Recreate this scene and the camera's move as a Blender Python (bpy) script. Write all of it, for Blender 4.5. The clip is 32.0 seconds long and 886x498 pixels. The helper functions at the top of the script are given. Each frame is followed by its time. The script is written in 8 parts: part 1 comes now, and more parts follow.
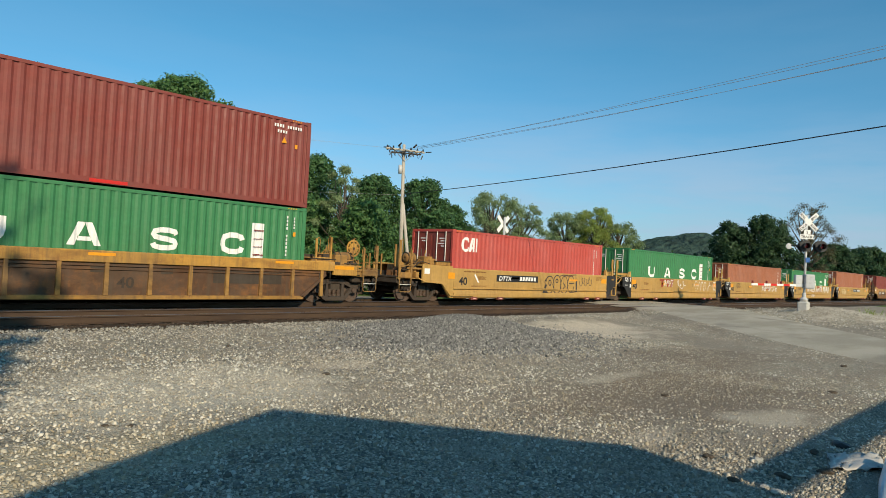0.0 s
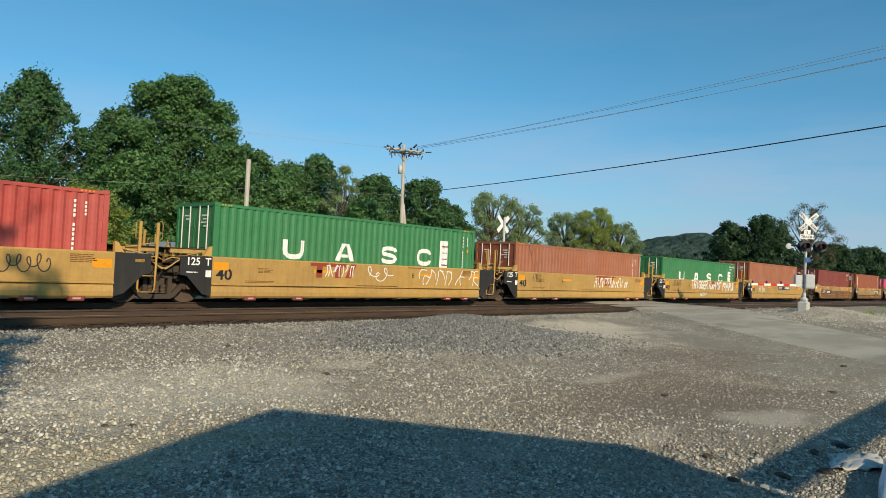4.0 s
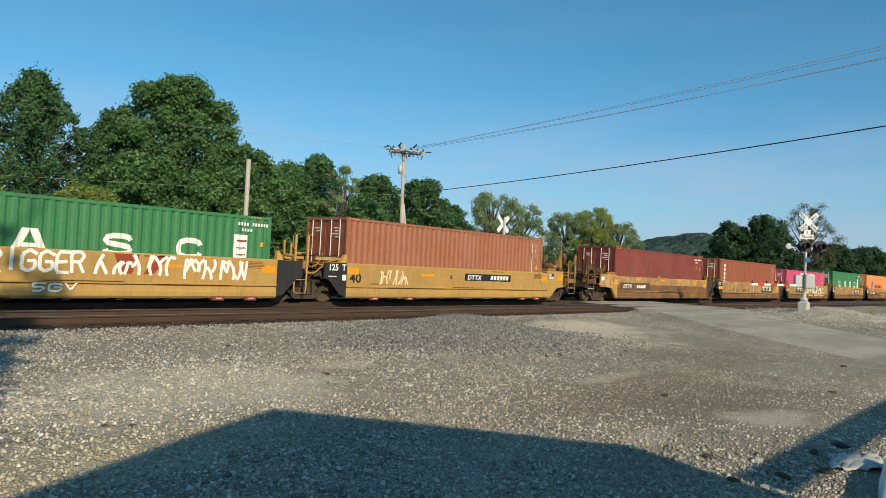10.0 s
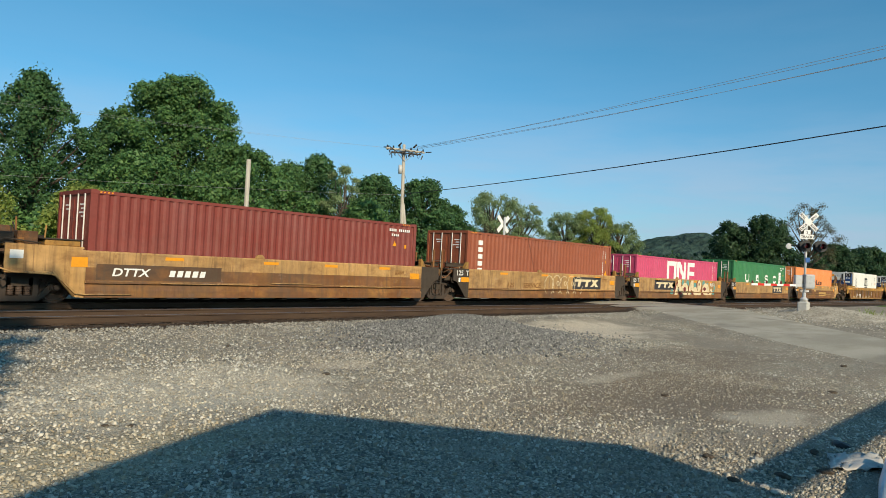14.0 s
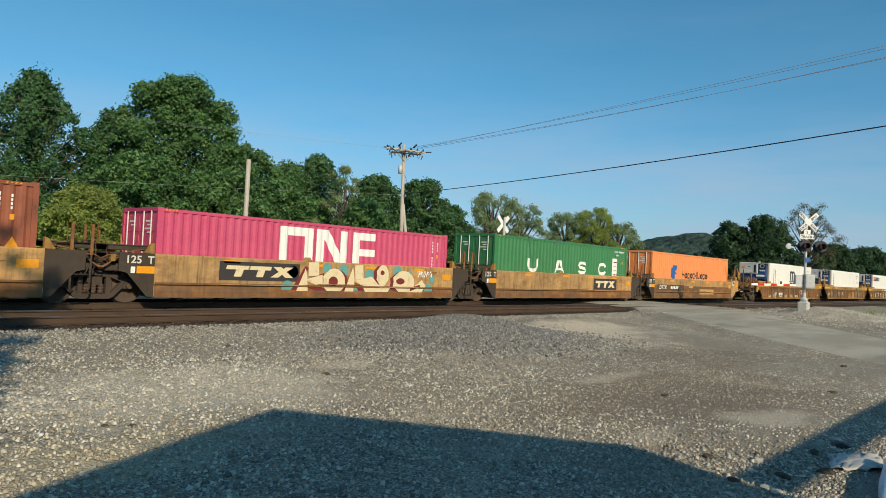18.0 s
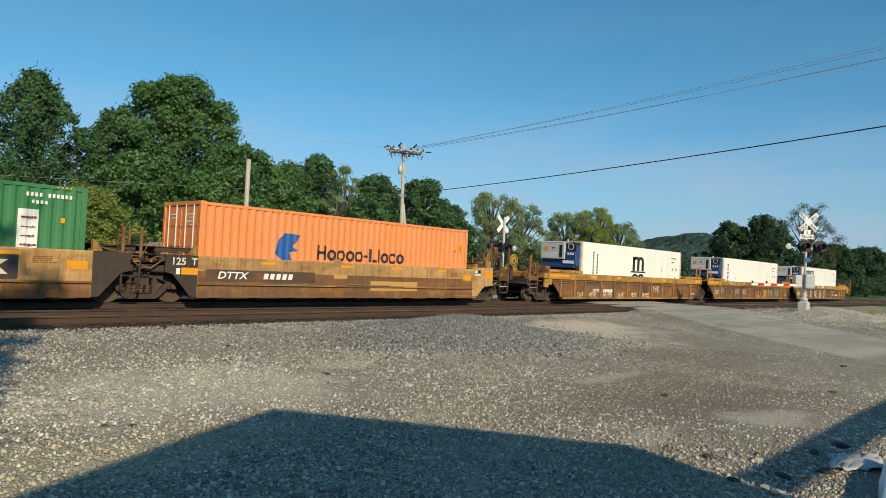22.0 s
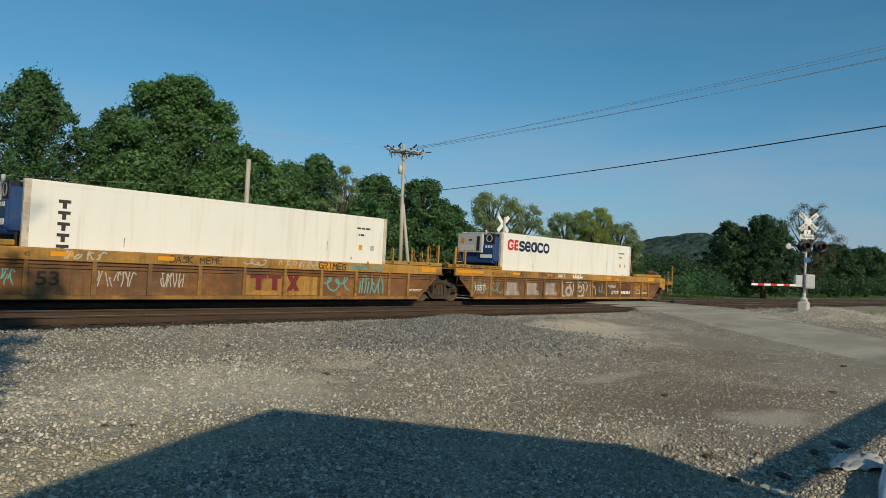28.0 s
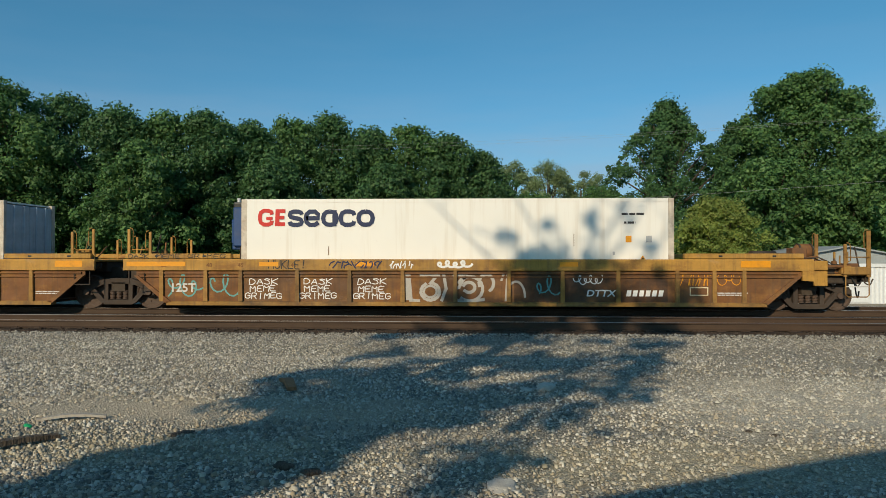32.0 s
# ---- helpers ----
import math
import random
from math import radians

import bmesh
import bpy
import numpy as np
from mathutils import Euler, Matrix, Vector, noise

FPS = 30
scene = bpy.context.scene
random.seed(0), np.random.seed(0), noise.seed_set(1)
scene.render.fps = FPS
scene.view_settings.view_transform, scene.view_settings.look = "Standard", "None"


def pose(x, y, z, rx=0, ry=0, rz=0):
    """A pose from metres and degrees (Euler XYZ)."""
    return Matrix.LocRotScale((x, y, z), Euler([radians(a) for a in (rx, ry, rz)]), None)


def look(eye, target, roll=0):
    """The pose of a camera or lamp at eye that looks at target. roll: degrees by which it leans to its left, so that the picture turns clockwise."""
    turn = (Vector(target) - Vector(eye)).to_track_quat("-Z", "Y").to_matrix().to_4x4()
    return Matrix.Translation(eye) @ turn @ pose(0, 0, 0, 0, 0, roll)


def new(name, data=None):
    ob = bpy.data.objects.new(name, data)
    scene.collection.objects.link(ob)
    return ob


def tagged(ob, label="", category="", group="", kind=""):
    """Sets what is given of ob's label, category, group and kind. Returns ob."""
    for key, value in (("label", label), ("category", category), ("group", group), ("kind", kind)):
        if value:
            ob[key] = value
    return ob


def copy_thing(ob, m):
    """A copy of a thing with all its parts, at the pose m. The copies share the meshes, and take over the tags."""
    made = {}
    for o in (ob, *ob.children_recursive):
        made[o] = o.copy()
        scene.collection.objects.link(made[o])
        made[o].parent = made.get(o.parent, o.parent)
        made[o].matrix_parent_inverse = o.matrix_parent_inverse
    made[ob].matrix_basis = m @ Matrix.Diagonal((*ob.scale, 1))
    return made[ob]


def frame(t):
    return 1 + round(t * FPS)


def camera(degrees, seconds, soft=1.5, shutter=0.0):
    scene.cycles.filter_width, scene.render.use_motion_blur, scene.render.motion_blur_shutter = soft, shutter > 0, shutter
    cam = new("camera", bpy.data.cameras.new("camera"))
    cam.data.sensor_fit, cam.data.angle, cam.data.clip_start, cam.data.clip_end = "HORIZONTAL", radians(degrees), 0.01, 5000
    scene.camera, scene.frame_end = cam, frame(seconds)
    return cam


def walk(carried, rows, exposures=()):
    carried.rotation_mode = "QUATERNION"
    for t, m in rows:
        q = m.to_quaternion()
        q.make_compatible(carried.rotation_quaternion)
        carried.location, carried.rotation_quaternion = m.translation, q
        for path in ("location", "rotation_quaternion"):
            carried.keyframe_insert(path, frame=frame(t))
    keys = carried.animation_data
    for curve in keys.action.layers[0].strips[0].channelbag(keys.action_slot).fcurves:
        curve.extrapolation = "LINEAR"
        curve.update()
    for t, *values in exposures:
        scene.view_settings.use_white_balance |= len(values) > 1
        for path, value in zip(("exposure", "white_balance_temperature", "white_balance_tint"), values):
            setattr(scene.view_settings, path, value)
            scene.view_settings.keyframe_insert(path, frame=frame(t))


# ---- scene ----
# World: z = 0 is the rail head, x runs along the track (the train goes to -x), y away from the camera.
import itertools
from functools import lru_cache

EYE = (0.0, 0.0, 1.506)
cam = camera(65.7, 32.0, soft=0.75)


def aim(yaw, pitch, roll):
    """Camera at EYE; yaw from +y towards +x, all in degrees."""
    a, b = radians(yaw), radians(pitch)
    way = Vector((math.sin(a) * math.cos(b), math.cos(a) * math.cos(b), math.sin(b)))
    return look(EYE, Vector(EYE) + way * 10, roll)


HOLD = (46.88, 1.38, 2.965)
PATH = [(0.0, *HOLD), (15.0, *HOLD), (29.0, *HOLD), (29.25, 46.85, 1.39, 2.97), (29.5, 46.43, 1.44, 2.99), (30.0, 40.38, 1.315, 2.42), (30.5, 27.97, 1.007, 1.51),
        (31.0, 14.53, 0.805, 0.725), (31.5, 5.21, 0.77, 0.40), (32.0, -2.52, 0.66, 0.014)]
walk(cam, [(t, aim(*a)) for t, *a in PATH], [(0, -0.03), (6, -0.09), (14, -0.02), (19, -0.15), (22, -0.12), (24, -0.21), (25, -0.36), (28, -0.46), (30, -0.44), (31.5, -0.37), (32, -0.37)])

# ---- light ----
SUN_AZ, SUN_EL = radians(202), radians(27)   # azimuth from +y towards +x
world = bpy.data.worlds.new("sky")
scene.world = world
world.use_nodes = True
wn, wl = world.node_tree.nodes, world.node_tree.links
sky = wn.new("ShaderNodeTexSky")
sky.sky_type, sky.sun_disc = "NISHITA", False
sky.sun_elevation, sky.sun_rotation = SUN_EL, SUN_AZ
sky.air_density, sky.dust_density, sky.ozone_density = 1.0, 0.6, 2.0
wn["Background"].inputs[1].default_value = 0.115
# faint high cloud: stretched noise that whitens the sky a little, low over the horizon
co = wn.new("ShaderNodeTexCoord")
mp = wn.new("ShaderNodeMapping")
mp.inputs["Scale"].default_value = (2.2, 2.2, 13.0)
mp.inputs["Rotation"].default_value = (0.25, 0.1, 0)
cn = wn.new("ShaderNodeTexNoise")
cn.inputs["Scale"].default_value, cn.inputs["Detail"].default_value, cn.inputs["Roughness"].default_value = 1.7, 6, 0.55
cr = wn.new("ShaderNodeMapRange")
cr.inputs[1].default_value, cr.inputs[2].default_value, cr.inputs[3].default_value, cr.inputs[4].default_value = 0.34, 0.66, 0.20, 0.82
cm = wn.new("ShaderNodeMix")
cm.data_type = "RGBA"
cm.inputs[7].default_value = (3.7, 4.8, 6.2, 1)
wl.new(co.outputs["Generated"], mp.inputs["Vector"])
wl.new(mp.outputs[0], cn.inputs["Vector"])
wl.new(cn.outputs[0], cr.inputs[0])
low = wn.new("ShaderNodeMapRange")
low.inputs[1].default_value, low.inputs[2].default_value, low.inputs[3].default_value, low.inputs[4].default_value = 0.07, 0.24, 1.0, 0.08
veil = wn.new("ShaderNodeMath")
veil.operation = "MULTIPLY"
wl.new(cr.outputs[0], veil.inputs[0])
wl.new(low.outputs[0], veil.inputs[1])
wl.new(veil.outputs[0], cm.inputs[0])
tint = wn.new("ShaderNodeMix")          # the camera's teal rendering of a clear sky
tint.data_type, tint.blend_type = "RGBA", "MULTIPLY"
tint.inputs[0].default_value = 1.0
sep = wn.new("ShaderNodeSeparateXYZ")
tr_ = wn.new("ShaderNodeValToRGB")
tr_.color_ramp.elements[0].position, tr_.color_ramp.elements[0].color = 0.0, (0.54, 0.84, 1.06, 1)
tr_.color_ramp.elements[1].position, tr_.color_ramp.elements[1].color = 0.30, (0.41, 0.96, 1.08, 1)
wl.new(co.outputs["Generated"], sep.inputs[0])
wl.new(sep.outputs[2], tr_.inputs[0])
wl.new(sep.outputs[2], low.inputs[0])
wl.new(tr_.outputs[0], tint.inputs[7])
wl.new(sky.outputs[0], tint.inputs[6])
wl.new(tint.outputs[2], cm.inputs[6])
wl.new(cm.outputs[2], wn["Background"].inputs[0])

sun = new("sun", bpy.data.lights.new("sun", "SUN"))
sun.data.energy, sun.data.angle, sun.data.color = 4.6, radians(0.6), (1.0, 0.83, 0.58)
sun.matrix_world = look((-30 * math.sin(radians(22)), -30 * math.cos(radians(22)), 30 * math.tan(SUN_EL)), (0, 0, 0))


# ---- materials ----
def rgb(r, g, b):
    """Linear colour from 0..255 display values."""
    return tuple(((c / 255 + 0.055) / 1.055) ** 2.4 if c > 10 else c / 255 / 12.92 for c in (r, g, b)) + (1,)


class Mat:
    """A principled material with chained noise layers on colour and bump."""

    def __init__(self, name, colour, rough=0.7, metal=0.0, spec=0.4):
        self.m = bpy.data.materials.new(name)
        self.m.use_nodes = True
        self.n, self.l = self.m.node_tree.nodes, self.m.node_tree.links
        self.b = self.n["Principled BSDF"]
        self.b.inputs["Roughness"].default_value = rough
        self.b.inputs["Metallic"].default_value = metal
        self.b.inputs["Specular IOR Level"].default_value = spec
        c = self.n.new("ShaderNodeRGB")
        c.outputs[0].default_value = colour
        self.c = c.outputs[0]
        self.normal = None
        self.coord = self.n.new("ShaderNodeTexCoord").outputs["Object"]

    def noise(self, scale, lo=0.4, hi=0.7, stretch=(1, 1, 1), detail=5, kind="noise", rough=0.55, world=False):
        src = self.coord
        if world:
            src = self.n.new("ShaderNodeNewGeometry").outputs["Position"]
        mp = self.n.new("ShaderNodeMapping")
        mp.inputs["Scale"].default_value = stretch
        self.l.new(src, mp.inputs["Vector"])
        if kind == "voronoi":
            t = self.n.new("ShaderNodeTexVoronoi")
            t.inputs["Scale"].default_value = scale
            out = t.outputs["Distance"]
        elif kind == "cells":
            t = self.n.new("ShaderNodeTexVoronoi")
            t.inputs["Scale"].default_value = scale
            sep = self.n.new("ShaderNodeSeparateColor")
            self.l.new(t.outputs["Color"], sep.inputs[0])
            out = sep.outputs[0]
        else:
            t = self.n.new("ShaderNodeTexNoise")
            t.inputs["Scale"].default_value, t.inputs["Detail"].default_value, t.inputs["Roughness"].default_value = scale, detail, rough
            out = t.outputs[0]
        self.l.new(mp.outputs[0], t.inputs["Vector"])
        r = self.n.new("ShaderNodeMapRange")
        r.inputs[1].default_value, r.inputs[2].default_value = lo, hi
        self.l.new(out, r.inputs[0])
        return r.outputs[0]

    def along_x(self, lo, hi):
        """0 to 1 between two world x."""
        s = self.n.new("ShaderNodeSeparateXYZ")
        self.l.new(self.n.new("ShaderNodeNewGeometry").outputs["Position"], s.inputs[0])
        r = self.n.new("ShaderNodeMapRange")
        r.inputs[1].default_value, r.inputs[2].default_value = lo, hi
        self.l.new(s.outputs[0], r.inputs[0])
        return r.outputs[0]

    def spot(self, cx, cy, rx, ry):
        """1 inside a ragged patch of ground round a place, 0 outside."""
        pos = self.n.new("ShaderNodeNewGeometry").outputs["Position"]
        t = self.n.new("ShaderNodeTexNoise")
        t.inputs["Scale"].default_value, t.inputs["Detail"].default_value, t.inputs["Roughness"].default_value = 0.9, 8, 0.62
        self.l.new(pos, t.inputs["Vector"])
        a = self.n.new("ShaderNodeVectorMath")
        a.operation = "MULTIPLY_ADD"
        a.inputs[1].default_value = (1 / rx, 1 / ry, 0)
        a.inputs[2].default_value = (-cx / rx, -cy / ry, 0)
        self.l.new(pos, a.inputs[0])
        w = self.n.new("ShaderNodeVectorMath")
        w.operation = "MULTIPLY_ADD"
        w.inputs[1].default_value = (1.8, 1.8, 0)
        w.inputs[2].default_value = (-0.9, -0.9, 0)
        self.l.new(t.outputs["Color"], w.inputs[0])
        s = self.n.new("ShaderNodeVectorMath")
        self.l.new(a.outputs[0], s.inputs[0])
        self.l.new(w.outputs[0], s.inputs[1])
        q = self.n.new("ShaderNodeVectorMath")
        q.operation = "LENGTH"
        self.l.new(s.outputs[0], q.inputs[0])
        r = self.n.new("ShaderNodeMapRange")
        r.inputs[1].default_value, r.inputs[2].default_value = 1.1, 0.6
        self.l.new(q.outputs["Value"], r.inputs[0])
        return r.outputs[0]

    def patches(self, k):
        """Dark fine gravel, pale sand, brown dirt and bleached stone of the lot."""
        self.mix((0.68, 0.63, 0.515, 1), self.spot(4.3, 8.6, 2.6, 2.0), 0.55 * k)
        self.mix((0.21, 0.172, 0.130, 1), self.spot(10.6, 4.6, 3.8, 1.7), 0.80 * k)
        self.mix((0.21, 0.175, 0.135, 1), self.spot(15.5, 6.5, 3.0, 1.6), 0.75 * k)
        self.mix((0.170, 0.160, 0.136, 1), self.spot(13.2, 11.4, 3.2, 1.9), 0.85 * k)
        self.mix((0.20, 0.19, 0.16, 1), self.spot(1.5, 13.0, 3.5, 0.9), 0.5 * k)
        self.mix((0.62, 0.535, 0.41, 1), self.spot(18.6, 11.2, 3.3, 2.1), min(1, 1.2 * k))
        self.mix((0.50, 0.45, 0.36, 1), self.spot(9.7, 3.05, 0.85, 0.5), 0.9 * k)
        self.mix((0.46, 0.41, 0.33, 1), self.spot(7.3, 3.5, 0.6, 0.25), 0.8 * k)
        self.mix((0.46, 0.41, 0.33, 1), self.spot(10.8, 6.0, 1.1, 0.28), 0.8 * k)
        self.mix((0.52, 0.46, 0.37, 1), self.spot(7.5, 9.35, 0.7, 0.4), 0.8 * k)
        self.mix((0.58, 0.53, 0.44, 1), self.spot(44.0, 9.5, 7.0, 4.5), 0.8 * k)
        self.mix((0.50, 0.43, 0.32, 1), self.spot(-3.4, 8.1, 3.6, 0.9), 0.85 * k)
        self.mix((0.55, 0.50, 0.41, 1), self.spot(-2.5, 12.1, 7.0, 0.16), 0.7 * k)
        self.mix((0.50, 0.44, 0.29, 1), self.spot(2.2, 6.1, 3.2, 0.7), 0.4 * k)
        self.mix((0.44, 0.39, 0.25, 1), self.spot(-3.2, 6.3, 2.4, 0.6), 0.4 * k)
        self.mix((0.19, 0.176, 0.148, 1), self.spot(6.0, 14.4, 45.0, 1.3), 0.6 * k)
        return self

    def island(self):
        return self.n.new("ShaderNodeNewGeometry").outputs["Random Per Island"]

    def objrand(self):
        return self.n.new("ShaderNodeObjectInfo").outputs["Random"]

    def scaled(self, fac, k):
        t = self.n.new("ShaderNodeMath")
        t.operation = "MULTIPLY"
        self.l.new(fac, t.inputs[0])
        t.inputs[1].default_value = k
        return t.outputs[0]

    def times(self, a, b):
        t = self.n.new("ShaderNodeMath")
        t.operation = "MULTIPLY"
        self.l.new(a, t.inputs[0])
        self.l.new(b, t.inputs[1])
        return t.outputs[0]

    def mix(self, colour, fac, amount=1.0):
        x = self.n.new("ShaderNodeMix")
        x.data_type = "RGBA"
        self.l.new(self.scaled(fac, amount), x.inputs[0])
        self.l.new(self.c, x.inputs[6])
        x.inputs[7].default_value = colour
        self.c = x.outputs[2]
        return self

    def ramp(self, fac, colours, steps_only=False):
        """Colours at even steps of fac."""
        r = self.n.new("ShaderNodeValToRGB")
        if steps_only:
            r.color_ramp.interpolation = "CONSTANT"
        e = r.color_ramp.elements
        while len(e) < len(colours):
            e.new(0.5)
        for i, c in enumerate(colours):
            e[i].position = i / (len(colours) - 1)
            e[i].color = c
        self.l.new(fac, r.inputs[0])
        self.c = r.outputs[0]
        return self

    def value(self, fac, lo, hi):
        """Brightness varied between lo and hi by fac."""
        r = self.n.new("ShaderNodeMapRange")
        r.inputs[3].default_value, r.inputs[4].default_value = lo, hi
        self.l.new(fac, r.inputs[0])
        h = self.n.new("ShaderNodeHueSaturation")
        self.l.new(r.outputs[0], h.inputs["Value"])
        self.l.new(self.c, h.inputs["Color"])
        self.c = h.outputs[0]
        return self

    def bump(self, fac, strength=0.3, dist=0.02):
        b = self.n.new("ShaderNodeBump")
        b.inputs["Strength"].default_value, b.inputs["Distance"].default_value = strength, dist
        self.l.new(fac, b.inputs["Height"])
        if self.normal:
            self.l.new(self.normal, b.inputs["Normal"])
        self.normal = b.outputs[0]
        return self

    def rough(self, fac, lo, hi):
        r = self.n.new("ShaderNodeMapRange")
        r.inputs[3].default_value, r.inputs[4].default_value = lo, hi
        self.l.new(fac, r.inputs[0])
        self.l.new(r.outputs[0], self.b.inputs["Roughness"])
        return self

    def done(self, translucent=0.0):
        self.l.new(self.c, self.b.inputs["Base Color"])
        if self.normal:
            self.l.new(self.normal, self.b.inputs["Normal"])
        if translucent:
            t = self.n.new("ShaderNodeBsdfTranslucent")
            self.l.new(self.c, t.inputs["Color"])
            x = self.n.new("ShaderNodeMixShader")
            x.inputs[0].default_value = translucent
            self.l.new(self.b.outputs[0], x.inputs[1])
            self.l.new(t.outputs[0], x.inputs[2])
            self.l.new(x.outputs[0], self.n["Material Output"].inputs[0])
        return self.m


def paint(name, colour, dirt=0.35, rust=0.25, fade=0.2, rough=0.5, dirt_colour=(0.09, 0.065, 0.045, 1), under=None, runs=0.0):
    """Weathered vehicle paint: chalky fading, dirt runs from above, rust spots."""
    m = Mat(name, colour, rough)
    pale = tuple(min(1, c * 0.75 + 0.25 * 0.6) for c in colour[:3]) + (1,)
    m.mix(pale, m.noise(0.7, 0.35, 0.7), fade)
    if under:
        m.mix(under, m.noise(0.9, 0.50, 0.66, (1, 1, 1.8), 10, rough=0.68), 0.8)
        m.mix(under, m.noise(3.5, 0.56, 0.66, (1.5, 1, 0.8), 8, rough=0.7), 0.5)
    m.value(m.noise(9, 0.2, 0.8), 0.88, 1.1)
    m.value(m.noise(1.3, 0.3, 0.7, (1.0, 1.0, 2.6), 7), 1.0 - 0.3 * dirt, 1.0 + 0.25 * dirt)
    m.mix(dirt_colour, m.noise(1.5, 0.5, 0.75, (4.5, 4.5, 0.35), 6), dirt)
    m.mix(dirt_colour, m.noise(0.45, 0.5, 0.7, detail=8), dirt * 0.8)
    if runs:
        m.mix((0.11, 0.058, 0.030, 1), m.times(m.noise(2.2, 0.50, 0.68, (5, 5, 0.22), 4), m.noise(0.8, 0.38, 0.62, (1.4, 1, 1), 6)), runs)
        m.mix(pale, m.noise(1.7, 0.60, 0.66, (1.2, 1, 1.6), 9, rough=0.72), runs * 0.45)
        m.mix((0.10, 0.055, 0.03, 1), m.noise(2.0, 0.62, 0.67, (1.0, 1, 1.3), 10, rough=0.74), runs * 0.55)
    m.mix((0.12, 0.045, 0.02, 1), m.noise(4.5, 0.64, 0.72, (1, 1, 0.6), 9, rough=0.7), rust)
    m.rough(m.noise(3, 0.3, 0.7), rough - 0.1, min(1, rough + 0.2))
    m.bump(m.noise(30, 0.3, 0.7), 0.05, 0.004)
    return m.done()


def flat_paint(name, colour, rough=0.55, wear=0.15):
    m = Mat(name, colour, rough)
    m.mix((0.10, 0.08, 0.06, 1), m.noise(5, 0.55, 0.75, detail=8), wear)
    m.value(m.noise(14, 0.2, 0.8), 0.9, 1.08)
    return m.done()


def ground_mats():
    g = {}
    m = Mat("gravel_lot", (0.22, 0.20, 0.165, 1), 0.95, 0, 0.2)
    m.ramp(m.noise(34, 0, 1, kind="cells", world=True), [(0.22, 0.208, 0.168, 1), (0.54, 0.50, 0.395, 1), (0.70, 0.655, 0.54, 1), (0.40, 0.355, 0.26, 1), (0.63, 0.57, 0.435, 1), (0.30, 0.275, 0.22, 1)])
    # cell borders darkened: the shade between stones painted into the colour, at two sizes
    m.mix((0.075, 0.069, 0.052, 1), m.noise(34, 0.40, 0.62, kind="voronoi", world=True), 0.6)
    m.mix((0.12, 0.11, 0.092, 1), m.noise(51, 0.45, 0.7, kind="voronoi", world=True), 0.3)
    m.mix((0.47, 0.425, 0.335, 1), m.noise(0.55, 0.52, 0.62, detail=10, rough=0.66, world=True), 0.7)
    m.mix((0.30, 0.255, 0.20, 1), m.times(m.noise(0.45, 0.36, 0.54, (1, 1.5, 1), 10, rough=0.68, world=True), m.along_x(3, 9)), 0.8)
    m.mix((0.26, 0.225, 0.175, 1), m.noise(0.6, 0.55, 0.68, (1, 1.6, 1), 10, rough=0.68, world=True), 0.5)
    m.patches(1.0)
    m.value(m.noise(55, 0.3, 0.7, world=True), 0.62, 1.32)
    m.value(m.noise(170, 0.3, 0.7, world=True), 0.75, 1.22)
    m.bump(m.noise(34, 0.6, 0, kind="voronoi", world=True), 0.7, 0.02)
    m.bump(m.noise(60, 0.2, 0.8, world=True), 0.4, 0.012)
    g["lot"] = m.done()
    m = Mat("ballast_bed", (0.16, 0.13, 0.10, 1), 0.95, 0, 0.2)
    m.ramp(m.noise(22, 0, 1, kind="cells", world=True), [(0.028, 0.020, 0.014, 1), (0.072, 0.050, 0.034, 1), (0.11, 0.084, 0.062, 1), (0.05, 0.035, 0.024, 1)])
    m.bump(m.noise(22, 0, 0.6, kind="voronoi", world=True), 1.0, 0.04)
    g["bed"] = m.done()
    m = Mat("grass_field", (0.11, 0.18, 0.04, 1), 0.95, 0, 0.2)
    m.mix((0.19, 0.22, 0.07, 1), m.noise(0.15, 0.4, 0.65, world=True), 0.6)
    m.value(m.noise(3, 0.2, 0.8, world=True), 0.6, 1.3)
    m.bump(m.noise(12, 0.2, 0.8, world=True), 0.8, 0.12)
    g["grass"] = m.done()
    m = Mat("worn_asphalt", (0.355, 0.318, 0.245, 1), 0.9, 0, 0.3)
    m.mix((0.50, 0.455, 0.365, 1), m.noise(0.45, 0.42, 0.60, (0.5, 1.4, 1), detail=8, world=True), 0.75)
    m.mix((0.11, 0.10, 0.09, 1), m.noise(0.9, 0.58, 0.72, (0.5, 0.5, 1), 7, world=True), 0.5)
    m.value(m.noise(70, 0.2, 0.8, world=True), 0.8, 1.15)
    m.bump(m.noise(80, 0.2, 0.8, world=True), 0.3, 0.01)
    g["road"] = m.done()
    m = Mat("crushed_stone", (0.3, 0.28, 0.25, 1), 0.9, 0, 0.25)
    m.ramp(m.island(), [(0.15, 0.147, 0.132, 1), (0.52, 0.485, 0.40, 1), (0.25, 0.238, 0.205, 1), (0.63, 0.595, 0.50, 1), (0.38, 0.325, 0.23, 1), (0.19, 0.187, 0.17, 1), (0.56, 0.51, 0.40, 1), (0.32, 0.312, 0.28, 1), (0.45, 0.42, 0.345, 1), (0.68, 0.65, 0.57, 1), (0.29, 0.255, 0.19, 1), (0.3, 0.28, 0.24, 1)], True)
    m.value(m.noise(40, 0.2, 0.8, world=True), 0.82, 1.15)
    m.mix((0.36, 0.30, 0.22, 1), m.noise(0.55, 0.48, 0.62, detail=9, world=True), 0.25)
    m.mix((0.20, 0.18, 0.145, 1), m.noise(0.30, 0.48, 0.64, (1, 1.8, 1), 8, world=True), 0.35)
    m.patches(0.55)
    g["stone"] = m.done()
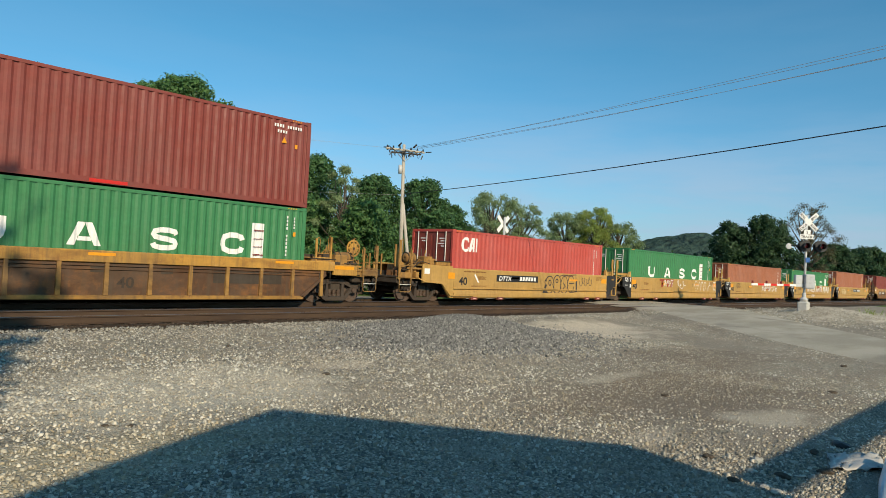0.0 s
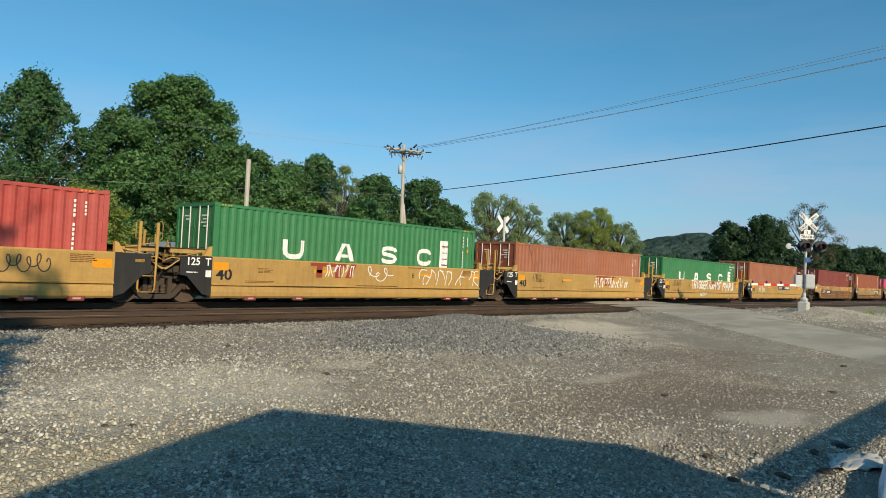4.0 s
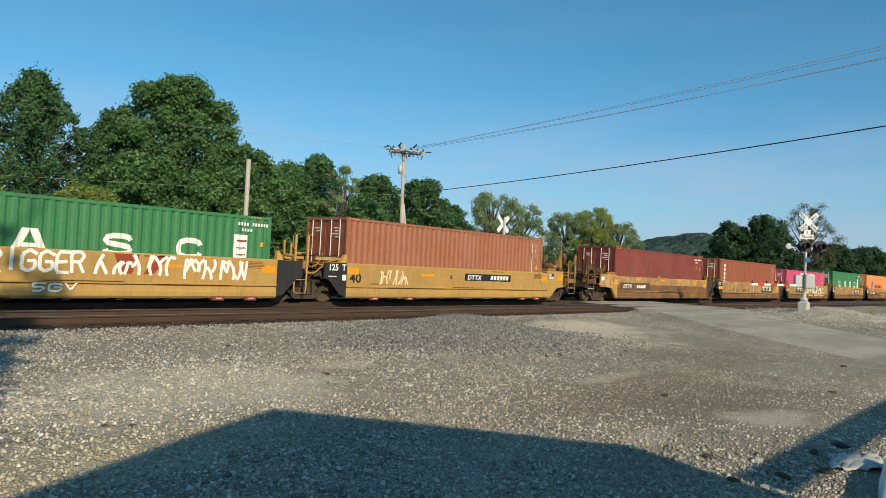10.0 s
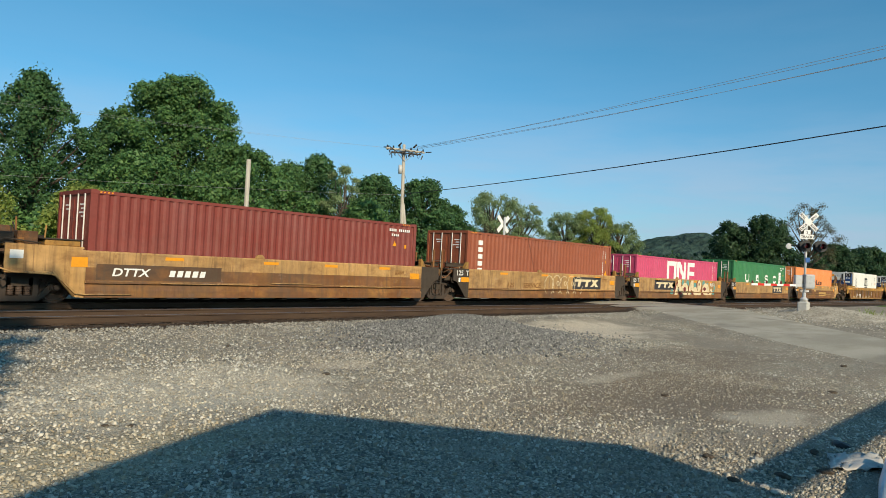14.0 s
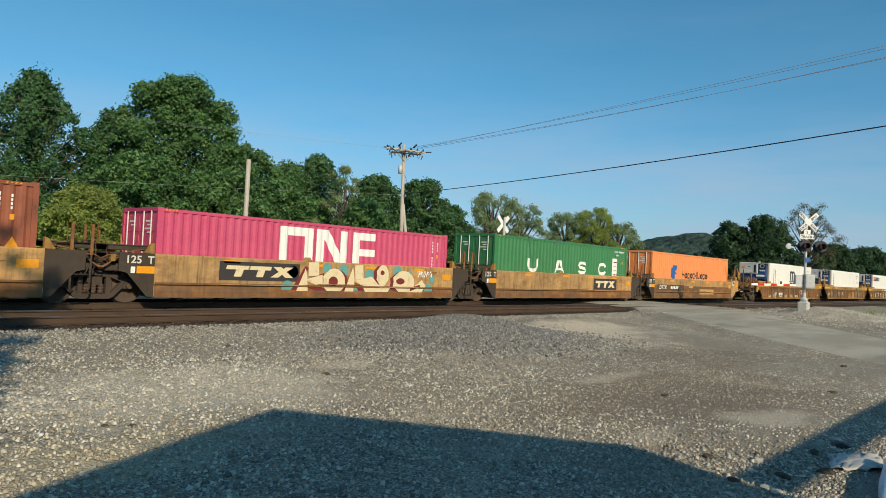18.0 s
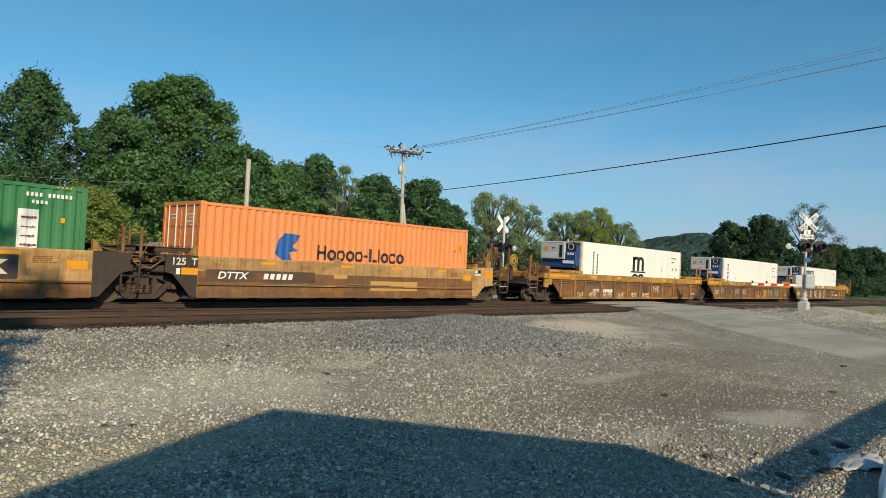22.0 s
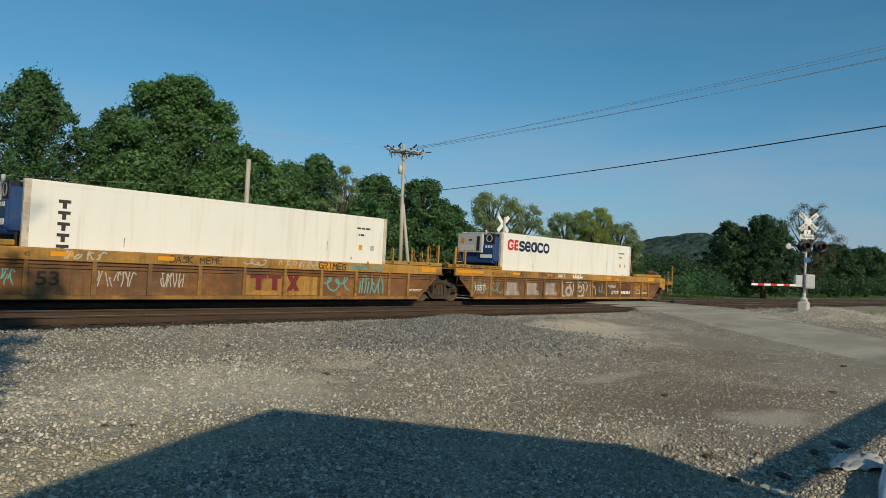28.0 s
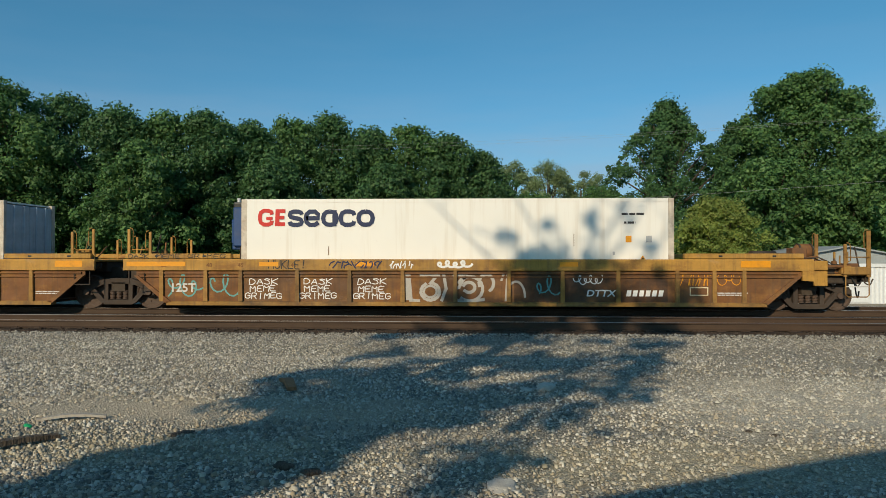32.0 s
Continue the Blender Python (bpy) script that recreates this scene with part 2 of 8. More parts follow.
    m = Mat("dark_fine_gravel", (0.2, 0.2, 0.19, 1), 0.9, 0, 0.25)
    m.ramp(m.island(), [(0.05, 0.05, 0.048, 1), (0.22, 0.215, 0.20, 1), (0.11, 0.108, 0.10, 1), (0.34, 0.33, 0.30, 1), (0.16, 0.155, 0.145, 1), (0.5, 0.48, 0.43, 1)])
    g["dark"] = m.done()
    m = Mat("brown_ballast_stone", (0.2, 0.15, 0.11, 1), 0.9, 0, 0.25)
    m.ramp(m.island(), [(0.024, 0.017, 0.013, 1), (0.078, 0.055, 0.038, 1), (0.046, 0.032, 0.022, 1), (0.13, 0.10, 0.078, 1)])
    g["bstone"] = m.done()
    return g


G = ground_mats()
MAT = {}
m = Mat("rusty_rail_steel", (0.078, 0.049, 0.031, 1), 0.75, 0.0, 0.3)
m.mix((0.045, 0.028, 0.02, 1), m.noise(3, 0.4, 0.7, (0.4, 1, 1), 7), 0.7)
m.value(m.noise(60, 0.2, 0.8), 0.8, 1.15)
MAT["rail"] = m.done()
MAT["railtop"] = Mat("polished_rail_head", (0.50, 0.47, 0.44, 1), 0.28, 1.0).done()
m = Mat("weathered_tie_wood", (0.048, 0.033, 0.023, 1), 0.95, 0, 0.2)
m.mix((0.11, 0.083, 0.060, 1), m.noise(4, 0.45, 0.7, (1, 0.3, 1), 6), 0.5)
m.value(m.objrand(), 0.7, 1.25)
m.bump(m.noise(20, 0.2, 0.8, (1, 0.15, 1)), 0.6, 0.01)
MAT["tie"] = m.done()
YEL = rgb(182, 143, 76)
MAT["yellow"] = paint("yellow_ochre_car_paint", YEL, 0.18, 0.14, 0.12, 0.55, runs=0.22)
MAT["tan"] = paint("dirty_ochre_car_paint", rgb(188, 146, 88), 0.45, 0.5, 0.25, 0.75, under=rgb(136, 98, 60), runs=0.75)
MAT["worn"] = paint("grimy_yellow_platform_paint", rgb(158, 118, 58), 0.75, 0.6, 0.1, 0.75, under=rgb(96, 66, 42))
MAT["chord"] = paint("worn_yellow_chord_paint", rgb(182, 136, 58), 0.55, 0.5, 0.1, 0.6, under=rgb(130, 88, 46), runs=0.5)
MAT["rustpanel"] = paint("rusted_brown_car_side", rgb(122, 80, 44), 0.7, 0.75, 0.15, 0.8, under=rgb(158, 112, 56), runs=0.6)
MAT["darkpanel"] = paint("soot_brown_car_side", rgb(84, 58, 38), 0.7, 0.5, 0.12, 0.8, under=rgb(130, 88, 50))
MAT["black"] = paint("black_car_paint", (0.022, 0.021, 0.021, 1), 0.3, 0.15, 0.03, 0.6)
MAT["grime"] = paint("grimy_underframe_steel", (0.052, 0.038, 0.027, 1), 0.4, 0.5, 0.06, 0.85)
m = Mat("brown_wheel_steel", (0.105, 0.070, 0.052, 1), 0.75, 0.0)
m.mix((0.06, 0.042, 0.032, 1), m.noise(4, 0.4, 0.7), 0.6)
MAT["wheel"] = m.done()
MAT["frame"] = paint("grimy_cast_truck_steel", (0.050, 0.036, 0.028, 1), 0.4, 0.4, 0.05, 0.85)
MAT["white"] = flat_paint("white_marking_paint", (0.80, 0.79, 0.76, 1), 0.5, 0.12)
MAT["blackmark"] = flat_paint("black_marking_paint", (0.02, 0.02, 0.022, 1), 0.5, 0.1)
MAT["orange"] = flat_paint("yellow_orange_reflector", rgb(228, 152, 28), 0.45, 0.3)
MAT["redmark"] = flat_paint("red_marking", rgb(200, 40, 32), 0.45, 0.08)
MAT["bluemark"] = flat_paint("blue_marking", rgb(38, 92, 160), 0.5, 0.08)
MAT["navy"] = flat_paint("navy_marking", rgb(26, 40, 78), 0.5, 0.05)
MAT["cyan"] = flat_paint("turquoise_spray_paint", rgb(100, 156, 152), 0.6, 0.5)
MAT["cream"] = flat_paint("cream_spray_paint", rgb(222, 204, 166), 0.6, 0.35)
MAT["maroon"] = flat_paint("maroon_spray_paint", rgb(118, 44, 44), 0.6, 0.3)
MAT["charcoal"] = flat_paint("charcoal_spray_paint", rgb(60, 56, 56), 0.5, 0.1)
MAT["silver"] = flat_paint("silver_grey_metal_paint", (0.50, 0.51, 0.52, 1), 0.4, 0.1)
MAT["greybox"] = flat_paint("weathered_grey_box_paint", (0.42, 0.43, 0.44, 1), 0.5, 0.25)
MAT["steel"] = Mat("galvanized_steel", (0.52, 0.53, 0.53, 1), 0.45, 0.7).done()
MAT["rod"] = flat_paint("pale_lock_rod_steel", (0.62, 0.60, 0.56, 1), 0.45, 0.25)
MAT["redlens"] = Mat("dark_red_signal_lens", (0.16, 0.01, 0.012, 1), 0.15, 0, 0.6).done()
m = Mat("poured_concrete", (0.50, 0.49, 0.46, 1), 0.9)
m.value(m.noise(5, 0.2, 0.8), 0.8, 1.1)
MAT["concrete"] = m.done()
m = Mat("grey_weathered_pole_wood", (0.48, 0.44, 0.375, 1), 0.9)
m.mix((0.30, 0.26, 0.21, 1), m.noise(2, 0.4, 0.7, (8, 8, 0.4), 6), 0.7)
m.bump(m.noise(6, 0.2, 0.8, (10, 10, 0.3)), 0.5, 0.02)
MAT["polewood"] = m.done()
m = Mat("dark_bark", (0.10, 0.08, 0.06, 1), 0.95)
m.value(m.noise(5, 0.2, 0.8, (3, 3, 0.6)), 0.6, 1.3)
m.bump(m.noise(6, 0.2, 0.8, (4, 4, 0.5)), 0.8, 0.05)
MAT["bark"] = m.done()
MAT["wire"] = Mat("black_cable_sheath", (0.02, 0.02, 0.022, 1), 0.6).done()
MAT["palewire"] = Mat("weathered_aluminium_wire", (0.36, 0.37, 0.38, 1), 0.6, 0.0).done()
MAT["siding"] = flat_paint("white_shed_siding", (0.72, 0.74, 0.75, 1), 0.5, 0.1)
MAT["shedroof"] = flat_paint("grey_metal_shed_roof", (0.33, 0.36, 0.37, 1), 0.5, 0.1)
MAT["glass"] = Mat("dark_glass", (0.02, 0.025, 0.03, 1), 0.08, 0, 0.6).done()


def leaf_mat(name, cols):
    m = Mat(name, (0.06, 0.1, 0.03, 1), 0.55, 0, 0.35)
    m.ramp(m.island(), cols)
    m.value(m.noise(0.35, 0.25, 0.75, detail=3), 0.7, 1.35)
    return m.done(0.36)


LEAF = {
    "dark": leaf_mat("dark_green_leaves", [(0.036, 0.092, 0.036, 1), (0.066, 0.154, 0.055, 1), (0.112, 0.215, 0.074, 1)]),
    "mid": leaf_mat("green_leaves", [(0.046, 0.115, 0.042, 1), (0.092, 0.196, 0.060, 1), (0.150, 0.265, 0.080, 1)]),
    "light": leaf_mat("light_green_leaves", [(0.15, 0.22, 0.045, 1), (0.24, 0.32, 0.07, 1), (0.34, 0.38, 0.10, 1)]),
    "olive": leaf_mat("olive_green_leaves", [(0.137, 0.209, 0.095, 1), (0.211, 0.292, 0.134, 1), (0.286, 0.361, 0.174, 1)]),
    # darker greens that paint in the shade of the far thicket and woods
    "deep": leaf_mat("shade_darkened_leaves", [(0.026, 0.060, 0.030, 1), (0.044, 0.094, 0.040, 1), (0.070, 0.130, 0.052, 1)]),
    "brown": leaf_mat("browning_leaves", [(0.06, 0.07, 0.035, 1), (0.10, 0.10, 0.05, 1), (0.15, 0.12, 0.065, 1)]),
}


# ---- small mesh tools ----
def box(bm, x0, x1, y0, y1, z0, z1):
    v = [bm.verts.new(p) for p in ((x0, y0, z0), (x1, y0, z0), (x1, y1, z0), (x0, y1, z0), (x0, y0, z1), (x1, y0, z1), (x1, y1, z1), (x0, y1, z1))]
    for f in ((3, 2, 1, 0), (4, 5, 6, 7), (0, 1, 5, 4), (1, 2, 6, 5), (2, 3, 7, 6), (3, 0, 4, 7)):
        bm.faces.new([v[i] for i in f])
    return bm


def boxes(*rows):
    bm = bmesh.new()
    for r in rows:
        box(bm, *r)
    return bm


def rbox(x0, x1, y0, y1, z0, z1, bevel=0.02, seg=2):
    """A box with rounded edges."""
    bm = boxes((x0, x1, y0, y1, z0, z1))
    bmesh.ops.bevel(bm, geom=bm.edges[:], offset=bevel, segments=seg, affect="EDGES", profile=0.6)
    return bm


def prism(pts, a0, a1, axis="y", bm=None):
    """A polygon of (u, v) points extruded along an axis: y takes (x, z), x takes (y, z), z takes (x, y)."""
    bm = bm or bmesh.new()

    def at(p, a):
        return {"y": (p[0], a, p[1]), "x": (a, p[0], p[1]), "z": (p[0], p[1], a)}[axis]
    lo, hi = [bm.verts.new(at(p, a0)) for p in pts], [bm.verts.new(at(p, a1)) for p in pts]
    n = len(pts)
    for i in range(n):
        bm.faces.new((lo[i], lo[(i + 1) % n], hi[(i + 1) % n], hi[i]))
    bm.faces.new(lo[::-1])
    bm.faces.new(hi)
    return bm


def tube(p0, p1, r0, r1=None, seg=10, bm=None):
    """A round bar from p0 to p1."""
    bm = bm or bmesh.new()
    r1 = r0 if r1 is None else r1
    p0, p1 = Vector(p0), Vector(p1)
    q = (p1 - p0).to_track_quat("Z", "Y")
    rings = []
    for p, r in ((p0, r0), (p1, r1)):
        rings.append([bm.verts.new(p + q @ Vector((r * math.cos(2 * math.pi * i / seg), r * math.sin(2 * math.pi * i / seg), 0))) for i in range(seg)])
    for i in range(seg):
        j = (i + 1) % seg
        f = bm.faces.new((rings[0][i], rings[0][j], rings[1][j], rings[1][i]))
        f.smooth = seg > 7
    bm.faces.new(rings[0][::-1])
    bm.faces.new(rings[1])
    return bm


def pipe(pts, r, seg=6, bm=None):
    """A bent round bar: one skin swept along the points."""
    bm = bm or bmesh.new()
    pts = [Vector(p) for p in pts]
    rings = []
    for i, p in enumerate(pts):
        way = (pts[min(i + 1, len(pts) - 1)] - pts[max(i - 1, 0)]).normalized()
        side = way.cross(Vector((0.31, 0.17, 0.93))).normalized()
        up = side.cross(way)
        rings.append([bm.verts.new(p + (side * math.cos(2 * math.pi * k / seg) + up * math.sin(2 * math.pi * k / seg)) * r) for k in range(seg)])
    for a, b in zip(rings, rings[1:]):
        for k in range(seg):
            f = bm.faces.new((a[k], a[(k + 1) % seg], b[(k + 1) % seg], b[k]))
            f.smooth = True
    bm.faces.new(rings[0][::-1])
    bm.faces.new(rings[-1])
    return bm


def lathe(profile, seg=28, axis="y"):
    """A closed profile of (radius, along) turned about an axis."""
    bm = bmesh.new()
    rings = []
    for i in range(seg):
        a = 2 * math.pi * i / seg
        ring = []
        for r, u in profile:
            p = (r * math.cos(a), u, r * math.sin(a)) if axis == "y" else (r * math.cos(a), r * math.sin(a), u) if axis == "z" else (u, r * math.cos(a), r * math.sin(a))
            ring.append(bm.verts.new(p))
        rings.append(ring)
    n = len(profile)
    for i in range(seg):
        for k in range(n):
            bm.faces.new((rings[i][k], rings[(i + 1) % seg][k], rings[(i + 1) % seg][(k + 1) % n], rings[i][(k + 1) % n]))
    return bm


def merge(*bms):
    out = bmesh.new()
    for b in bms:
        me = bpy.data.meshes.new("tmp")
        b.to_mesh(me)
        b.free()
        out.from_mesh(me)
        bpy.data.meshes.remove(me)
    return out


def link_bm(name, bm, material, fix=True):
    me = bpy.data.meshes.new(name)
    if fix:
        bmesh.ops.recalc_face_normals(bm, faces=bm.faces)
    bm.to_mesh(me)
    bm.free()
    me.materials.append(material)
    return new(name, me)


def part(name, bm, material, parent, label="", fix=True):
    ob = link_bm(name, bm, material, fix)
    ob.parent = parent
    if label:
        tagged(ob, label)
    return ob


def share(name, mesh, parent, m=None):
    ob = new(name, mesh)
    ob.parent = parent
    if m is not None:
        ob.matrix_basis = m
    return ob


def base(name, m, label, category, group=""):
    e = new(name)
    e.matrix_world = m
    e.empty_display_size = 0.2
    return tagged(e, label, category, group)


def raw(name, verts, faces, material, smooth=False):
    me = bpy.data.meshes.new(name)
    me.from_pydata(verts, [], faces)
    me.materials.append(material)
    if smooth:
        me.polygons.foreach_set("use_smooth", [True] * len(me.polygons))
    return new(name, me)


def lettering(text, size, x, z, y, material, parent, stretch=1.0, name="lettering", slant=0.0, turn=None):
    """Raised letters on a face that looks to -y, from x on, baseline at z."""
    c = bpy.data.curves.new("letters", "FONT")
    c.body, c.size, c.extrude, c.shear, c.offset = text, size, 0.0015, slant, size * 0.022
    c.resolution_u = 3
    tmp = bpy.data.objects.new("letters", c)
    scene.collection.objects.link(tmp)
    me = bpy.data.meshes.new_from_object(tmp)
    bpy.data.objects.remove(tmp)
    me.materials.clear()
    me.materials.append(material)
    ob = new(name, me)
    ob.parent = parent
    ob.matrix_basis = turn or (pose(x, y, z, 90, 0, 0) @ Matrix.Diagonal((stretch, 1, 1, 1)))
    return ob


def plate(shapes, y, material, parent, name="marking", thick=0.003):
    """Flat shapes of (x, z) outlines painted on a face that looks to -y, each a piece of its own."""
    ob = None
    for s in shapes:
        ob = part(name, prism(s, y - thick, y, "y"), material, parent)
    return ob


def print_lines(shapes, y, material, parent, name, thick=0.003):
    """Rows of tiny bars for small print, as one printed piece."""
    bm = bmesh.new()
    for s in shapes:
        prism(s, y - thick, y, "y", bm)
    return tagged(part(name, bm, material, parent), kind="stuff")


def rect(x0, x1, z0, z1, lean=0.0):
    return [(x0, z0), (x1, z0), (x1 + lean, z1), (x0 + lean, z1)]


def ribbon(pts, w):
    """Quads that follow a line of (x, z) points, for sprayed strokes."""
    out = []
    for (ax, az), (bx, bz) in zip(pts, pts[1:]):
        dx, dz = bx - ax, bz - az
        n = math.hypot(dx, dz) or 1
        ux, uz = dx / n * w * 0.4, dz / n * w * 0.4
        px_, pz_ = -dz / n * w / 2, dx / n * w / 2
        out.append([(ax - ux + px_, az - uz + pz_), (ax - ux - px_, az - uz - pz_), (bx + ux - px_, bz + uz - pz_), (bx + ux + px_, bz + uz + pz_)])
    return out


STROKES = {"A": "00 26 40|12 32", "D": "00 06 26 44 42 20 00", "E": "46 06 00 40|03 33", "G": "45 26 05 01 20 41 43 23", "H": "00 06|40 46|03 43", "I": "20 26", "K": "00 06|46 03 40",
           "L": "06 00 40", "M": "00 06 23 46 40", "R": "00 06 36 45 33 03|23 40", "S": "45 26 05 34 41 20 01", "T": "06 46|20 26", "U": "06 01 20 41 46", "V": "06 20 46", "5": "46 06 03 33 42 31 20 00", "!": "20 21|22 26"}


def sprayed(parent, lines, y, material, w, name="graffiti"):
    """Sprayed lines on a car's side; strokes lie in thin separate layers so that crossings do not share a plane."""
    bm = bmesh.new()
    j = 0
    for pts in lines:
        for s in ribbon(pts, w):
            d = y - 0.0015 - 0.00012 * (j % 14)
            j += 1
            bm.faces.new([bm.verts.new((p[0], d, p[1])) for p in s])
    return tagged(part(name, bm, material, parent, "sprayed graffiti strokes", fix=False), kind="stuff")


def softened(pts):
    """The line with its corners cut."""
    out = [pts[0]]
    for g, h, k in zip(pts, pts[1:], pts[2:]):
        out += [(h[0] * 0.8 + g[0] * 0.2, h[1] * 0.8 + g[1] * 0.2), (h[0] * 0.8 + k[0] * 0.2, h[1] * 0.8 + k[1] * 0.2)]
    return out + [pts[-1]]


def sprayed_word(parent, word, x0, x1, z0, z1, y, material, w, seed=1):
    """A sprayed word that can be read, in single strokes."""
    rnd = random.Random(seed)
    step = (x1 - x0) / len(word)
    lines = []
    for i, c in enumerate(word):
        dz, sl = rnd.uniform(-0.08, 0.08) * (z1 - z0), rnd.uniform(-0.05, 0.12)
        for run in STROKES[c].split("|"):
            pts = []
            for q in run.split():
                u, v = int(q[0]) / 4 + rnd.uniform(-0.04, 0.04), int(q[1]) / 6 + rnd.uniform(-0.03, 0.03)
                pts.append((x0 + step * (i + 0.10 + 0.78 * u + sl * v), z0 + dz + (z1 - z0) * v))
            lines.append(softened(pts))
    return sprayed(parent, lines, y, material, w)


def scrawl(parent, x0, x1, z0, z1, y, material, seed, n=7, w=0.05, name="graffiti", round_=False):
    """Sprayed marks that cannot be read: a looping line (round_), or uneven slanted strokes."""
    rnd = random.Random(seed)
    lines = []
    step = (x1 - x0) / n
    zm, za = (z0 + z1) / 2, (z1 - z0) / 2 - w * 0.5
    if round_:
        a, b, c = rnd.uniform(0, 6), rnd.uniform(0.5, 0.8), rnd.uniform(0, 6)
        pts = []
        for k in range(n * 12 + 1):
            u = k / 12
            pts.append((x0 + step * (0.15 + u * 0.86) + step * 0.36 * math.cos(u * 6.283 + a), zm + za * (b * math.sin(u * 6.283 + a) + (1 - b) * math.sin(u * 2.9 + c))))
        lines.append(pts)
    else:
        for i in range(n):
            for q in range(rnd.choice((2, 3, 3))):
                u = i + 0.15 + 0.3 * q + rnd.uniform(-0.08, 0.08)
                lo, hi = rnd.choice(((-1, 1), (-1, 0.9), (-0.2, 1), (-1, 0.2))), 0
                sl, bow = rnd.choice((-0.35, 0.1, 0.15, 0.4)), rnd.uniform(-0.2, 0.2)
                pts = []
                for k in range(5):
                    f = k / 4
                    pts.append((x0 + step * (u + sl * (f - 0.5) + bow * math.sin(f * 3.14)), zm + za * (lo[0] + (lo[1] - lo[0]) * f)))
                if rnd.random() < 0.4:
                    pts.append((pts[-1][0] + step * rnd.uniform(0.2, 0.4), pts[-1][1] - za * rnd.uniform(0, 0.4)))
                lines.append(softened(pts))
    return sprayed(parent, lines, y, material, w, name)


def wall_depth(x, x0=0.10, x1=12.092, pitch=0.278, depth=0.036):
    """How far a container's corrugated side is set in at x."""
    n = round((x1 - x0) / pitch)
    u = ((x - x0) / ((x1 - x0) / n)) % 1.0
    return float(np.interp(u, (0, 0.30, 0.53, 0.80, 1.0), (0, 0, depth, depth, 0)))


def wall_mark(shapes, material, parent, name="carrier_mark", y=-1.211):
    """Paint on a corrugated container side: each outline is cut at the folds and follows them."""
    x0, x1, n = 0.10, 12.092, 43
    p = (x1 - x0) / n
    for s in shapes:
        bm = bmesh.new()
        bm.faces.new([bm.verts.new((a, 0, b)) for a, b in s])
        lo, hi = min(a for a, _ in s), max(a for a, _ in s)
        for k in range(int((lo - x0) / p), int((hi - x0) / p) + 1):
            for u in (0.0, 0.30, 0.53, 0.80):
                c = x0 + (k + u) * p
                if lo + 0.004 < c < hi - 0.004:
                    bmesh.ops.bisect_plane(bm, geom=bm.verts[:] + bm.edges[:] + bm.faces[:], plane_co=(c, 0, 0), plane_no=(1, 0, 0))
        for v in bm.verts:
            v.co.y = y + wall_depth(v.co.x) - 0.004
        bm.normal_update()
        for f in bm.faces:
            if f.normal.y > 0:
                f.normal_flip()
        part(name, bm, material, parent, fix=False)


def stroke(pts, t):
    """Quads of one bent band of width t along (x, z) points."""
    n = len(pts)
    side = []
    for i, (x, z) in enumerate(pts):
        a, b = pts[max(0, i - 1)], pts[min(n - 1, i + 1)]
        dx, dz = b[0] - a[0], b[1] - a[1]
        q = math.hypot(dx, dz) or 1
        side.append(((x - dz / q * t / 2, z + dx / q * t / 2), (x + dz / q * t / 2, z - dx / q * t / 2)))
    return [[a[0], b[0], b[1], a[1]] for a, b in zip(side, side[1:])]


BANDS = {"u": "11,100 11,45 14,28 24,14 40,9 60,9 76,14 86,28 89,45 89,100",
         "s": "91,72 86,85 66,91 34,91 14,84 9,70 16,58 36,53 64,48 84,42 91,29 85,15 64,9 34,9 13,15 8,28",
         "c": "91,68 86,84 66,91 36,91 15,80 9,60 9,40 15,20 36,9 66,9 86,16 91,32",
         "o": "50,91 30,88 15,74 9,50 15,26 30,12 50,9 70,12 85,26 91,50 85,74 70,88 50,91",
         "e": "12,50 90,50 86,74 66,91 34,91 14,74 9,50 14,26 34,9 66,9 88,24"}


def band(kind, x, z, w, h, t):
    """A bent band shape scaled into a box."""
    pts = [(x + float(p.split(",")[0]) / 100 * w, z + float(p.split(",")[1]) / 100 * h) for p in BANDS[kind].split()]
    return stroke(pts, t)


def wall_glyph(quads, material, parent, name="carrier_mark", y=-1.211, flat=False):
    """One painted shape of several quads; on a corrugated side it follows the folds."""
    x0, x1, n = 0.10, 12.092, 43
    p = (x1 - x0) / n
    bm = bmesh.new()
    for q in quads:
        bm.faces.new([bm.verts.new((a, 0, b)) for a, b in q])
    lo, hi = min(a for q in quads for a, _ in q), max(a for q in quads for a, _ in q)
    for k in range(int((lo - x0) / p), int((hi - x0) / p) + 1):
        for u in () if flat else (0.0, 0.30, 0.53, 0.80):
            c = x0 + (k + u) * p
            if lo + 0.004 < c < hi - 0.004:
                bmesh.ops.bisect_plane(bm, geom=bm.verts[:] + bm.edges[:] + bm.faces[:], plane_co=(c, 0, 0), plane_no=(1, 0, 0))
    for v in bm.verts:
        v.co.y = y - 0.004 + (0 if flat else wall_depth(v.co.x))
    bm.normal_update()
    for f in bm.faces:
        if f.normal.y > 0:
            f.normal_flip()
    part(name, bm, material, parent, fix=False)


# ---- ground, tracks, road ----
TRACKS = (16.70, 20.54)          # centre lines: empty near track, train track
BED_Z = -0.20


def smooth(a, b, t):
    t = min(1, max(0, (t - a) / (b - a)))
    return t * t * (3 - 2 * t)


def road_edges(y):
    """x of the road's two edges where it crosses a given y."""
    ys = (-30, 2.5, 6.35, 12.8, 15, 19.5, 24, 60)
    l = (-14, 18, 21.6, 28, 30, 32, 33, 36)
    r = (-8, 25, 29.7, 37.6, 39.6, 40.5, 40.5, 43)
    return float(np.interp(y, ys, l)), float(np.interp(y, ys, r))


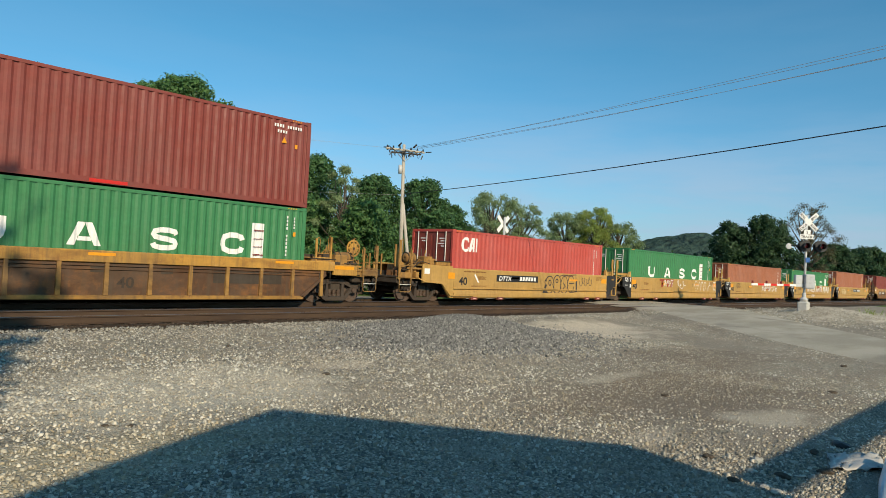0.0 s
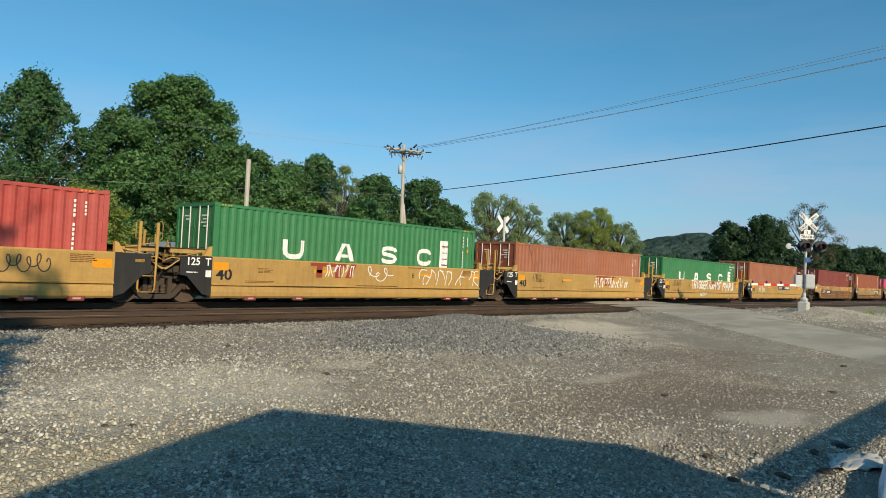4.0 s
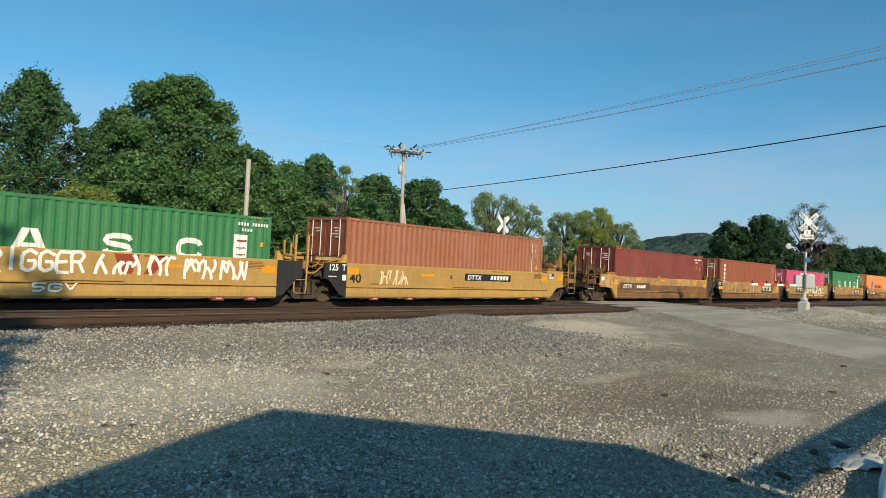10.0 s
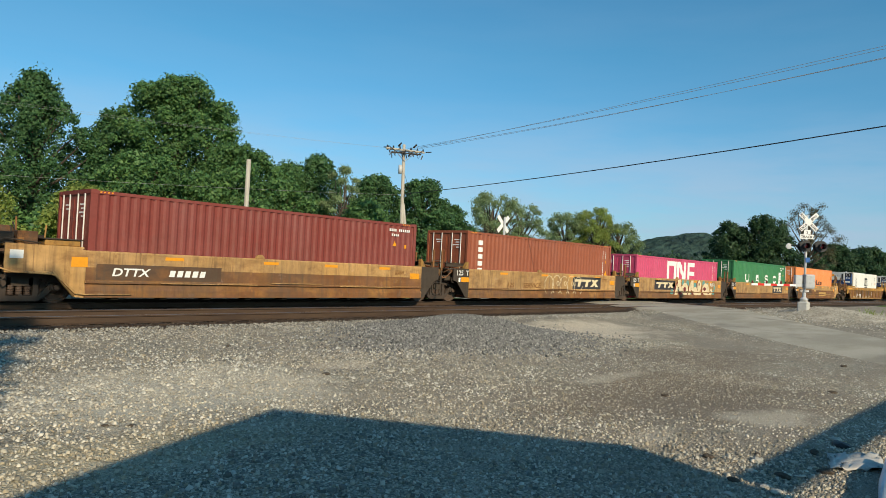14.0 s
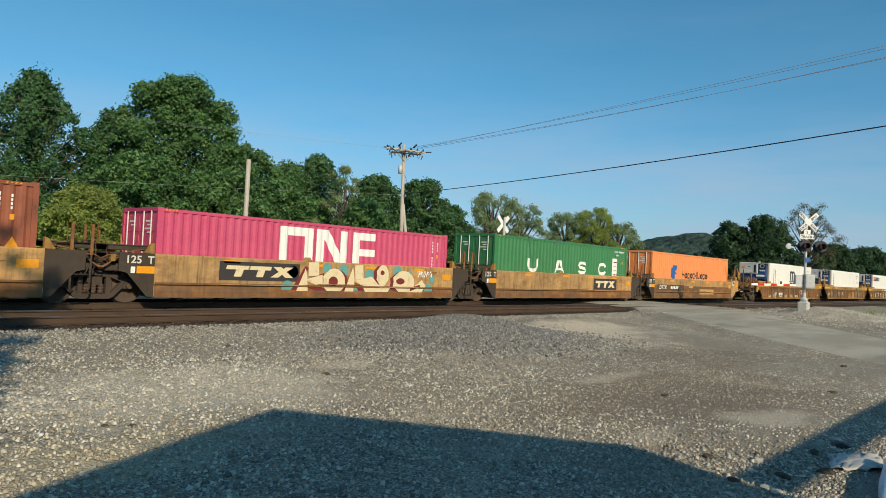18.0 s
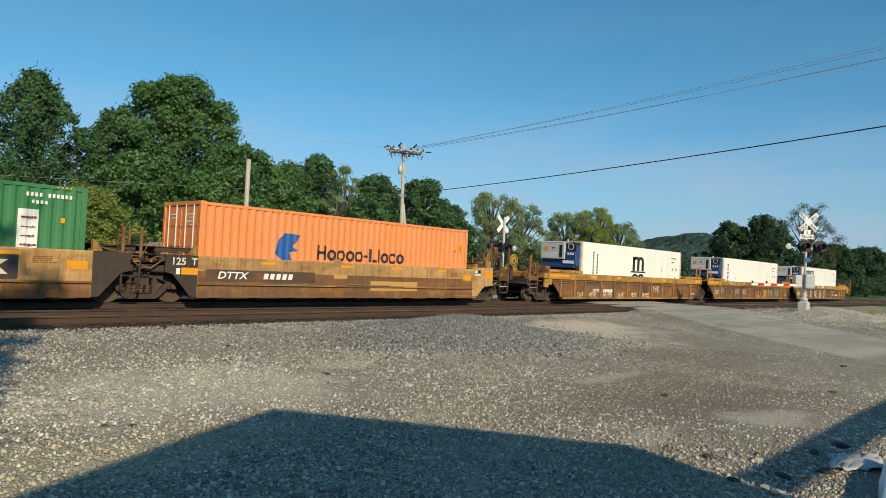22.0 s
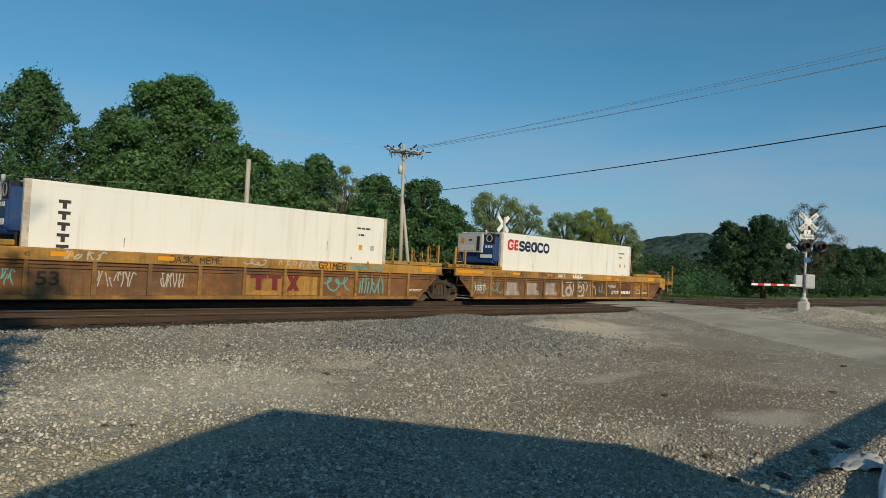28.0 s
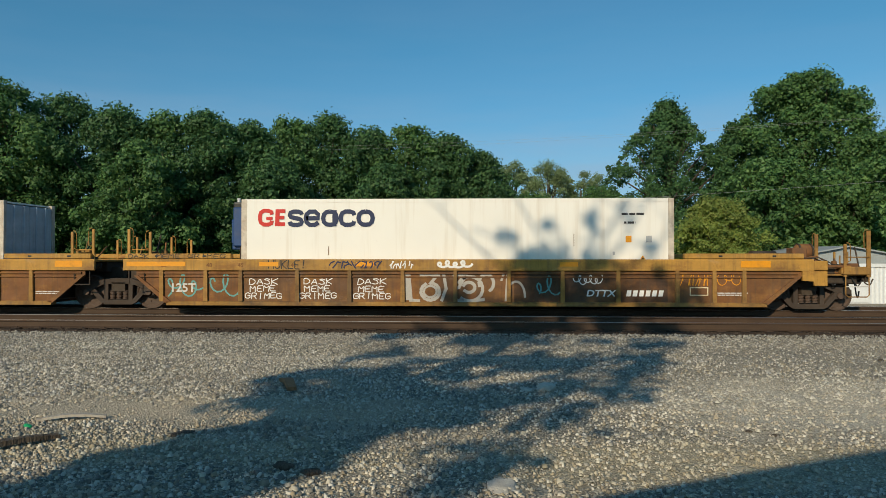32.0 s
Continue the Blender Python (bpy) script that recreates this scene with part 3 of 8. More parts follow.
def road_z(y):
    return float(np.interp(y, (-30, 4, 8, 13.5, 23.5, 28, 60), (-0.24, -0.22, -0.17, -0.012, -0.012, -0.5, -0.56)))


def bump(x, y, cx, cy, sx, sy, h):
    return h * math.exp(-((x - cx) / sx) ** 2 - ((y - cy) / sy) ** 2)


def ground_z(x, y):
    """Height of the ground sheet."""
    near = -0.30 + 0.10 * smooth(11.5, 14.6, y)
    z = near
    if 14.6 <= y <= 23.0:
        z = BED_Z
    elif y > 23.0:
        k = smooth(22.0, 29.0, x)
        z = -0.20 - (0.03 + 0.42 * k) * smooth(23.0, 26.0, y) + 0.45 * (1 - k) * smooth(30.0, 38.0, y)
    if y < 14.8:
        k = 1 - smooth(13.8, 14.8, y)
        w = noise.noise((x * 0.35, y * 0.35, 1.7)) * 0.05 + noise.noise((x * 1.1, y * 1.1, 5.2)) * 0.018
        z += k * w
        z += bump(x, y, 13.6, 11.6, 2.3, 1.5, 0.52) + bump(x, y, 20.5, 13.0, 3.0, 1.2, 0.20) + bump(x, y, 11.0, 13.0, 3.0, 1.0, 0.06)
        z += bump(x, y, 40.6, 9.9, 2.4, 2.4, 0.60) + bump(x, y, 47.0, 9.5, 4.0, 3.0, 0.30)
    elif y > 26:
        z += noise.noise((x * 0.05, y * 0.05, 3.1)) * 0.08 * smooth(26, 40, y)
    l, r = road_edges(y)
    d = max(l - x, x - r)
    if d < 1.6 and y < 60:
        rz = road_z(y) - 0.05
        k = smooth(0.2, 1.6, d)
        z = rz * (1 - k) + z * k
    return z


def steps(*spans):
    out = []
    for a, b, s in spans:
        n = max(1, round((b - a) / s))
        out += [a + (b - a) * i / n for i in range(n)]
    return out + [spans[-1][1]]


def build_ground():
    xs = steps((-3000, -400, 650), (-400, -60, 34), (-60, -14, 3), (-14, 26, 0.25), (26, 50, 0.6), (50, 120, 5), (120, 500, 40), (500, 3000, 500))
    ys = steps((-3000, -300, 675), (-300, -30, 30), (-30, 2, 2), (2, 14.5, 0.25), (14.5, 26.5, 0.5), (26.5, 44, 1.2), (44, 60, 3), (60, 300, 30), (300, 3000, 675))
    verts = [(x, y, ground_z(x, y)) for y in ys for x in xs]
    nx = len(xs)
    faces, slots = [], []
    for j in range(len(ys) - 1):
        yc = (ys[j] + ys[j + 1]) / 2
        slot = 0 if -60 < yc < 14.6 or 24.4 < yc < 27 else 1 if 14.6 <= yc < 24.4 else 2
        for i in range(nx - 1):
            xc = (xs[i] + xs[i + 1]) / 2
            faces.append((j * nx + i, j * nx + i + 1, (j + 1) * nx + i + 1, (j + 1) * nx + i))
            slots.append(2 if slot == 0 and (xc > 75 or xc < -60) else slot)
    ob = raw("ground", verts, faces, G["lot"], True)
    ob.data.materials.append(G["bed"])
    ob.data.materials.append(G["grass"])
    ob.data.polygons.foreach_set("material_index", slots)
    return tagged(ob, "grey gravel lot, brown ballast bed and green field", "ground", kind="structure")


build_ground()


def build_road():
    ys = steps((-30, 2, 2), (2, 14, 0.75), (14, 24, 0.5), (24, 60, 2))
    verts, faces = [], []
    for y in ys:
        l, r = road_edges(y)
        for k in range(9):
            u = k / 8
            edge = noise.noise((y * 0.9, k * 3.0, 0)) * 0.12 if k in (0, 8) else 0
            verts.append((l + (r - l) * u + edge, y, road_z(y) + 0.03 * math.sin(u * math.pi) * (0 if 13 < y < 24 else 1) - (0.05 if k in (0, 8) else 0)))
    for j in range(len(ys) - 1):
        yc = (ys[j] + ys[j + 1]) / 2
        for k in range(8):
            faces.append((j * 9 + k, j * 9 + k + 1, j * 9 + 10 + k, j * 9 + 9 + k))
    ob = raw("road", verts, faces, G["road"], True)
    return tagged(ob, "worn pale grey asphalt road that crosses the tracks", "road", kind="structure")


build_road()


def build_track(yc, name, label, polished):
    """Two rails, ties and plates; the rails' heads are at z = 0."""
    t = base(name, pose(0, yc, 0), label, "railway track")
    t["kind"] = "structure"
    prof = [(-0.070, -0.175), (0.070, -0.175), (0.070, -0.165), (0.012, -0.145), (0.012, -0.045), (0.037, -0.032), (0.037, -0.004), (0.030, -0.001), (-0.030, -0.001), (-0.037, -0.004), (-0.037, -0.032), (-0.012, -0.045), (-0.012, -0.145), (-0.070, -0.165)]
    for s in (-1, 1):
        off = s * 0.7525
        r = part("rail", prism([(u + off, v) for u, v in prof], -320, 420, "x"), MAT["rail"], t)
        part("rail_head", prism([(off - 0.026, -0.001), (off + 0.026, -0.001), (off + 0.024, 0.003), (off - 0.024, 0.003)], -320, 420, "x"), MAT["railtop"], r, "shiny worn running surface" if polished else "")
    return t


near_track = build_track(TRACKS[0], "track_near", "empty railway track with rusty brown rails", True)
far_track = build_track(TRACKS[1], "track_far", "railway track under the train with rusty rails", True)


def tie_rows():
    """Ties of both tracks: single pieces along the stretch before the camera, one joined mesh beyond."""
    rnd = random.Random(4)
    bm = bmesh.new()
    box(bm, -0.115, 0.115, -1.3, 1.3, -0.18, 0.0)
    bmesh.ops.bevel(bm, geom=bm.edges[:], offset=0.012, segments=1, affect="EDGES")
    me = bpy.data.meshes.new("tie")
    bm.to_mesh(me)
    bm.free()
    me.materials.append(MAT["tie"])
    for trk in (near_track, far_track):
        rest = bmesh.new()
        i = 0
        x = -60.0
        while x < 130:
            z = -0.178 + rnd.uniform(-0.004, 0.004)
            if -14 < x < 29 and trk == near_track:
                share("tie", me, trk, pose(x, rnd.uniform(-0.05, 0.05), z, 0, 0, rnd.uniform(-1, 1)))
            elif not 30 < x < 40:
                box(rest, x - 0.115, x + 0.115, -1.3, 1.3, z - 0.18, z)
            x += 0.53 + rnd.uniform(-0.02, 0.02)
        ob = part("ties", rest, MAT["tie"], trk)
        tagged(ob, kind="stuff")
    # spike plates and clips under the near rails
    bm = bmesh.new()
    x = -14.0
    for k in range(82):
        for s in (-1, 1):
            y = s * 0.7525
            box(bm, x - 0.09, x + 0.09, y - 0.17, y + 0.17, -0.185, -0.168)
            for q in (-0.1, 0.1):
                box(bm, x - 0.012, x + 0.012, y + q - 0.02, y + q + 0.02, -0.17, -0.145)
        x += 0.53
    tagged(part("tie_plates", bm, MAT["rail"], near_track), kind="stuff")


def rubble(name, n, place, size, mat, label, seed, flat=0.98, z_in=0.42, fine=0.0, blocks=False):
    """n crushed stones as one mesh; place(rng, n) gives x, y arrays, size(rng, y) their radii; blocks have a flat top."""
    rng = np.random.default_rng(seed)
    x, y = place(rng, n)
    n = len(x)
    r = size(rng, y)
    if fine:
        r = r * np.interp(x, (2, 10), (1.0, fine))
    z = np.array([ground_z(a, b) for a, b in zip(x, y)])
    if blocks:
        k = np.arange(4) * np.pi / 2
        lo = np.stack([np.cos(k), np.sin(k), np.full(4, -0.40)], 1)
        v = np.concatenate([lo, lo * (0.72, 0.72, -1.1)])[None] * rng.uniform(0.65, 1.25, (n, 8, 1)) + rng.uniform(-0.16, 0.16, (n, 8, 3))
        v[:, :, 1] *= rng.uniform(0.6, 1.0, (n, 1))
        poly = np.array([(4, 5, 6, 7), (0, 1, 5, 4), (1, 2, 6, 5), (2, 3, 7, 6), (3, 0, 4, 7)])
    else:
        k = np.arange(5) * 2 * np.pi / 5
        ring = np.stack([np.cos(k), np.sin(k), np.full(5, -0.35)], 1)
        v = np.concatenate([ring, [(0, 0, 0.75)]])[None] * rng.uniform(0.6, 1.3, (n, 6, 1)) + rng.uniform(-0.22, 0.22, (n, 6, 3))
        v[:, 5, :2] += rng.uniform(-0.45, 0.45, (n, 2))
        poly = np.array([(0, 1, 5), (1, 2, 5), (2, 3, 5), (3, 4, 5), (4, 0, 5)])
    m = v.shape[1]
    v[:, :, 2] *= flat
    a = rng.uniform(0, 6.283, n)
    t = rng.uniform(-0.6, 0.6, n)
    c, s = np.cos(a)[:, None], np.sin(a)[:, None]
    vz = v[:, :, 2] + v[:, :, 0] * np.sin(t)[:, None] * 0.5
    vx, vy = v[:, :, 0] * c - v[:, :, 1] * s, v[:, :, 0] * s + v[:, :, 1] * c
    out = np.stack([vx, vy, vz], 2) * r[:, None, None]
    out[:, :, 0] += x[:, None]
    out[:, :, 1] += y[:, None]
    out[:, :, 2] += (z + r * flat * z_in)[:, None]
    f = (poly[None] + (np.arange(n) * m)[:, None, None]).reshape(-1)
    me = bpy.data.meshes.new(name)
    me.vertices.add(n * m)
    me.vertices.foreach_set("co", out.reshape(-1))
    me.loops.add(len(f))
    me.loops.foreach_set("vertex_index", f.astype(np.int32))
    me.polygons.add(n * 5)
    me.polygons.foreach_set("loop_start", np.arange(0, len(f), poly.shape[1], dtype=np.int32))
    me.update(calc_edges=True)
    me.materials.append(mat)
    return tagged(new(name, me), label, "gravel", kind="stuff")


# ---- the train ----
def gone(t):
    """Metres that the train has moved towards -x at t seconds."""
    u = t / 32
    return 205.273 * u + 26.235 * u * u - 2.182 * u ** 3


YT = TRACKS[1]
TRAIN = []        # (thing, start x, y, z)
AXLES = []        # wheelsets, turned in motions()


def on_train(ob, s, z=0.0):
    TRAIN.append((ob, s, YT, z))
    ob.matrix_world = pose(s, YT, z)
    return ob


def wheel_mesh(r):
    prof = [(0.09, -0.085), (r * 0.45, -0.055), (r * 0.80, -0.045), (r * 0.86, -0.075), (r, -0.068), (r + 0.002, 0.035), (r + 0.026, 0.045), (r + 0.026, 0.068), (r * 0.86, 0.07), (r * 0.80, 0.02), (r * 0.45, 0.0), (0.09, 0.06)]
    return prof


def build_truck(r, name, axle=0.915):
    """A two-axle freight truck: bolster as the part, its pieces below it. Returns a hidden pattern to copy."""
    bol = boxes((-0.20, 0.20, -1.0, 1.0, r + 0.02, r + 0.28), (-0.33, 0.33, -0.25, 0.25, r + 0.24, r + 0.36))
    t = link_bm("truck", bol, MAT["grime"])
    for s in (-1, 1):
        y0, y1 = (s * 0.93 - 0.07, s * 0.93 + 0.07)
        # the frame as its outline in ribs round three openings
        bm = bmesh.new()
        top = [(-1.16, r + 0.05), (-1.16, r + 0.17), (-1.02, r + 0.24), (-0.80, r + 0.24), (-0.38, r + 0.40), (0.38, r + 0.40), (0.80, r + 0.24), (1.02, r + 0.24), (1.16, r + 0.17), (1.16, r + 0.05), (0.78, r + 0.08), (0.40, r + 0.24), (-0.40, r + 0.24), (-0.78, r + 0.08)]
        prism(top, y0, y1, "y", bm)
        bot = [(-0.40, r - 0.36), (0.40, r - 0.36), (0.52, r - 0.30), (0.86, r + 0.07), (0.70, r + 0.10), (0.42, r - 0.22), (-0.42, r - 0.22), (-0.70, r + 0.10), (-0.86, r + 0.07), (-0.52, r - 0.30)]
        prism(bot, y0, y1, "y", bm)
        for q in (-1, 1):
            prism([(q * 0.30, r - 0.23), (q * 0.42, r - 0.23), (q * 0.42, r + 0.26), (q * 0.30, r + 0.26)], y0 + 0.004, y1 - 0.004, "y", bm)
            box(bm, q * axle - 0.16, q * axle + 0.16, y0 - 0.012, y1 + 0.012, r - 0.08, r + 0.10)
        part("side_frame", bm, MAT["frame"], t)
        for q in (-0.19, 0.0, 0.19):
            prof = [(0.02, r - 0.21)]
            for k in range(6):
                z = r - 0.20 + k * 0.042
                prof += [(0.066, z), (0.084, z + 0.008), (0.084, z + 0.020), (0.066, z + 0.030)]
            prof.append((0.02, r + 0.05))
            sp = part("spring", lathe(prof, 10, "z"), MAT["wheel"], t)
            sp.location = (q, s * 0.93, 0)
        for q in (-axle, axle):
            cap = tube((q, s * 1.0, r), (q, s * 1.075, r), 0.095, 0.08, 12)
            part("bearing_cap", cap, MAT["wheel"], t)
    bb = bmesh.new()
    for q in (-1, 1):
        box(bb, q * 0.42 - 0.04, q * 0.42 + 0.04, -0.85, 0.85, r - 0.16, r - 0.04)
    part("brake_beam", bb, MAT["grime"], t)
    for q in (-axle, axle):
        ax = tube((0, -1.0, 0), (0, 1.0, 0), 0.075, 0.075, 12)
        w = []
        for s in (-1, 1):
            bmw = lathe([(a, u * -s + s * 0.76) for a, u in wheel_mesh(r)], 28)
            w.append(bmw)
        hub = tube((r * 0.55, -0.83, 0), (r * 0.55, -0.80, 0), 0.035, 0.035, 6)
        ws = part("wheelset", merge(ax, *w, hub), MAT["wheel"], t)
        ws.location = (q, 0, r)
    return t


TRUCK_BIG = build_truck(0.482, "truck")
TRUCK_SMALL = build_truck(0.419, "truck", 0.84)


def add_truck(pattern, car, x):
    t = copy_thing(pattern, pose(x, 0, 0))
    t.parent = car
    t.matrix_basis = pose(x, 0, 0)
    AXLES.extend(o for o in t.children if o.name.startswith("wheelset"))
    return t


def both(fn):
    """Runs fn for the near side (s = -1) and the far side."""
    for s in (-1, 1):
        fn(s)


def posts(car, rows, mat, name="post"):
    """Upright bars: x, y, z0, z1, thickness."""
    for x, y, z0, z1, t in rows:
        part(name, rbox(x - t, x + t, y - t, y + t, z0, z1, t * 0.3, 1), mat, car)


def coupler(car, x0, x1, mat):
    """Draw-bar with a knuckle head, from the body at x0 to the face at x1, and a hanging air hose."""
    d = 1 if x1 > x0 else -1
    bm = boxes((min(x0, x1 - d * 0.25), max(x0, x1 - d * 0.25), -0.09, 0.09, 0.78, 0.96))
    box(bm, min(x1 - d * 0.3, x1), max(x1 - d * 0.3, x1), -0.15, 0.02, 0.72, 1.02)
    box(bm, min(x1 - d * 0.28, x1 + d * 0.06), max(x1 - d * 0.28, x1 + d * 0.06), 0.04, 0.15, 0.74, 1.0)
    part("coupler", bm, MAT["grime"], car)
    pts = [(x0 + (x1 - x0) * 0.75, -0.35, 0.86)]
    for k in range(1, 9):
        u = k / 8
        pts.append((x0 + (x1 - x0) * (0.75 + 0.25 * u), -0.35 + 0.25 * u, 0.86 - 0.52 * math.sin(u * 2.4)))
    part("air_hose", pipe(pts, 0.022, 7), MAT["wire"], car)


def hoop_post(car, x, y, z0, z1, d, mat, w=0.05):
    """A flat upright bar with a thin hooped hand rail beside it, on the side d."""
    p = part("stanchion", rbox(x - w, x + w, y - 0.03, y + 0.03, z0, z1, 0.012, 1), mat, car)
    part("hand_rail", pipe([(x + d * 0.03, y - 0.02, z1 - 0.50), (x + d * 0.13, y - 0.02, z1 - 0.46), (x + d * 0.13, y - 0.02, z1 - 0.06), (x + d * 0.10, y - 0.02, z1 + 0.02), (x + d * 0.03, y - 0.02, z1 + 0.03)], 0.014), mat, p)


def gusset(car, x_base, x_post, z, top, y, mat):
    """A plate that sweeps up in a curve from a deck to a tall post."""
    d = 1 if x_base > x_post else -1
    n = abs(x_base - x_post)
    pts = [(x_post, z), (x_post, top)]
    for k in range(9):
        u = k / 8
        pts.append((x_post + d * (0.09 + (n - 0.09) * u), z + 0.16 + (top - z - 0.16) * (1 - u) ** 2.3))
    pts.append((x_base, z))
    part("gusset_plate", prism(pts, y, y + 0.05, "y"), mat, car)


def end_walk(car, x_in, x_out, mat, z=0.97, tall=2.05):
    """End platform with crossing posts, step box, ladder and grab irons; x_out is the far end."""
    a, b = min(x_in, x_out), max(x_in, x_out)
    part("end_platform", rbox(a, b, -1.36, 1.36, z - 0.05, z, 0.012, 1), mat, car)
    d = 1 if x_out > x_in else -1
    part("end_sill", rbox(min(x_out, x_out - d * 0.10), max(x_out, x_out - d * 0.10), -1.34, 1.34, z - 0.22, z + 0.06, 0.015, 1), MAT["grime"], car)
    xa, xb = x_out - d * 0.06, x_out - d * 0.68
    for s in (-1, 1):
        hoop_post(car, xa, s * 1.42, z - 0.08, tall + 0.36, -d, mat, 0.055)
        hoop_post(car, xb, s * 1.42, z - 0.08, tall, d, mat, 0.04)
        posts(car, [(xa, s * 0.35, z, tall - 0.2, 0.028)], mat, "stanchion")
        y0, y1 = sorted((s * 1.47, s * 1.38))
        part("step_box", rbox(min(xa, xb) - 0.05, max(xa, xb) + 0.05, y0, y1, z - 0.02, z + 0.20, 0.02, 1), mat, car)
        bm = pipe([(xa, s * 1.44, z), (xa, s * 1.44, 0.48), (xa - d * 0.06, s * 1.44, 0.42), (xb + d * 0.06, s * 1.44, 0.42), (xb, s * 1.44, 0.48), (xb, s * 1.44, z)], 0.018)
        part("step", bm, mat, car)
        part("grab_iron", pipe([(xa, s * 1.46, z + 0.46), (xb, s * 1.46, z + 0.46)], 0.016), mat, car)
        part("rung", pipe([(xa, s * 1.44, 0.70), (xb, s * 1.44, 0.70)], 0.015), MAT["rod"], car)


def hand_brake(car, x, z, mat):
    """Vertical-wheel hand brake on a stand, the wheel facing the near side."""
    ring = lathe([(0.26, -0.022), (0.315, -0.022), (0.315, 0.022), (0.26, 0.022)], 24)
    for k in range(8):
        a = k * math.pi / 4
        tube((0.06 * math.cos(a), 0, 0.06 * math.sin(a)), (0.28 * math.cos(a), 0, 0.28 * math.sin(a)), 0.034, 0.034, 6, ring)
    w = part("brake_wheel", merge(ring, lathe([(0.001, -0.02), (0.20, -0.02), (0.20, 0.02), (0.001, 0.02)], 20)), mat, car, "yellow spoked hand brake wheel")
    tagged(part("hub", tube((0, -0.05, 0), (0, 0.08, 0), 0.045, 0.045, 10), MAT["grime"], w))
    w.location = (x, -0.55, z)
    part("brake_stand", boxes((x - 0.10, x + 0.10, -0.47, -0.35, 1.0, z + 0.1)), MAT["grime"], car)


def clutter(car, x0, x1, z, mat, seed):
    """Hatch plates, air tank, valves, levers and pipes on an end deck, from the load at x0 outwards."""
    rnd = random.Random(seed)
    d = x1 - x0

    def at_x(u):
        return x0 + d * u

    def deck_box(name, u0, u1, y0, y1, z0, z1, m, bevel=0.02):
        a, b = sorted((at_x(u0), at_x(u1)))
        return part(name, rbox(a, b, y0, y1, z0, z1, bevel, 1), m, car)

    deck_box("hatch_plate", -0.12, 0.42, -1.38, -0.2, z, z + 0.15, MAT["worn"])
    deck_box("hatch_lip", -0.16, 0.46, -1.42, -0.1, z + 0.15, z + 0.19, MAT["grime"])
    deck_box("equipment_box", 0.50, 0.80, -1.25, -0.85, z - 0.02, z + 0.34, mat)
    a, b = sorted((at_x(0.74), at_x(1.14)))
    r = 0.225
    prof = [(0.01, a), (r * 0.6, a + 0.02), (r * 0.9, a + 0.08), (r, a + 0.16), (r, b - 0.16), (r * 0.9, b - 0.08), (r * 0.6, b - 0.02), (0.01, b)]
    tank = lathe(prof, 18, "x")
    bmesh.ops.translate(tank, vec=(0, -0.62, z + 0.24), verts=tank.verts)
    for f in tank.faces:
        f.smooth = True
    t = part("air_tank", tank, mat, car)
    for u in (0.82, 1.08):
        x = at_x(u)
        part("tank_strap", tube((x - 0.02, -0.62, z + 0.24), (x + 0.02, -0.62, z + 0.24), r + 0.008, r + 0.008, 18), MAT["grime"], t)
    part("brake_cylinder", tube((at_x(0.1), 0.3, z + 0.15), (at_x(0.7), 0.5, z + 0.15), 0.12, 0.12, 14), MAT["grime"], car)
    for k in range(7):
        x, y, zz = at_x(rnd.uniform(1.08, 1.50)), rnd.uniform(-1.32, -0.7), z - rnd.uniform(0.05, 0.38)
        w, h = rnd.uniform(0.05, 0.13), rnd.uniform(0.06, 0.16)
        if k % 2:
            part("valve", rbox(x - w, x + w, y - w, y + w, zz - h, zz + h, 0.02, 1), mat, car)
        else:
            part("valve", lathe([(0.01, -h), (w * 0.9, -h), (w, -h * 0.6), (w * 0.6, 0), (w, h * 0.6), (w * 0.9, h), (0.01, h)], 12, "z"), mat if k < 4 else MAT["grime"], car).location = (x, y, zz)
    for k in range(6):
        y = -1.36 + 0.14 * k
        za, zb = z - 0.10 - rnd.uniform(0, 0.28), z + rnd.uniform(0.02, 0.22)
        part("pipe", pipe([(at_x(rnd.uniform(0.4, 0.7)), y, z + 0.05), (at_x(1.0), y - 0.02, zb), (at_x(1.16), y, (za + zb) / 2), (at_x(1.28), y + 0.03, za), (at_x(1.55 + rnd.uniform(-0.1, 0.1)), y, za - 0.04)], 0.018), mat if k % 2 else MAT["grime"], car)
    deck_box("lever", 0.9, 1.5, -1.42, -1.38, z - 0.20, z - 0.13, mat, 0.008)


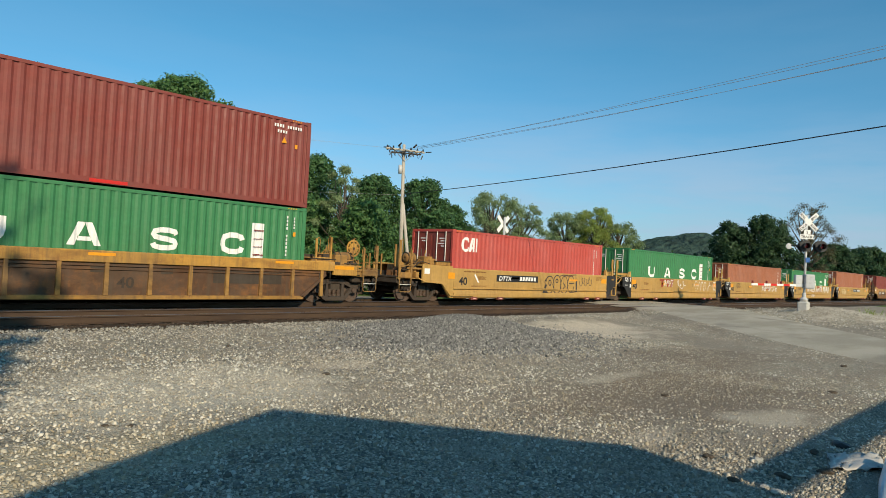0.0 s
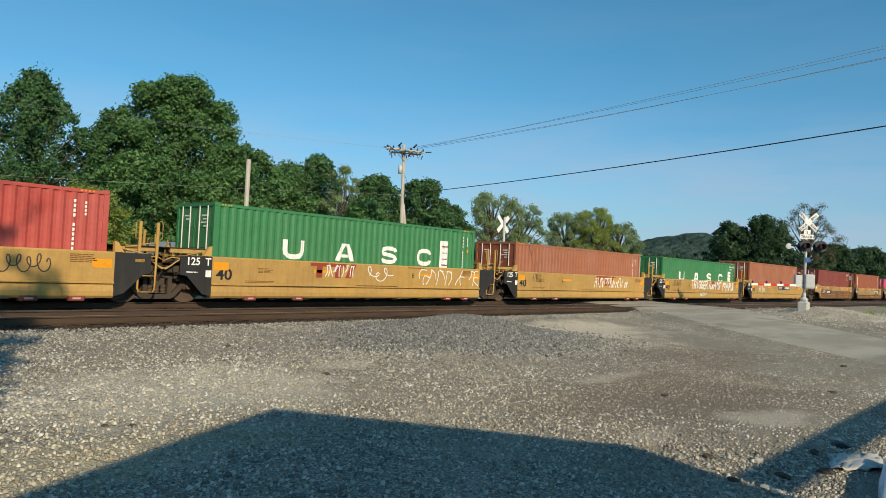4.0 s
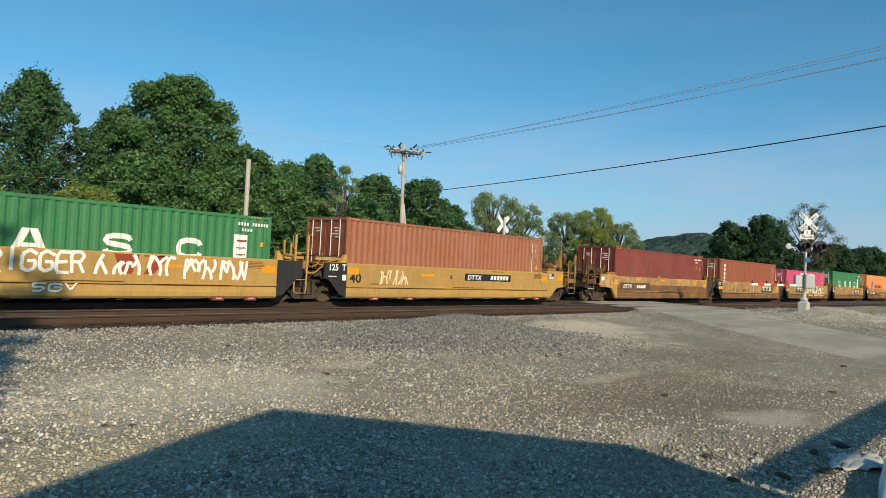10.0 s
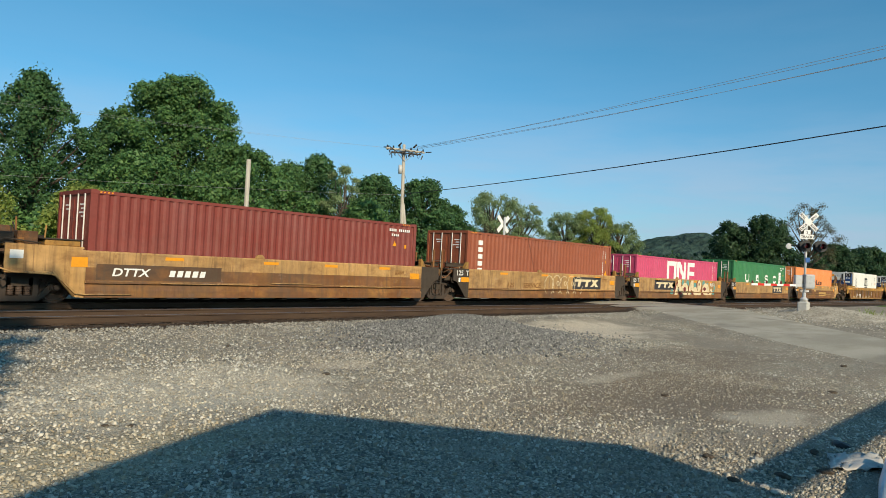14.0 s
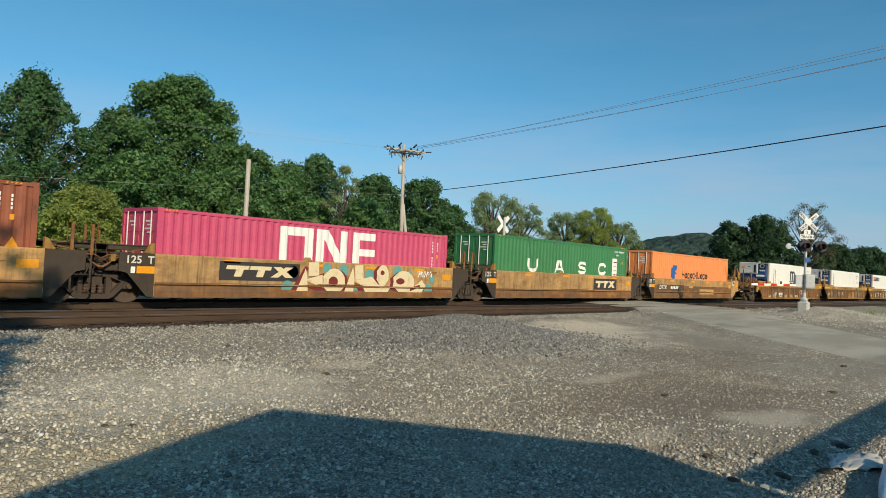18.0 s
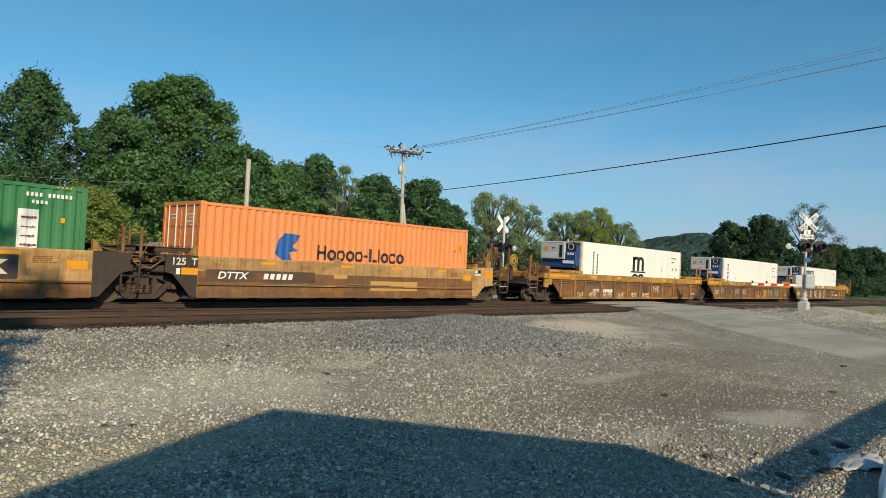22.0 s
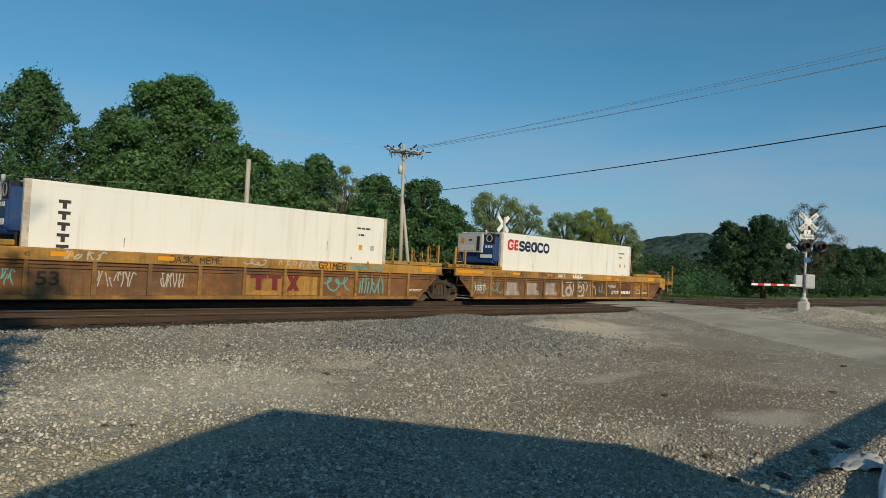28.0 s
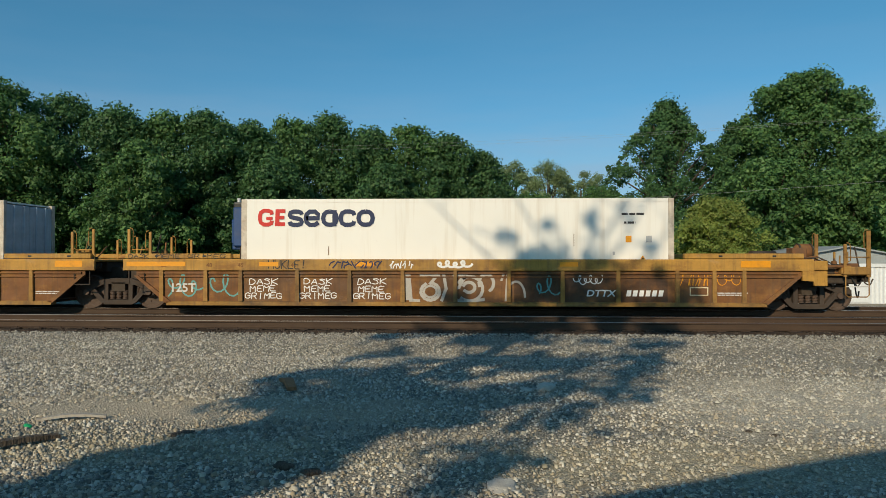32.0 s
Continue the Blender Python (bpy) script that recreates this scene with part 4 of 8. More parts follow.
def end_gear(car, x0, x1, z, seed):
    """Brake rigging, brackets, hoses and rods on and under an end platform."""
    rnd = random.Random(seed)
    a, b = min(x0, x1), max(x0, x1)
    mats = (MAT["grime"], MAT["worn"], MAT["rustpanel"], MAT["grime"])
    for k in range(6):
        x, y = rnd.uniform(a, b), rnd.uniform(-1.35, -0.5)
        w, d, h = rnd.uniform(0.05, 0.22), rnd.uniform(0.05, 0.18), rnd.uniform(0.08, 0.30)
        part("bracket", rbox(x - w, x + w, y - d, y + d, z, z + h, 0.015, 1), mats[k % 4], car)
    for k in range(3):
        x = rnd.uniform(a, b)
        part("rod", pipe([(x, rnd.uniform(-1.3, -0.4), z - 0.05), (x + rnd.uniform(-0.1, 0.1), rnd.uniform(-1.3, -0.4), z + rnd.uniform(0.35, 0.75))], 0.022, 6), mats[k], car)
    for k in range(3):
        x, y = rnd.uniform(a, b), -1.38 + 0.1 * k
        pts = [(x + (b - a) * 0.28 * u, y, z - 0.12 - 0.30 * math.sin(u * 3.1) * rnd.uniform(0.5, 1)) for u in (0, 0.25, 0.5, 0.75, 1)]
        part("hose", pipe(pts, 0.020, 6), MAT["wire"] if k else MAT["grime"], car)
    part("brake_rod", pipe([(a - 0.1, -1.12, z - 0.16), ((a + b) / 2, -1.18, z - 0.24), (b + 0.1, -1.10, z - 0.12)], 0.026, 6), MAT["grime"], car)
    part("equipment_box", rbox(a + 0.05, b - 0.1, -1.22, -0.70, z - 0.27, z - 0.06, 0.03, 1), MAT["grime"], car)
    part("draft_sill", rbox(a, b, -0.62, 0.62, z - 0.36, z - 0.06, 0.02, 1), MAT["grime"], car)


def bars(car, x, z, rows, w, h, y, mat, gap=1.8, seed=1, name="stencil_writing"):
    """Small writing that cannot be read, as plain bars."""
    rnd = random.Random(seed)
    sh = []
    for k in range(rows):
        x_ = x
        end = x + w * rnd.uniform(0.7, 1.0)
        while x_ < end:
            l = rnd.uniform(0.06, 0.22)
            sh.append(rect(x_, min(x_ + l, end), z - k * h * gap, z - k * h * gap + h))
            x_ += l + h * 0.6
    return print_lines(sh, y, mat, car, name)


YS = -1.495      # near face of the cars' sides
CARS_GROUP = "articulated well cars of the train"


def smooth_well(name, s0, mat, label, front, rear, letter="", old=False):
    """40-foot well unit with smooth sides. front/rear: 'joint' (shared truck) or 'end' (own truck, coupler)."""
    car = on_train(base(name, pose(0, 0, 0), label, "railway car", CARS_GROUP), s0)
    dark = MAT["grime"] if old else MAT["black"]
    x0, x1 = -0.12, 12.32
    for s in (-1, 1):
        f = s * 1.495
        i = s * 1.28
        prof = [(f, 0.62), (f, 1.38), (s * 1.47, 1.42), (i, 1.42), (i, 1.36), (s * 1.44, 1.34), (s * 1.44, 0.30), (i, 0.26), (i, 0.18), (s * 1.47, 0.18), (s * 1.52, 0.24), (s * 1.52, 0.36), (s * 1.465, 0.55), (s * 1.53, 0.565), (s * 1.53, 0.60)]
        sp = part("side_panel", prism(prof, x0, x1, "x"), mat, car)
        if s < 0:
            part("ledge_rail", boxes((x0 + 2.0, x0 + 5.1, -1.56, -1.53, 0.575, 0.60), (x0 + 5.6, x0 + 7.6, -1.56, -1.53, 0.64, 0.665), (x0 + 8.4, x0 + 10.8, -1.56, -1.53, 0.575, 0.60)), mat, sp)
            for k, x in enumerate((1.2, 3.0, 10.3, 11.4)):
                if not old:
                    part("tread_bracket", rbox(x - 0.20, x + 0.20, -1.55, -1.40, 0.10, 0.24, 0.02, 1), MAT["redpart"], car, "reddish-brown bracket")
                    part("reflector", rbox(x - 0.10, x + 0.10, -1.562, -1.55, 0.145, 0.195, 0.004, 1), MAT["pinkmark"], car)
            for k in range(9):
                x = 0.7 + k * 1.35
                part("floor_rib", boxes((x - 0.10, x + 0.10, -1.42, 1.42, 0.13, 0.21)), MAT["grime"], car)
            part("floor_beam", boxes((x0, x1, -1.3, -1.0, 0.17, 0.235), (x0, x1, 1.0, 1.3, 0.17, 0.235)), MAT["grime"], car)
    if old:
        part("lower_flange", prism([(-1.522, 0.19), (-1.522, 0.37), (-1.468, 0.56), (-1.536, 0.563), (-1.536, 0.603), (-1.50, 0.622), (-1.50, 0.60), (-1.46, 0.585), (-1.46, 0.19)], x0 + 0.01, x1 - 0.01, "x"), MAT["rustpanel"], car, "rust-brown lower flange")
    for where, kind in ((-1, front), (1, rear)):
        def X(u, w=where):
            return (x0 - u) if w < 0 else (x1 + u)
        part("bulkhead", boxes((min(X(0), X(0.06)), max(X(0), X(0.06)), -1.43, 1.43, 0.3, 1.0)), dark, car)
        if kind == "joint":
            for s in (-1, 1):
                y0, y1 = sorted((s * 1.49, s * 1.44))
                if old:
                    pts = [(X(0.003), 0.20), (X(0.003), 1.41), (X(0.98), 1.41), (X(0.98), 0.92), (X(0.75), 0.86), (X(0.35), 0.40), (X(0.2), 0.22)]
                else:
                    pts = [(X(0.003), 0.22), (X(0.003), 1.41), (X(0.98), 1.41), (X(1.0), 0.86), (X(0.78), 0.82), (X(0.28), 0.30)]
                part("end_plate", prism(pts, y0, y1, "y"), dark, car, "black end plate of the well" if not old else "sooty end plate of the well")
            part("end_deck", rbox(min(X(0.05), X(1.15)), max(X(0.05), X(1.15)), -1.3, 1.3, 1.36, 1.42, 0.015, 1), mat if not old else dark, car)
            part("centre_beam", boxes((min(X(0.06), X(1.5)), max(X(0.06), X(1.5)), -0.32, 0.32, 0.86, 1.15)), MAT["grime"], car)
            end_gear(car, X(0.3), X(1.3), 1.16, round(s0 * 10) + where)
            steel = MAT["rustpanel"] if old else mat
            frame_mat = MAT["grime"] if old else mat
            for s in (-1, 1):
                y0, y1 = sorted((s * 1.26, s * 1.14))
                part("deck_frame", rbox(min(X(0.10), X(1.20)), max(X(0.10), X(1.20)), y0, y1, 1.47, 1.60, 0.015, 1), frame_mat, car)
                y0, y1 = sorted((s * 1.44, s * 1.30))
                part("corner_guide", prism([(X(0.0), 1.42), (X(0.0), 1.72), (X(0.10), 1.68), (X(0.26), 1.42)], y0, y1, "y"), MAT["cream2"] if not old else MAT["worn"], car)
            part("deck_plate", rbox(min(X(0.06), X(1.25)), max(X(0.06), X(1.25)), -1.28, 1.28, 1.60, 1.635, 0.01, 1), MAT["grime"], car)
            for k in range(4):
                x = X(0.30 + 0.24 * k)
                part("valve", rbox(x - 0.07, x + 0.07, -1.36, -1.20, 1.24 - 0.05 * (k % 2), 1.42, 0.025, 1) if k % 2 else tube((x, -1.42, 1.26), (x, -1.22, 1.26), 0.085, 0.085, 12), steel if k < 3 else MAT["grime"], car)
            part("brake_pipe", pipe([(X(0.25), -1.3, 1.52), (X(0.7), -1.34, 1.44), (X(1.05), -1.36, 1.22), (X(1.35), -1.36, 1.0), (X(1.55), -1.34, 1.06)], 0.022), steel, car)
            part("brake_pipe", pipe([(X(0.5), -1.32, 1.10), (X(0.8), -1.38, 1.30), (X(1.2), -1.36, 1.34), (X(1.45), -1.34, 1.22)], 0.018), steel, car)
            if where < 0:
                for q, d in ((1.68, 1), (2.17, -1)):
                    x = X(q)
                    part("ladder_post", pipe([(x - d * 0.08, -1.44, 0.33), (x, -1.44, 0.42), (x, -1.44, 1.5)], 0.032), MAT["grime"] if old else steel, car)
                    hoop_post(car, x, -1.44, 1.30, 2.30 if not old else 2.12, d, steel, 0.042)
                for k in range(4):
                    z = 0.34 + k * 0.45
                    part("rung", pipe([(X(1.68), -1.44, z), (X(2.17), -1.44, z)], 0.016), MAT["grime"] if old else steel, car)
                posts(car, [(X(1.05), 0.9, 1.6, 2.15, 0.035), (X(0.55), 1.2, 1.6, 2.05, 0.035)], steel, "stanchion")
                part("slack_adjuster", boxes((X(1.9), X(0.7), -0.9, -0.82, 1.0, 1.09)), MAT["grime"], car)
            else:
                part("grab_iron", pipe([(X(0.30), -1.38, 1.42), (X(0.30), -1.38, 1.62), (X(0.66), -1.38, 1.62), (X(0.66), -1.38, 1.42)], 0.02), steel, car)
        else:
            # body over the end truck, rising from the well's floor
            far = 1.85 if where < 0 else 1.35
            for s in (-1, 1):
                y0, y1 = sorted((s * 1.492, s * 1.43))
                lo = 0.72 if where > 0 else 0.80
                pts = [(X(0.003), 0.18), (X(0.003), 1.42), (X(0.4), 1.50), (X(far), 1.52), (X(far), lo), (X(0.75), lo), (X(0.25), 0.20)]
                part("end_body", prism(pts, y0, y1, "y"), mat, car)
                part("end_flange", pipe([(X(far), s * 1.50, lo + 0.02), (X(0.76), s * 1.50, lo + 0.02), (X(0.26), s * 1.50, 0.22)], 0.03), mat, car)
            part("end_deck", rbox(min(X(0.02), X(far)), max(X(0.02), X(far)), -1.43, 1.43, 1.44, 1.50, 0.015, 1), mat, car)
            part("centre_beam", boxes((min(X(0.06), X(far + 0.8)), max(X(0.06), X(far + 0.8)), -0.4, 0.4, 0.86, 1.2)), MAT["grime"], car)
            worn = MAT["darkpanel"] if old else MAT["worn"]
            end_walk(car, X(far), X(far + 1.25), worn)
            clutter(car, X(0.3), X(far), 1.50, worn, s0)
            end_gear(car, X(far + 0.1), X(far + 1.1), 0.97, round(s0 * 10) + where)
            end_gear(car, X(0.5), X(far), 1.50, round(s0 * 10) + where + 5)
            coupler(car, X(far + 0.6), X(far + 1.62), MAT["grime"])
            if where < 0:
                gusset(car, X(far + 0.70), X(far + 1.20), 1.38, 2.24, -1.15, worn)
            else:
                gusset(car, X(far - 0.75), X(far + 0.22), 1.36, 2.36, -1.15, MAT["rustpanel"])
                posts(car, [(X(far + 0.25), -1.12, 1.0, 2.62, 0.06)], worn, "stanchion")
                for k in range(5):
                    x = X(far + 0.36 + 0.055 * k)
                    part("hose", pipe([(x, -1.2, 2.45), (x + 0.03, -1.24, 2.2), (x + 0.01, -1.22, 1.98 - 0.03 * k), (x + 0.05, -1.18, 2.1), (x + 0.05, -1.16, 2.44)], 0.018, 6), MAT["rustpanel"], car)
            part("train_line", pipe([(X(far + 0.25), -1.53, lo + 0.16), (X(far - 0.15), -1.53, lo + 0.02), (X(0.80), -1.53, lo - 0.02), (X(0.70), -1.53, lo - 0.06), (X(0.24), -1.53, 0.30), (X(0.0), -1.55, 0.27), (X(-1.2), -1.55, 0.27)], 0.022), mat, car)
            add_truck(TRUCK_SMALL, car, X(1.35 if where < 0 else 1.06))
            if where > 0:
                plate([rect(X(0.85), X(1.32), 1.05, 1.35)], -1.4925, MAT["orange"], car, "reflector")
                plate([rect(X(0.12), X(0.52), 1.12, 1.38)], -1.4925, MAT["blackmark"], car, "data_panel")
                plate([rect(X(0.13), X(0.51), 1.13, 1.24), rect(X(0.13), X(0.32), 1.26, 1.37)], -1.4965, MAT["rod"], car, "data_label")
            else:
                plate([rect(X(0.35), X(-0.05), 0.98, 1.24)], -1.4945, MAT["orange"], car, "reflector")
                plate([rect(X(1.75), X(1.45), 1.15, 1.36)], -1.4945, MAT["white"], car, "data_label")
    if front == "joint":
        add_truck(TRUCK_BIG, car, x0 - 1.40)
    return car


def old_orange(car, xs, z=1.24):
    plate([rect(x, x + 0.55, z, z + 0.09) for x in xs], YS, MAT["orange"], car, "reflector")


MAT["pinkmark"] = flat_paint("pale_pink_label", rgb(206, 160, 150), 0.5, 0.2)
MAT["redpart"] = paint("reddish_brown_bracket_paint", rgb(128, 62, 52), 0.4, 0.3, 0.1, 0.6)


def ribbed_well(name, s0, mats, label, front, rear, length, ribs, beam):
    """53-foot style well unit with a deep top chord and ribbed sides. x0..x1 is the sides' length in local metres."""
    panel, chord = mats
    car = on_train(base(name, pose(0, 0, 0), label, "railway car", CARS_GROUP), s0)
    x0, x1 = length
    for s in (-1, 1):
        ch = [(s * 1.50, 1.13), (s * 1.50, 1.41), (s * 1.48, 1.44), (s * 1.28, 1.44), (s * 1.28, 1.40), (s * 1.42, 1.38), (s * 1.42, 1.15), (s * 1.46, 1.11)]
        part("top_chord", prism(ch, x0, x1, "x"), chord, car)
        pts = [(x0 + 0.35, 1.12), (x0 + 0.35, 0.95), (x0 + 1.25, 0.25), (x0 + 1.3, 0.18), (x1 - 1.3, 0.18), (x1 - 1.25, 0.25), (x1 - 0.55, 0.80), (x1 - 0.3, 0.95), (x1 - 0.3, 1.12)]
        y0, y1 = sorted((s * 1.40, s * 1.43))
        sp = part("side_panel", prism(pts, y0, y1, "y"), panel, car)
        part("bottom_sill", prism([(s * 1.50, 0.14), (s * 1.50, 0.24), (s * 1.40, 0.26), (s * 1.25, 0.24), (s * 1.25, 0.14)], x0 + 1.25, x1 - 1.25, "x"), MAT["worn"], car)
        part("mid_rail", prism([(s * 1.435, 0.92), (s * 1.465, 0.93), (s * 1.465, 0.955), (s * 1.435, 0.965)], x0 + 0.4, x1 - 0.4, "x"), panel, sp)
        part("mid_rail", prism([(s * 1.435, 1.02), (s * 1.475, 1.03), (s * 1.475, 1.07), (s * 1.435, 1.08)], x0 + 0.4, x1 - 0.4, "x"), panel, sp)
        for x in ribs:
            y0, y1 = sorted((s * 1.435, s * 1.505))
            part("side_post", prism([(x - 0.06, 0.25), (x + 0.06, 0.25), (x + 0.05, 1.125), (x - 0.05, 1.125)], y0, y1, "y"), MAT["worn"], car)
        y0, y1 = sorted((s * 1.44, s * 1.50))
        part("end_gusset", prism([(x0 + 0.30, 0.98), (x0 + 0.42, 0.98), (x0 + 1.38, 0.24), (x0 + 1.22, 0.20)], y0, y1, "y"), panel, car)
        part("end_gusset", prism([(x1 - 0.30, 0.98), (x1 - 0.42, 0.98), (x1 - 1.38, 0.24), (x1 - 1.22, 0.20)], y0, y1, "y"), panel, car)
        if beam:
            for a, b in beam:
                y0, y1 = sorted((s * 1.28, s * 1.50))
                part("guide_beam", rbox(a, b, y0, y1, 1.455, 1.60, 0.02, 1), chord, car)
                # lifting holes are not cut: flat black pieces paint their inner shade
                for q in (a + (b - a) * 0.3, a + (b - a) * 0.75):
                    part("lifting_hole", boxes((q - 0.05, q + 0.05, min(s * 1.497, s * 1.502), max(s * 1.497, s * 1.502), 1.50, 1.55)), MAT["blackmark"], car)
    for k in range(10):
        x = x0 + 2 + k * (x1 - x0 - 4) / 9
        part("floor_rib", boxes((x - 0.12, x + 0.12, -1.42, 1.42, 0.13, 0.2)), MAT["grime"], car)
    for where, kind in ((-1, front), (1, rear)):
        def X(u, w=where):
            return (x0 - u) if w < 0 else (x1 + u)
        part("bulkhead", boxes((min(X(-1.3), X(-1.24)), max(X(-1.3), X(-1.24)), -1.39, 1.39, 0.3, 1.3)), MAT["grime"], car)
        part("end_deck", rbox(min(X(0.0), X(-1.3)), max(X(0.0), X(-1.3)), -1.39, 1.39, 1.36, 1.42, 0.015, 1), chord, car)
        part("centre_beam", boxes((min(X(-1.2), X(0.35)), max(X(-1.2), X(0.35)), -0.35, 0.35, 0.84, 1.2)), MAT["grime"], car)
        if kind == "joint":
            end_gear(car, X(-0.1), X(-1.1), 1.42, round(s0 * 10) + where)
            hoop_post(car, X(-0.1), -1.36, 1.44, 2.30, -where, chord, 0.04)
            hoop_post(car, X(-0.72), -1.36, 1.44, 2.22, where, chord, 0.04)
            hoop_post(car, X(-0.15), 1.3, 1.44, 2.15, -where, chord, 0.035)
            hoop_post(car, X(-0.80), 1.3, 1.44, 2.05, where, chord, 0.035)
            part("deck_rail", rbox(min(X(-0.05), X(-0.78)), max(X(-0.05), X(-0.78)), -1.38, -1.33, 1.50, 1.58, 0.01, 1), chord, car)
            part("grab_iron", pipe([(X(-0.1), -1.3, 1.72), (X(-0.72), -1.3, 1.70)], 0.018), chord, car)
            part("end_step", pipe([(X(-0.15), -1.46, 1.1), (X(-0.15), -1.46, 0.72), (X(-0.6), -1.46, 0.72), (X(-0.6), -1.46, 1.05)], 0.02), MAT["grime"], car)
        elif kind == "end":
            for s in (-1, 1):
                y0, y1 = sorted((s * 1.495, s * 1.43))
                part("end_body", prism([(X(-0.3), 0.86), (X(-0.3), 1.12), (X(0.36), 1.12), (X(0.36), 0.72), (X(0.02), 0.72), (X(0.0), 0.84)], y0, y1, "y"), chord, car)
            part("chord_end", rbox(min(X(0), X(0.38)), max(X(0), X(0.38)), -1.50, 1.50, 1.14, 1.40, 0.02, 1), chord, car)
            end_walk(car, X(0.36), X(1.55), MAT["rustpanel" if where < 0 else "worn"], 1.04, 1.86)
            end_gear(car, X(0.4), X(1.4), 1.04, round(s0 * 10) + where)
            coupler(car, X(0.9), X(1.95), MAT["grime"])
            clutter(car, X(-1.1), X(0.2), 1.42, MAT["rustpanel"], s0 + where)
            add_truck(TRUCK_SMALL, car, X(-0.13 if where < 0 else 0.10))
    if front == "joint":
        add_truck(TRUCK_BIG, car, x0 - 0.40)
    return car


# ---- containers ----
CL, CW = 12.192, 2.438
CBOX_GROUP = "containers on the train"


def corrugation(x0, x1, z0, z1, y, s, pitch=0.278, depth=0.036):
    """A corrugated wall along x: flat crests at y, troughs set in; s is the side it faces."""
    n = round((x1 - x0) / pitch)
    p = (x1 - x0) / n
    pts = []
    for i in range(n):
        a = x0 + i * p
        pts += [(a + p * 0.03, 0), (a + p * 0.30, 0), (a + p * 0.53, depth), (a + p * 0.80, depth)]
    pts.append((x1, 0))
    pts[0] = (x0, 0)
    bm = bmesh.new()
    lo, hi = [bm.verts.new((u, y - s * d, z0)) for u, d in pts], [bm.verts.new((u, y - s * d, z1)) for u, d in pts]
    for i in range(len(pts) - 1):
        f = (lo[i], lo[i + 1], hi[i + 1], hi[i])
        bm.faces.new(f if s < 0 else f[::-1])
    return bm


def dry_box(name, s0, z0, h, mat, label, dark_doors=None, yellow_tips=True):
    """A 40-foot steel container with doors at the end that faces -x."""
    c = on_train(base(name, pose(0, 0, 0), label, "shipping container", CBOX_GROUP), s0, z0)
    w = CW / 2
    for s in (-1, 1):
        part("side_wall", corrugation(0.10, CL - 0.10, 0.15, h - 0.10, s * (w - 0.008), s), mat, c, fix=False)
        y0, y1 = sorted((s * w, s * (w - 0.06)))
        part("top_rail", boxes((0.1, CL - 0.1, y0, y1, h - 0.115, h - 0.025)), mat, c)
        part("bottom_rail", boxes((0.1, CL - 0.1, y0, y1, 0.02, 0.165)), mat, c)
        for x in (0.0, CL):
            d = 1 if x == 0 else -1
            a, b = sorted((x, x + d * 0.14))
            part("corner_post", boxes((a, b, min(s * w, s * (w - 0.10)), max(s * w, s * (w - 0.10)), 0.115, h - 0.115)), mat, c)
            for z in (0.0, h - 0.118):
                a2, b2 = sorted((x - d * 0.002, x + d * 0.178))
                yy = sorted((s * (w + 0.002), s * (w - 0.16)))
                part("corner_casting", rbox(a2, b2, *yy, z, z + 0.118, 0.012, 1), mat, c)
        if yellow_tips:
            for x in (0.22, CL - 0.75):
                plate([rect(x + k * 0.10, x + k * 0.10 + 0.045, h - 0.085, h - 0.045, 0.02) for k in range(4)], s * w if s < 0 else w + 0.003, MAT["orange"], c, "height_mark")
    roof = bmesh.new()
    n = 44
    for k in range(n):
        a = 0.1 + k * (CL - 0.2) / n
        p = (CL - 0.2) / n
        q = [roof.verts.new((a + u * p, y, h - 0.03 - d)) for u, d in ((0, 0), (0.5, 0), (0.6, 0.02), (0.9, 0.02), (1, 0)) for y in (-w + 0.05, w - 0.05)]
        for i in range(4):
            roof.faces.new((q[2 * i], q[2 * i + 2], q[2 * i + 3], q[2 * i + 1]))
    part("roof", roof, mat, c)
    part("floor", boxes((0.1, CL - 0.1, -w + 0.06, w - 0.06, 0.10, 0.16)), MAT["grime"], c)
    # closed end
    bm = corrugation(-w + 0.1, w - 0.1, 0.115, h - 0.115, 0, -1)
    bmesh.ops.transform(bm, matrix=pose(CL - 0.02, 0, 0, 0, 0, 90), verts=bm.verts)
    part("end_wall", bm, mat, c, fix=False)
    for z in ((0.0, 0.115), (h - 0.115, h)):
        part("end_rail", boxes((CL - 0.09, CL - 0.004, -w + 0.16, w - 0.16, *z)), mat, c)
        part("door_rail", boxes((0.004, 0.11, -w + 0.16, w - 0.16, *z)), mat, c)
    # two doors with lock rods
    dm = dark_doors or mat
    for s in (-1, 1):
        y0, y1 = sorted((s * 0.012, s * (w - 0.105)))
        bm = boxes((0.045, 0.075, y0, y1, 0.12, h - 0.12))
        for k in range(4):
            z = 0.25 + k * (h - 0.4) / 4
            box(bm, 0.028, 0.047, y0 + 0.06, y1 - 0.06, z, z + (h - 0.4) / 4 - 0.10)
        d = part("door", bm, dm, c)
        for f in (0.28, 0.74):
            y = y0 + (y1 - y0) * f
            part("lock_rod", tube((0.005, y, 0.10), (0.005, y, h - 0.10), 0.021, 0.021, 8), MAT["rod"], d, "pale steel lock rod")
            part("rod_handle", boxes((-0.012, 0.02, y, y + 0.32, 0.95 + 0.15 * f, 0.975 + 0.15 * f)), dm, d)
        for z in (0.3, 0.9, 1.6, h - 0.5):
            part("hinge", boxes((0.0, 0.05, min(s * (w - 0.13), s * (w - 0.09)), max(s * (w - 0.13), s * (w - 0.09)), z, z + 0.14)), dm, d)
        rows = []
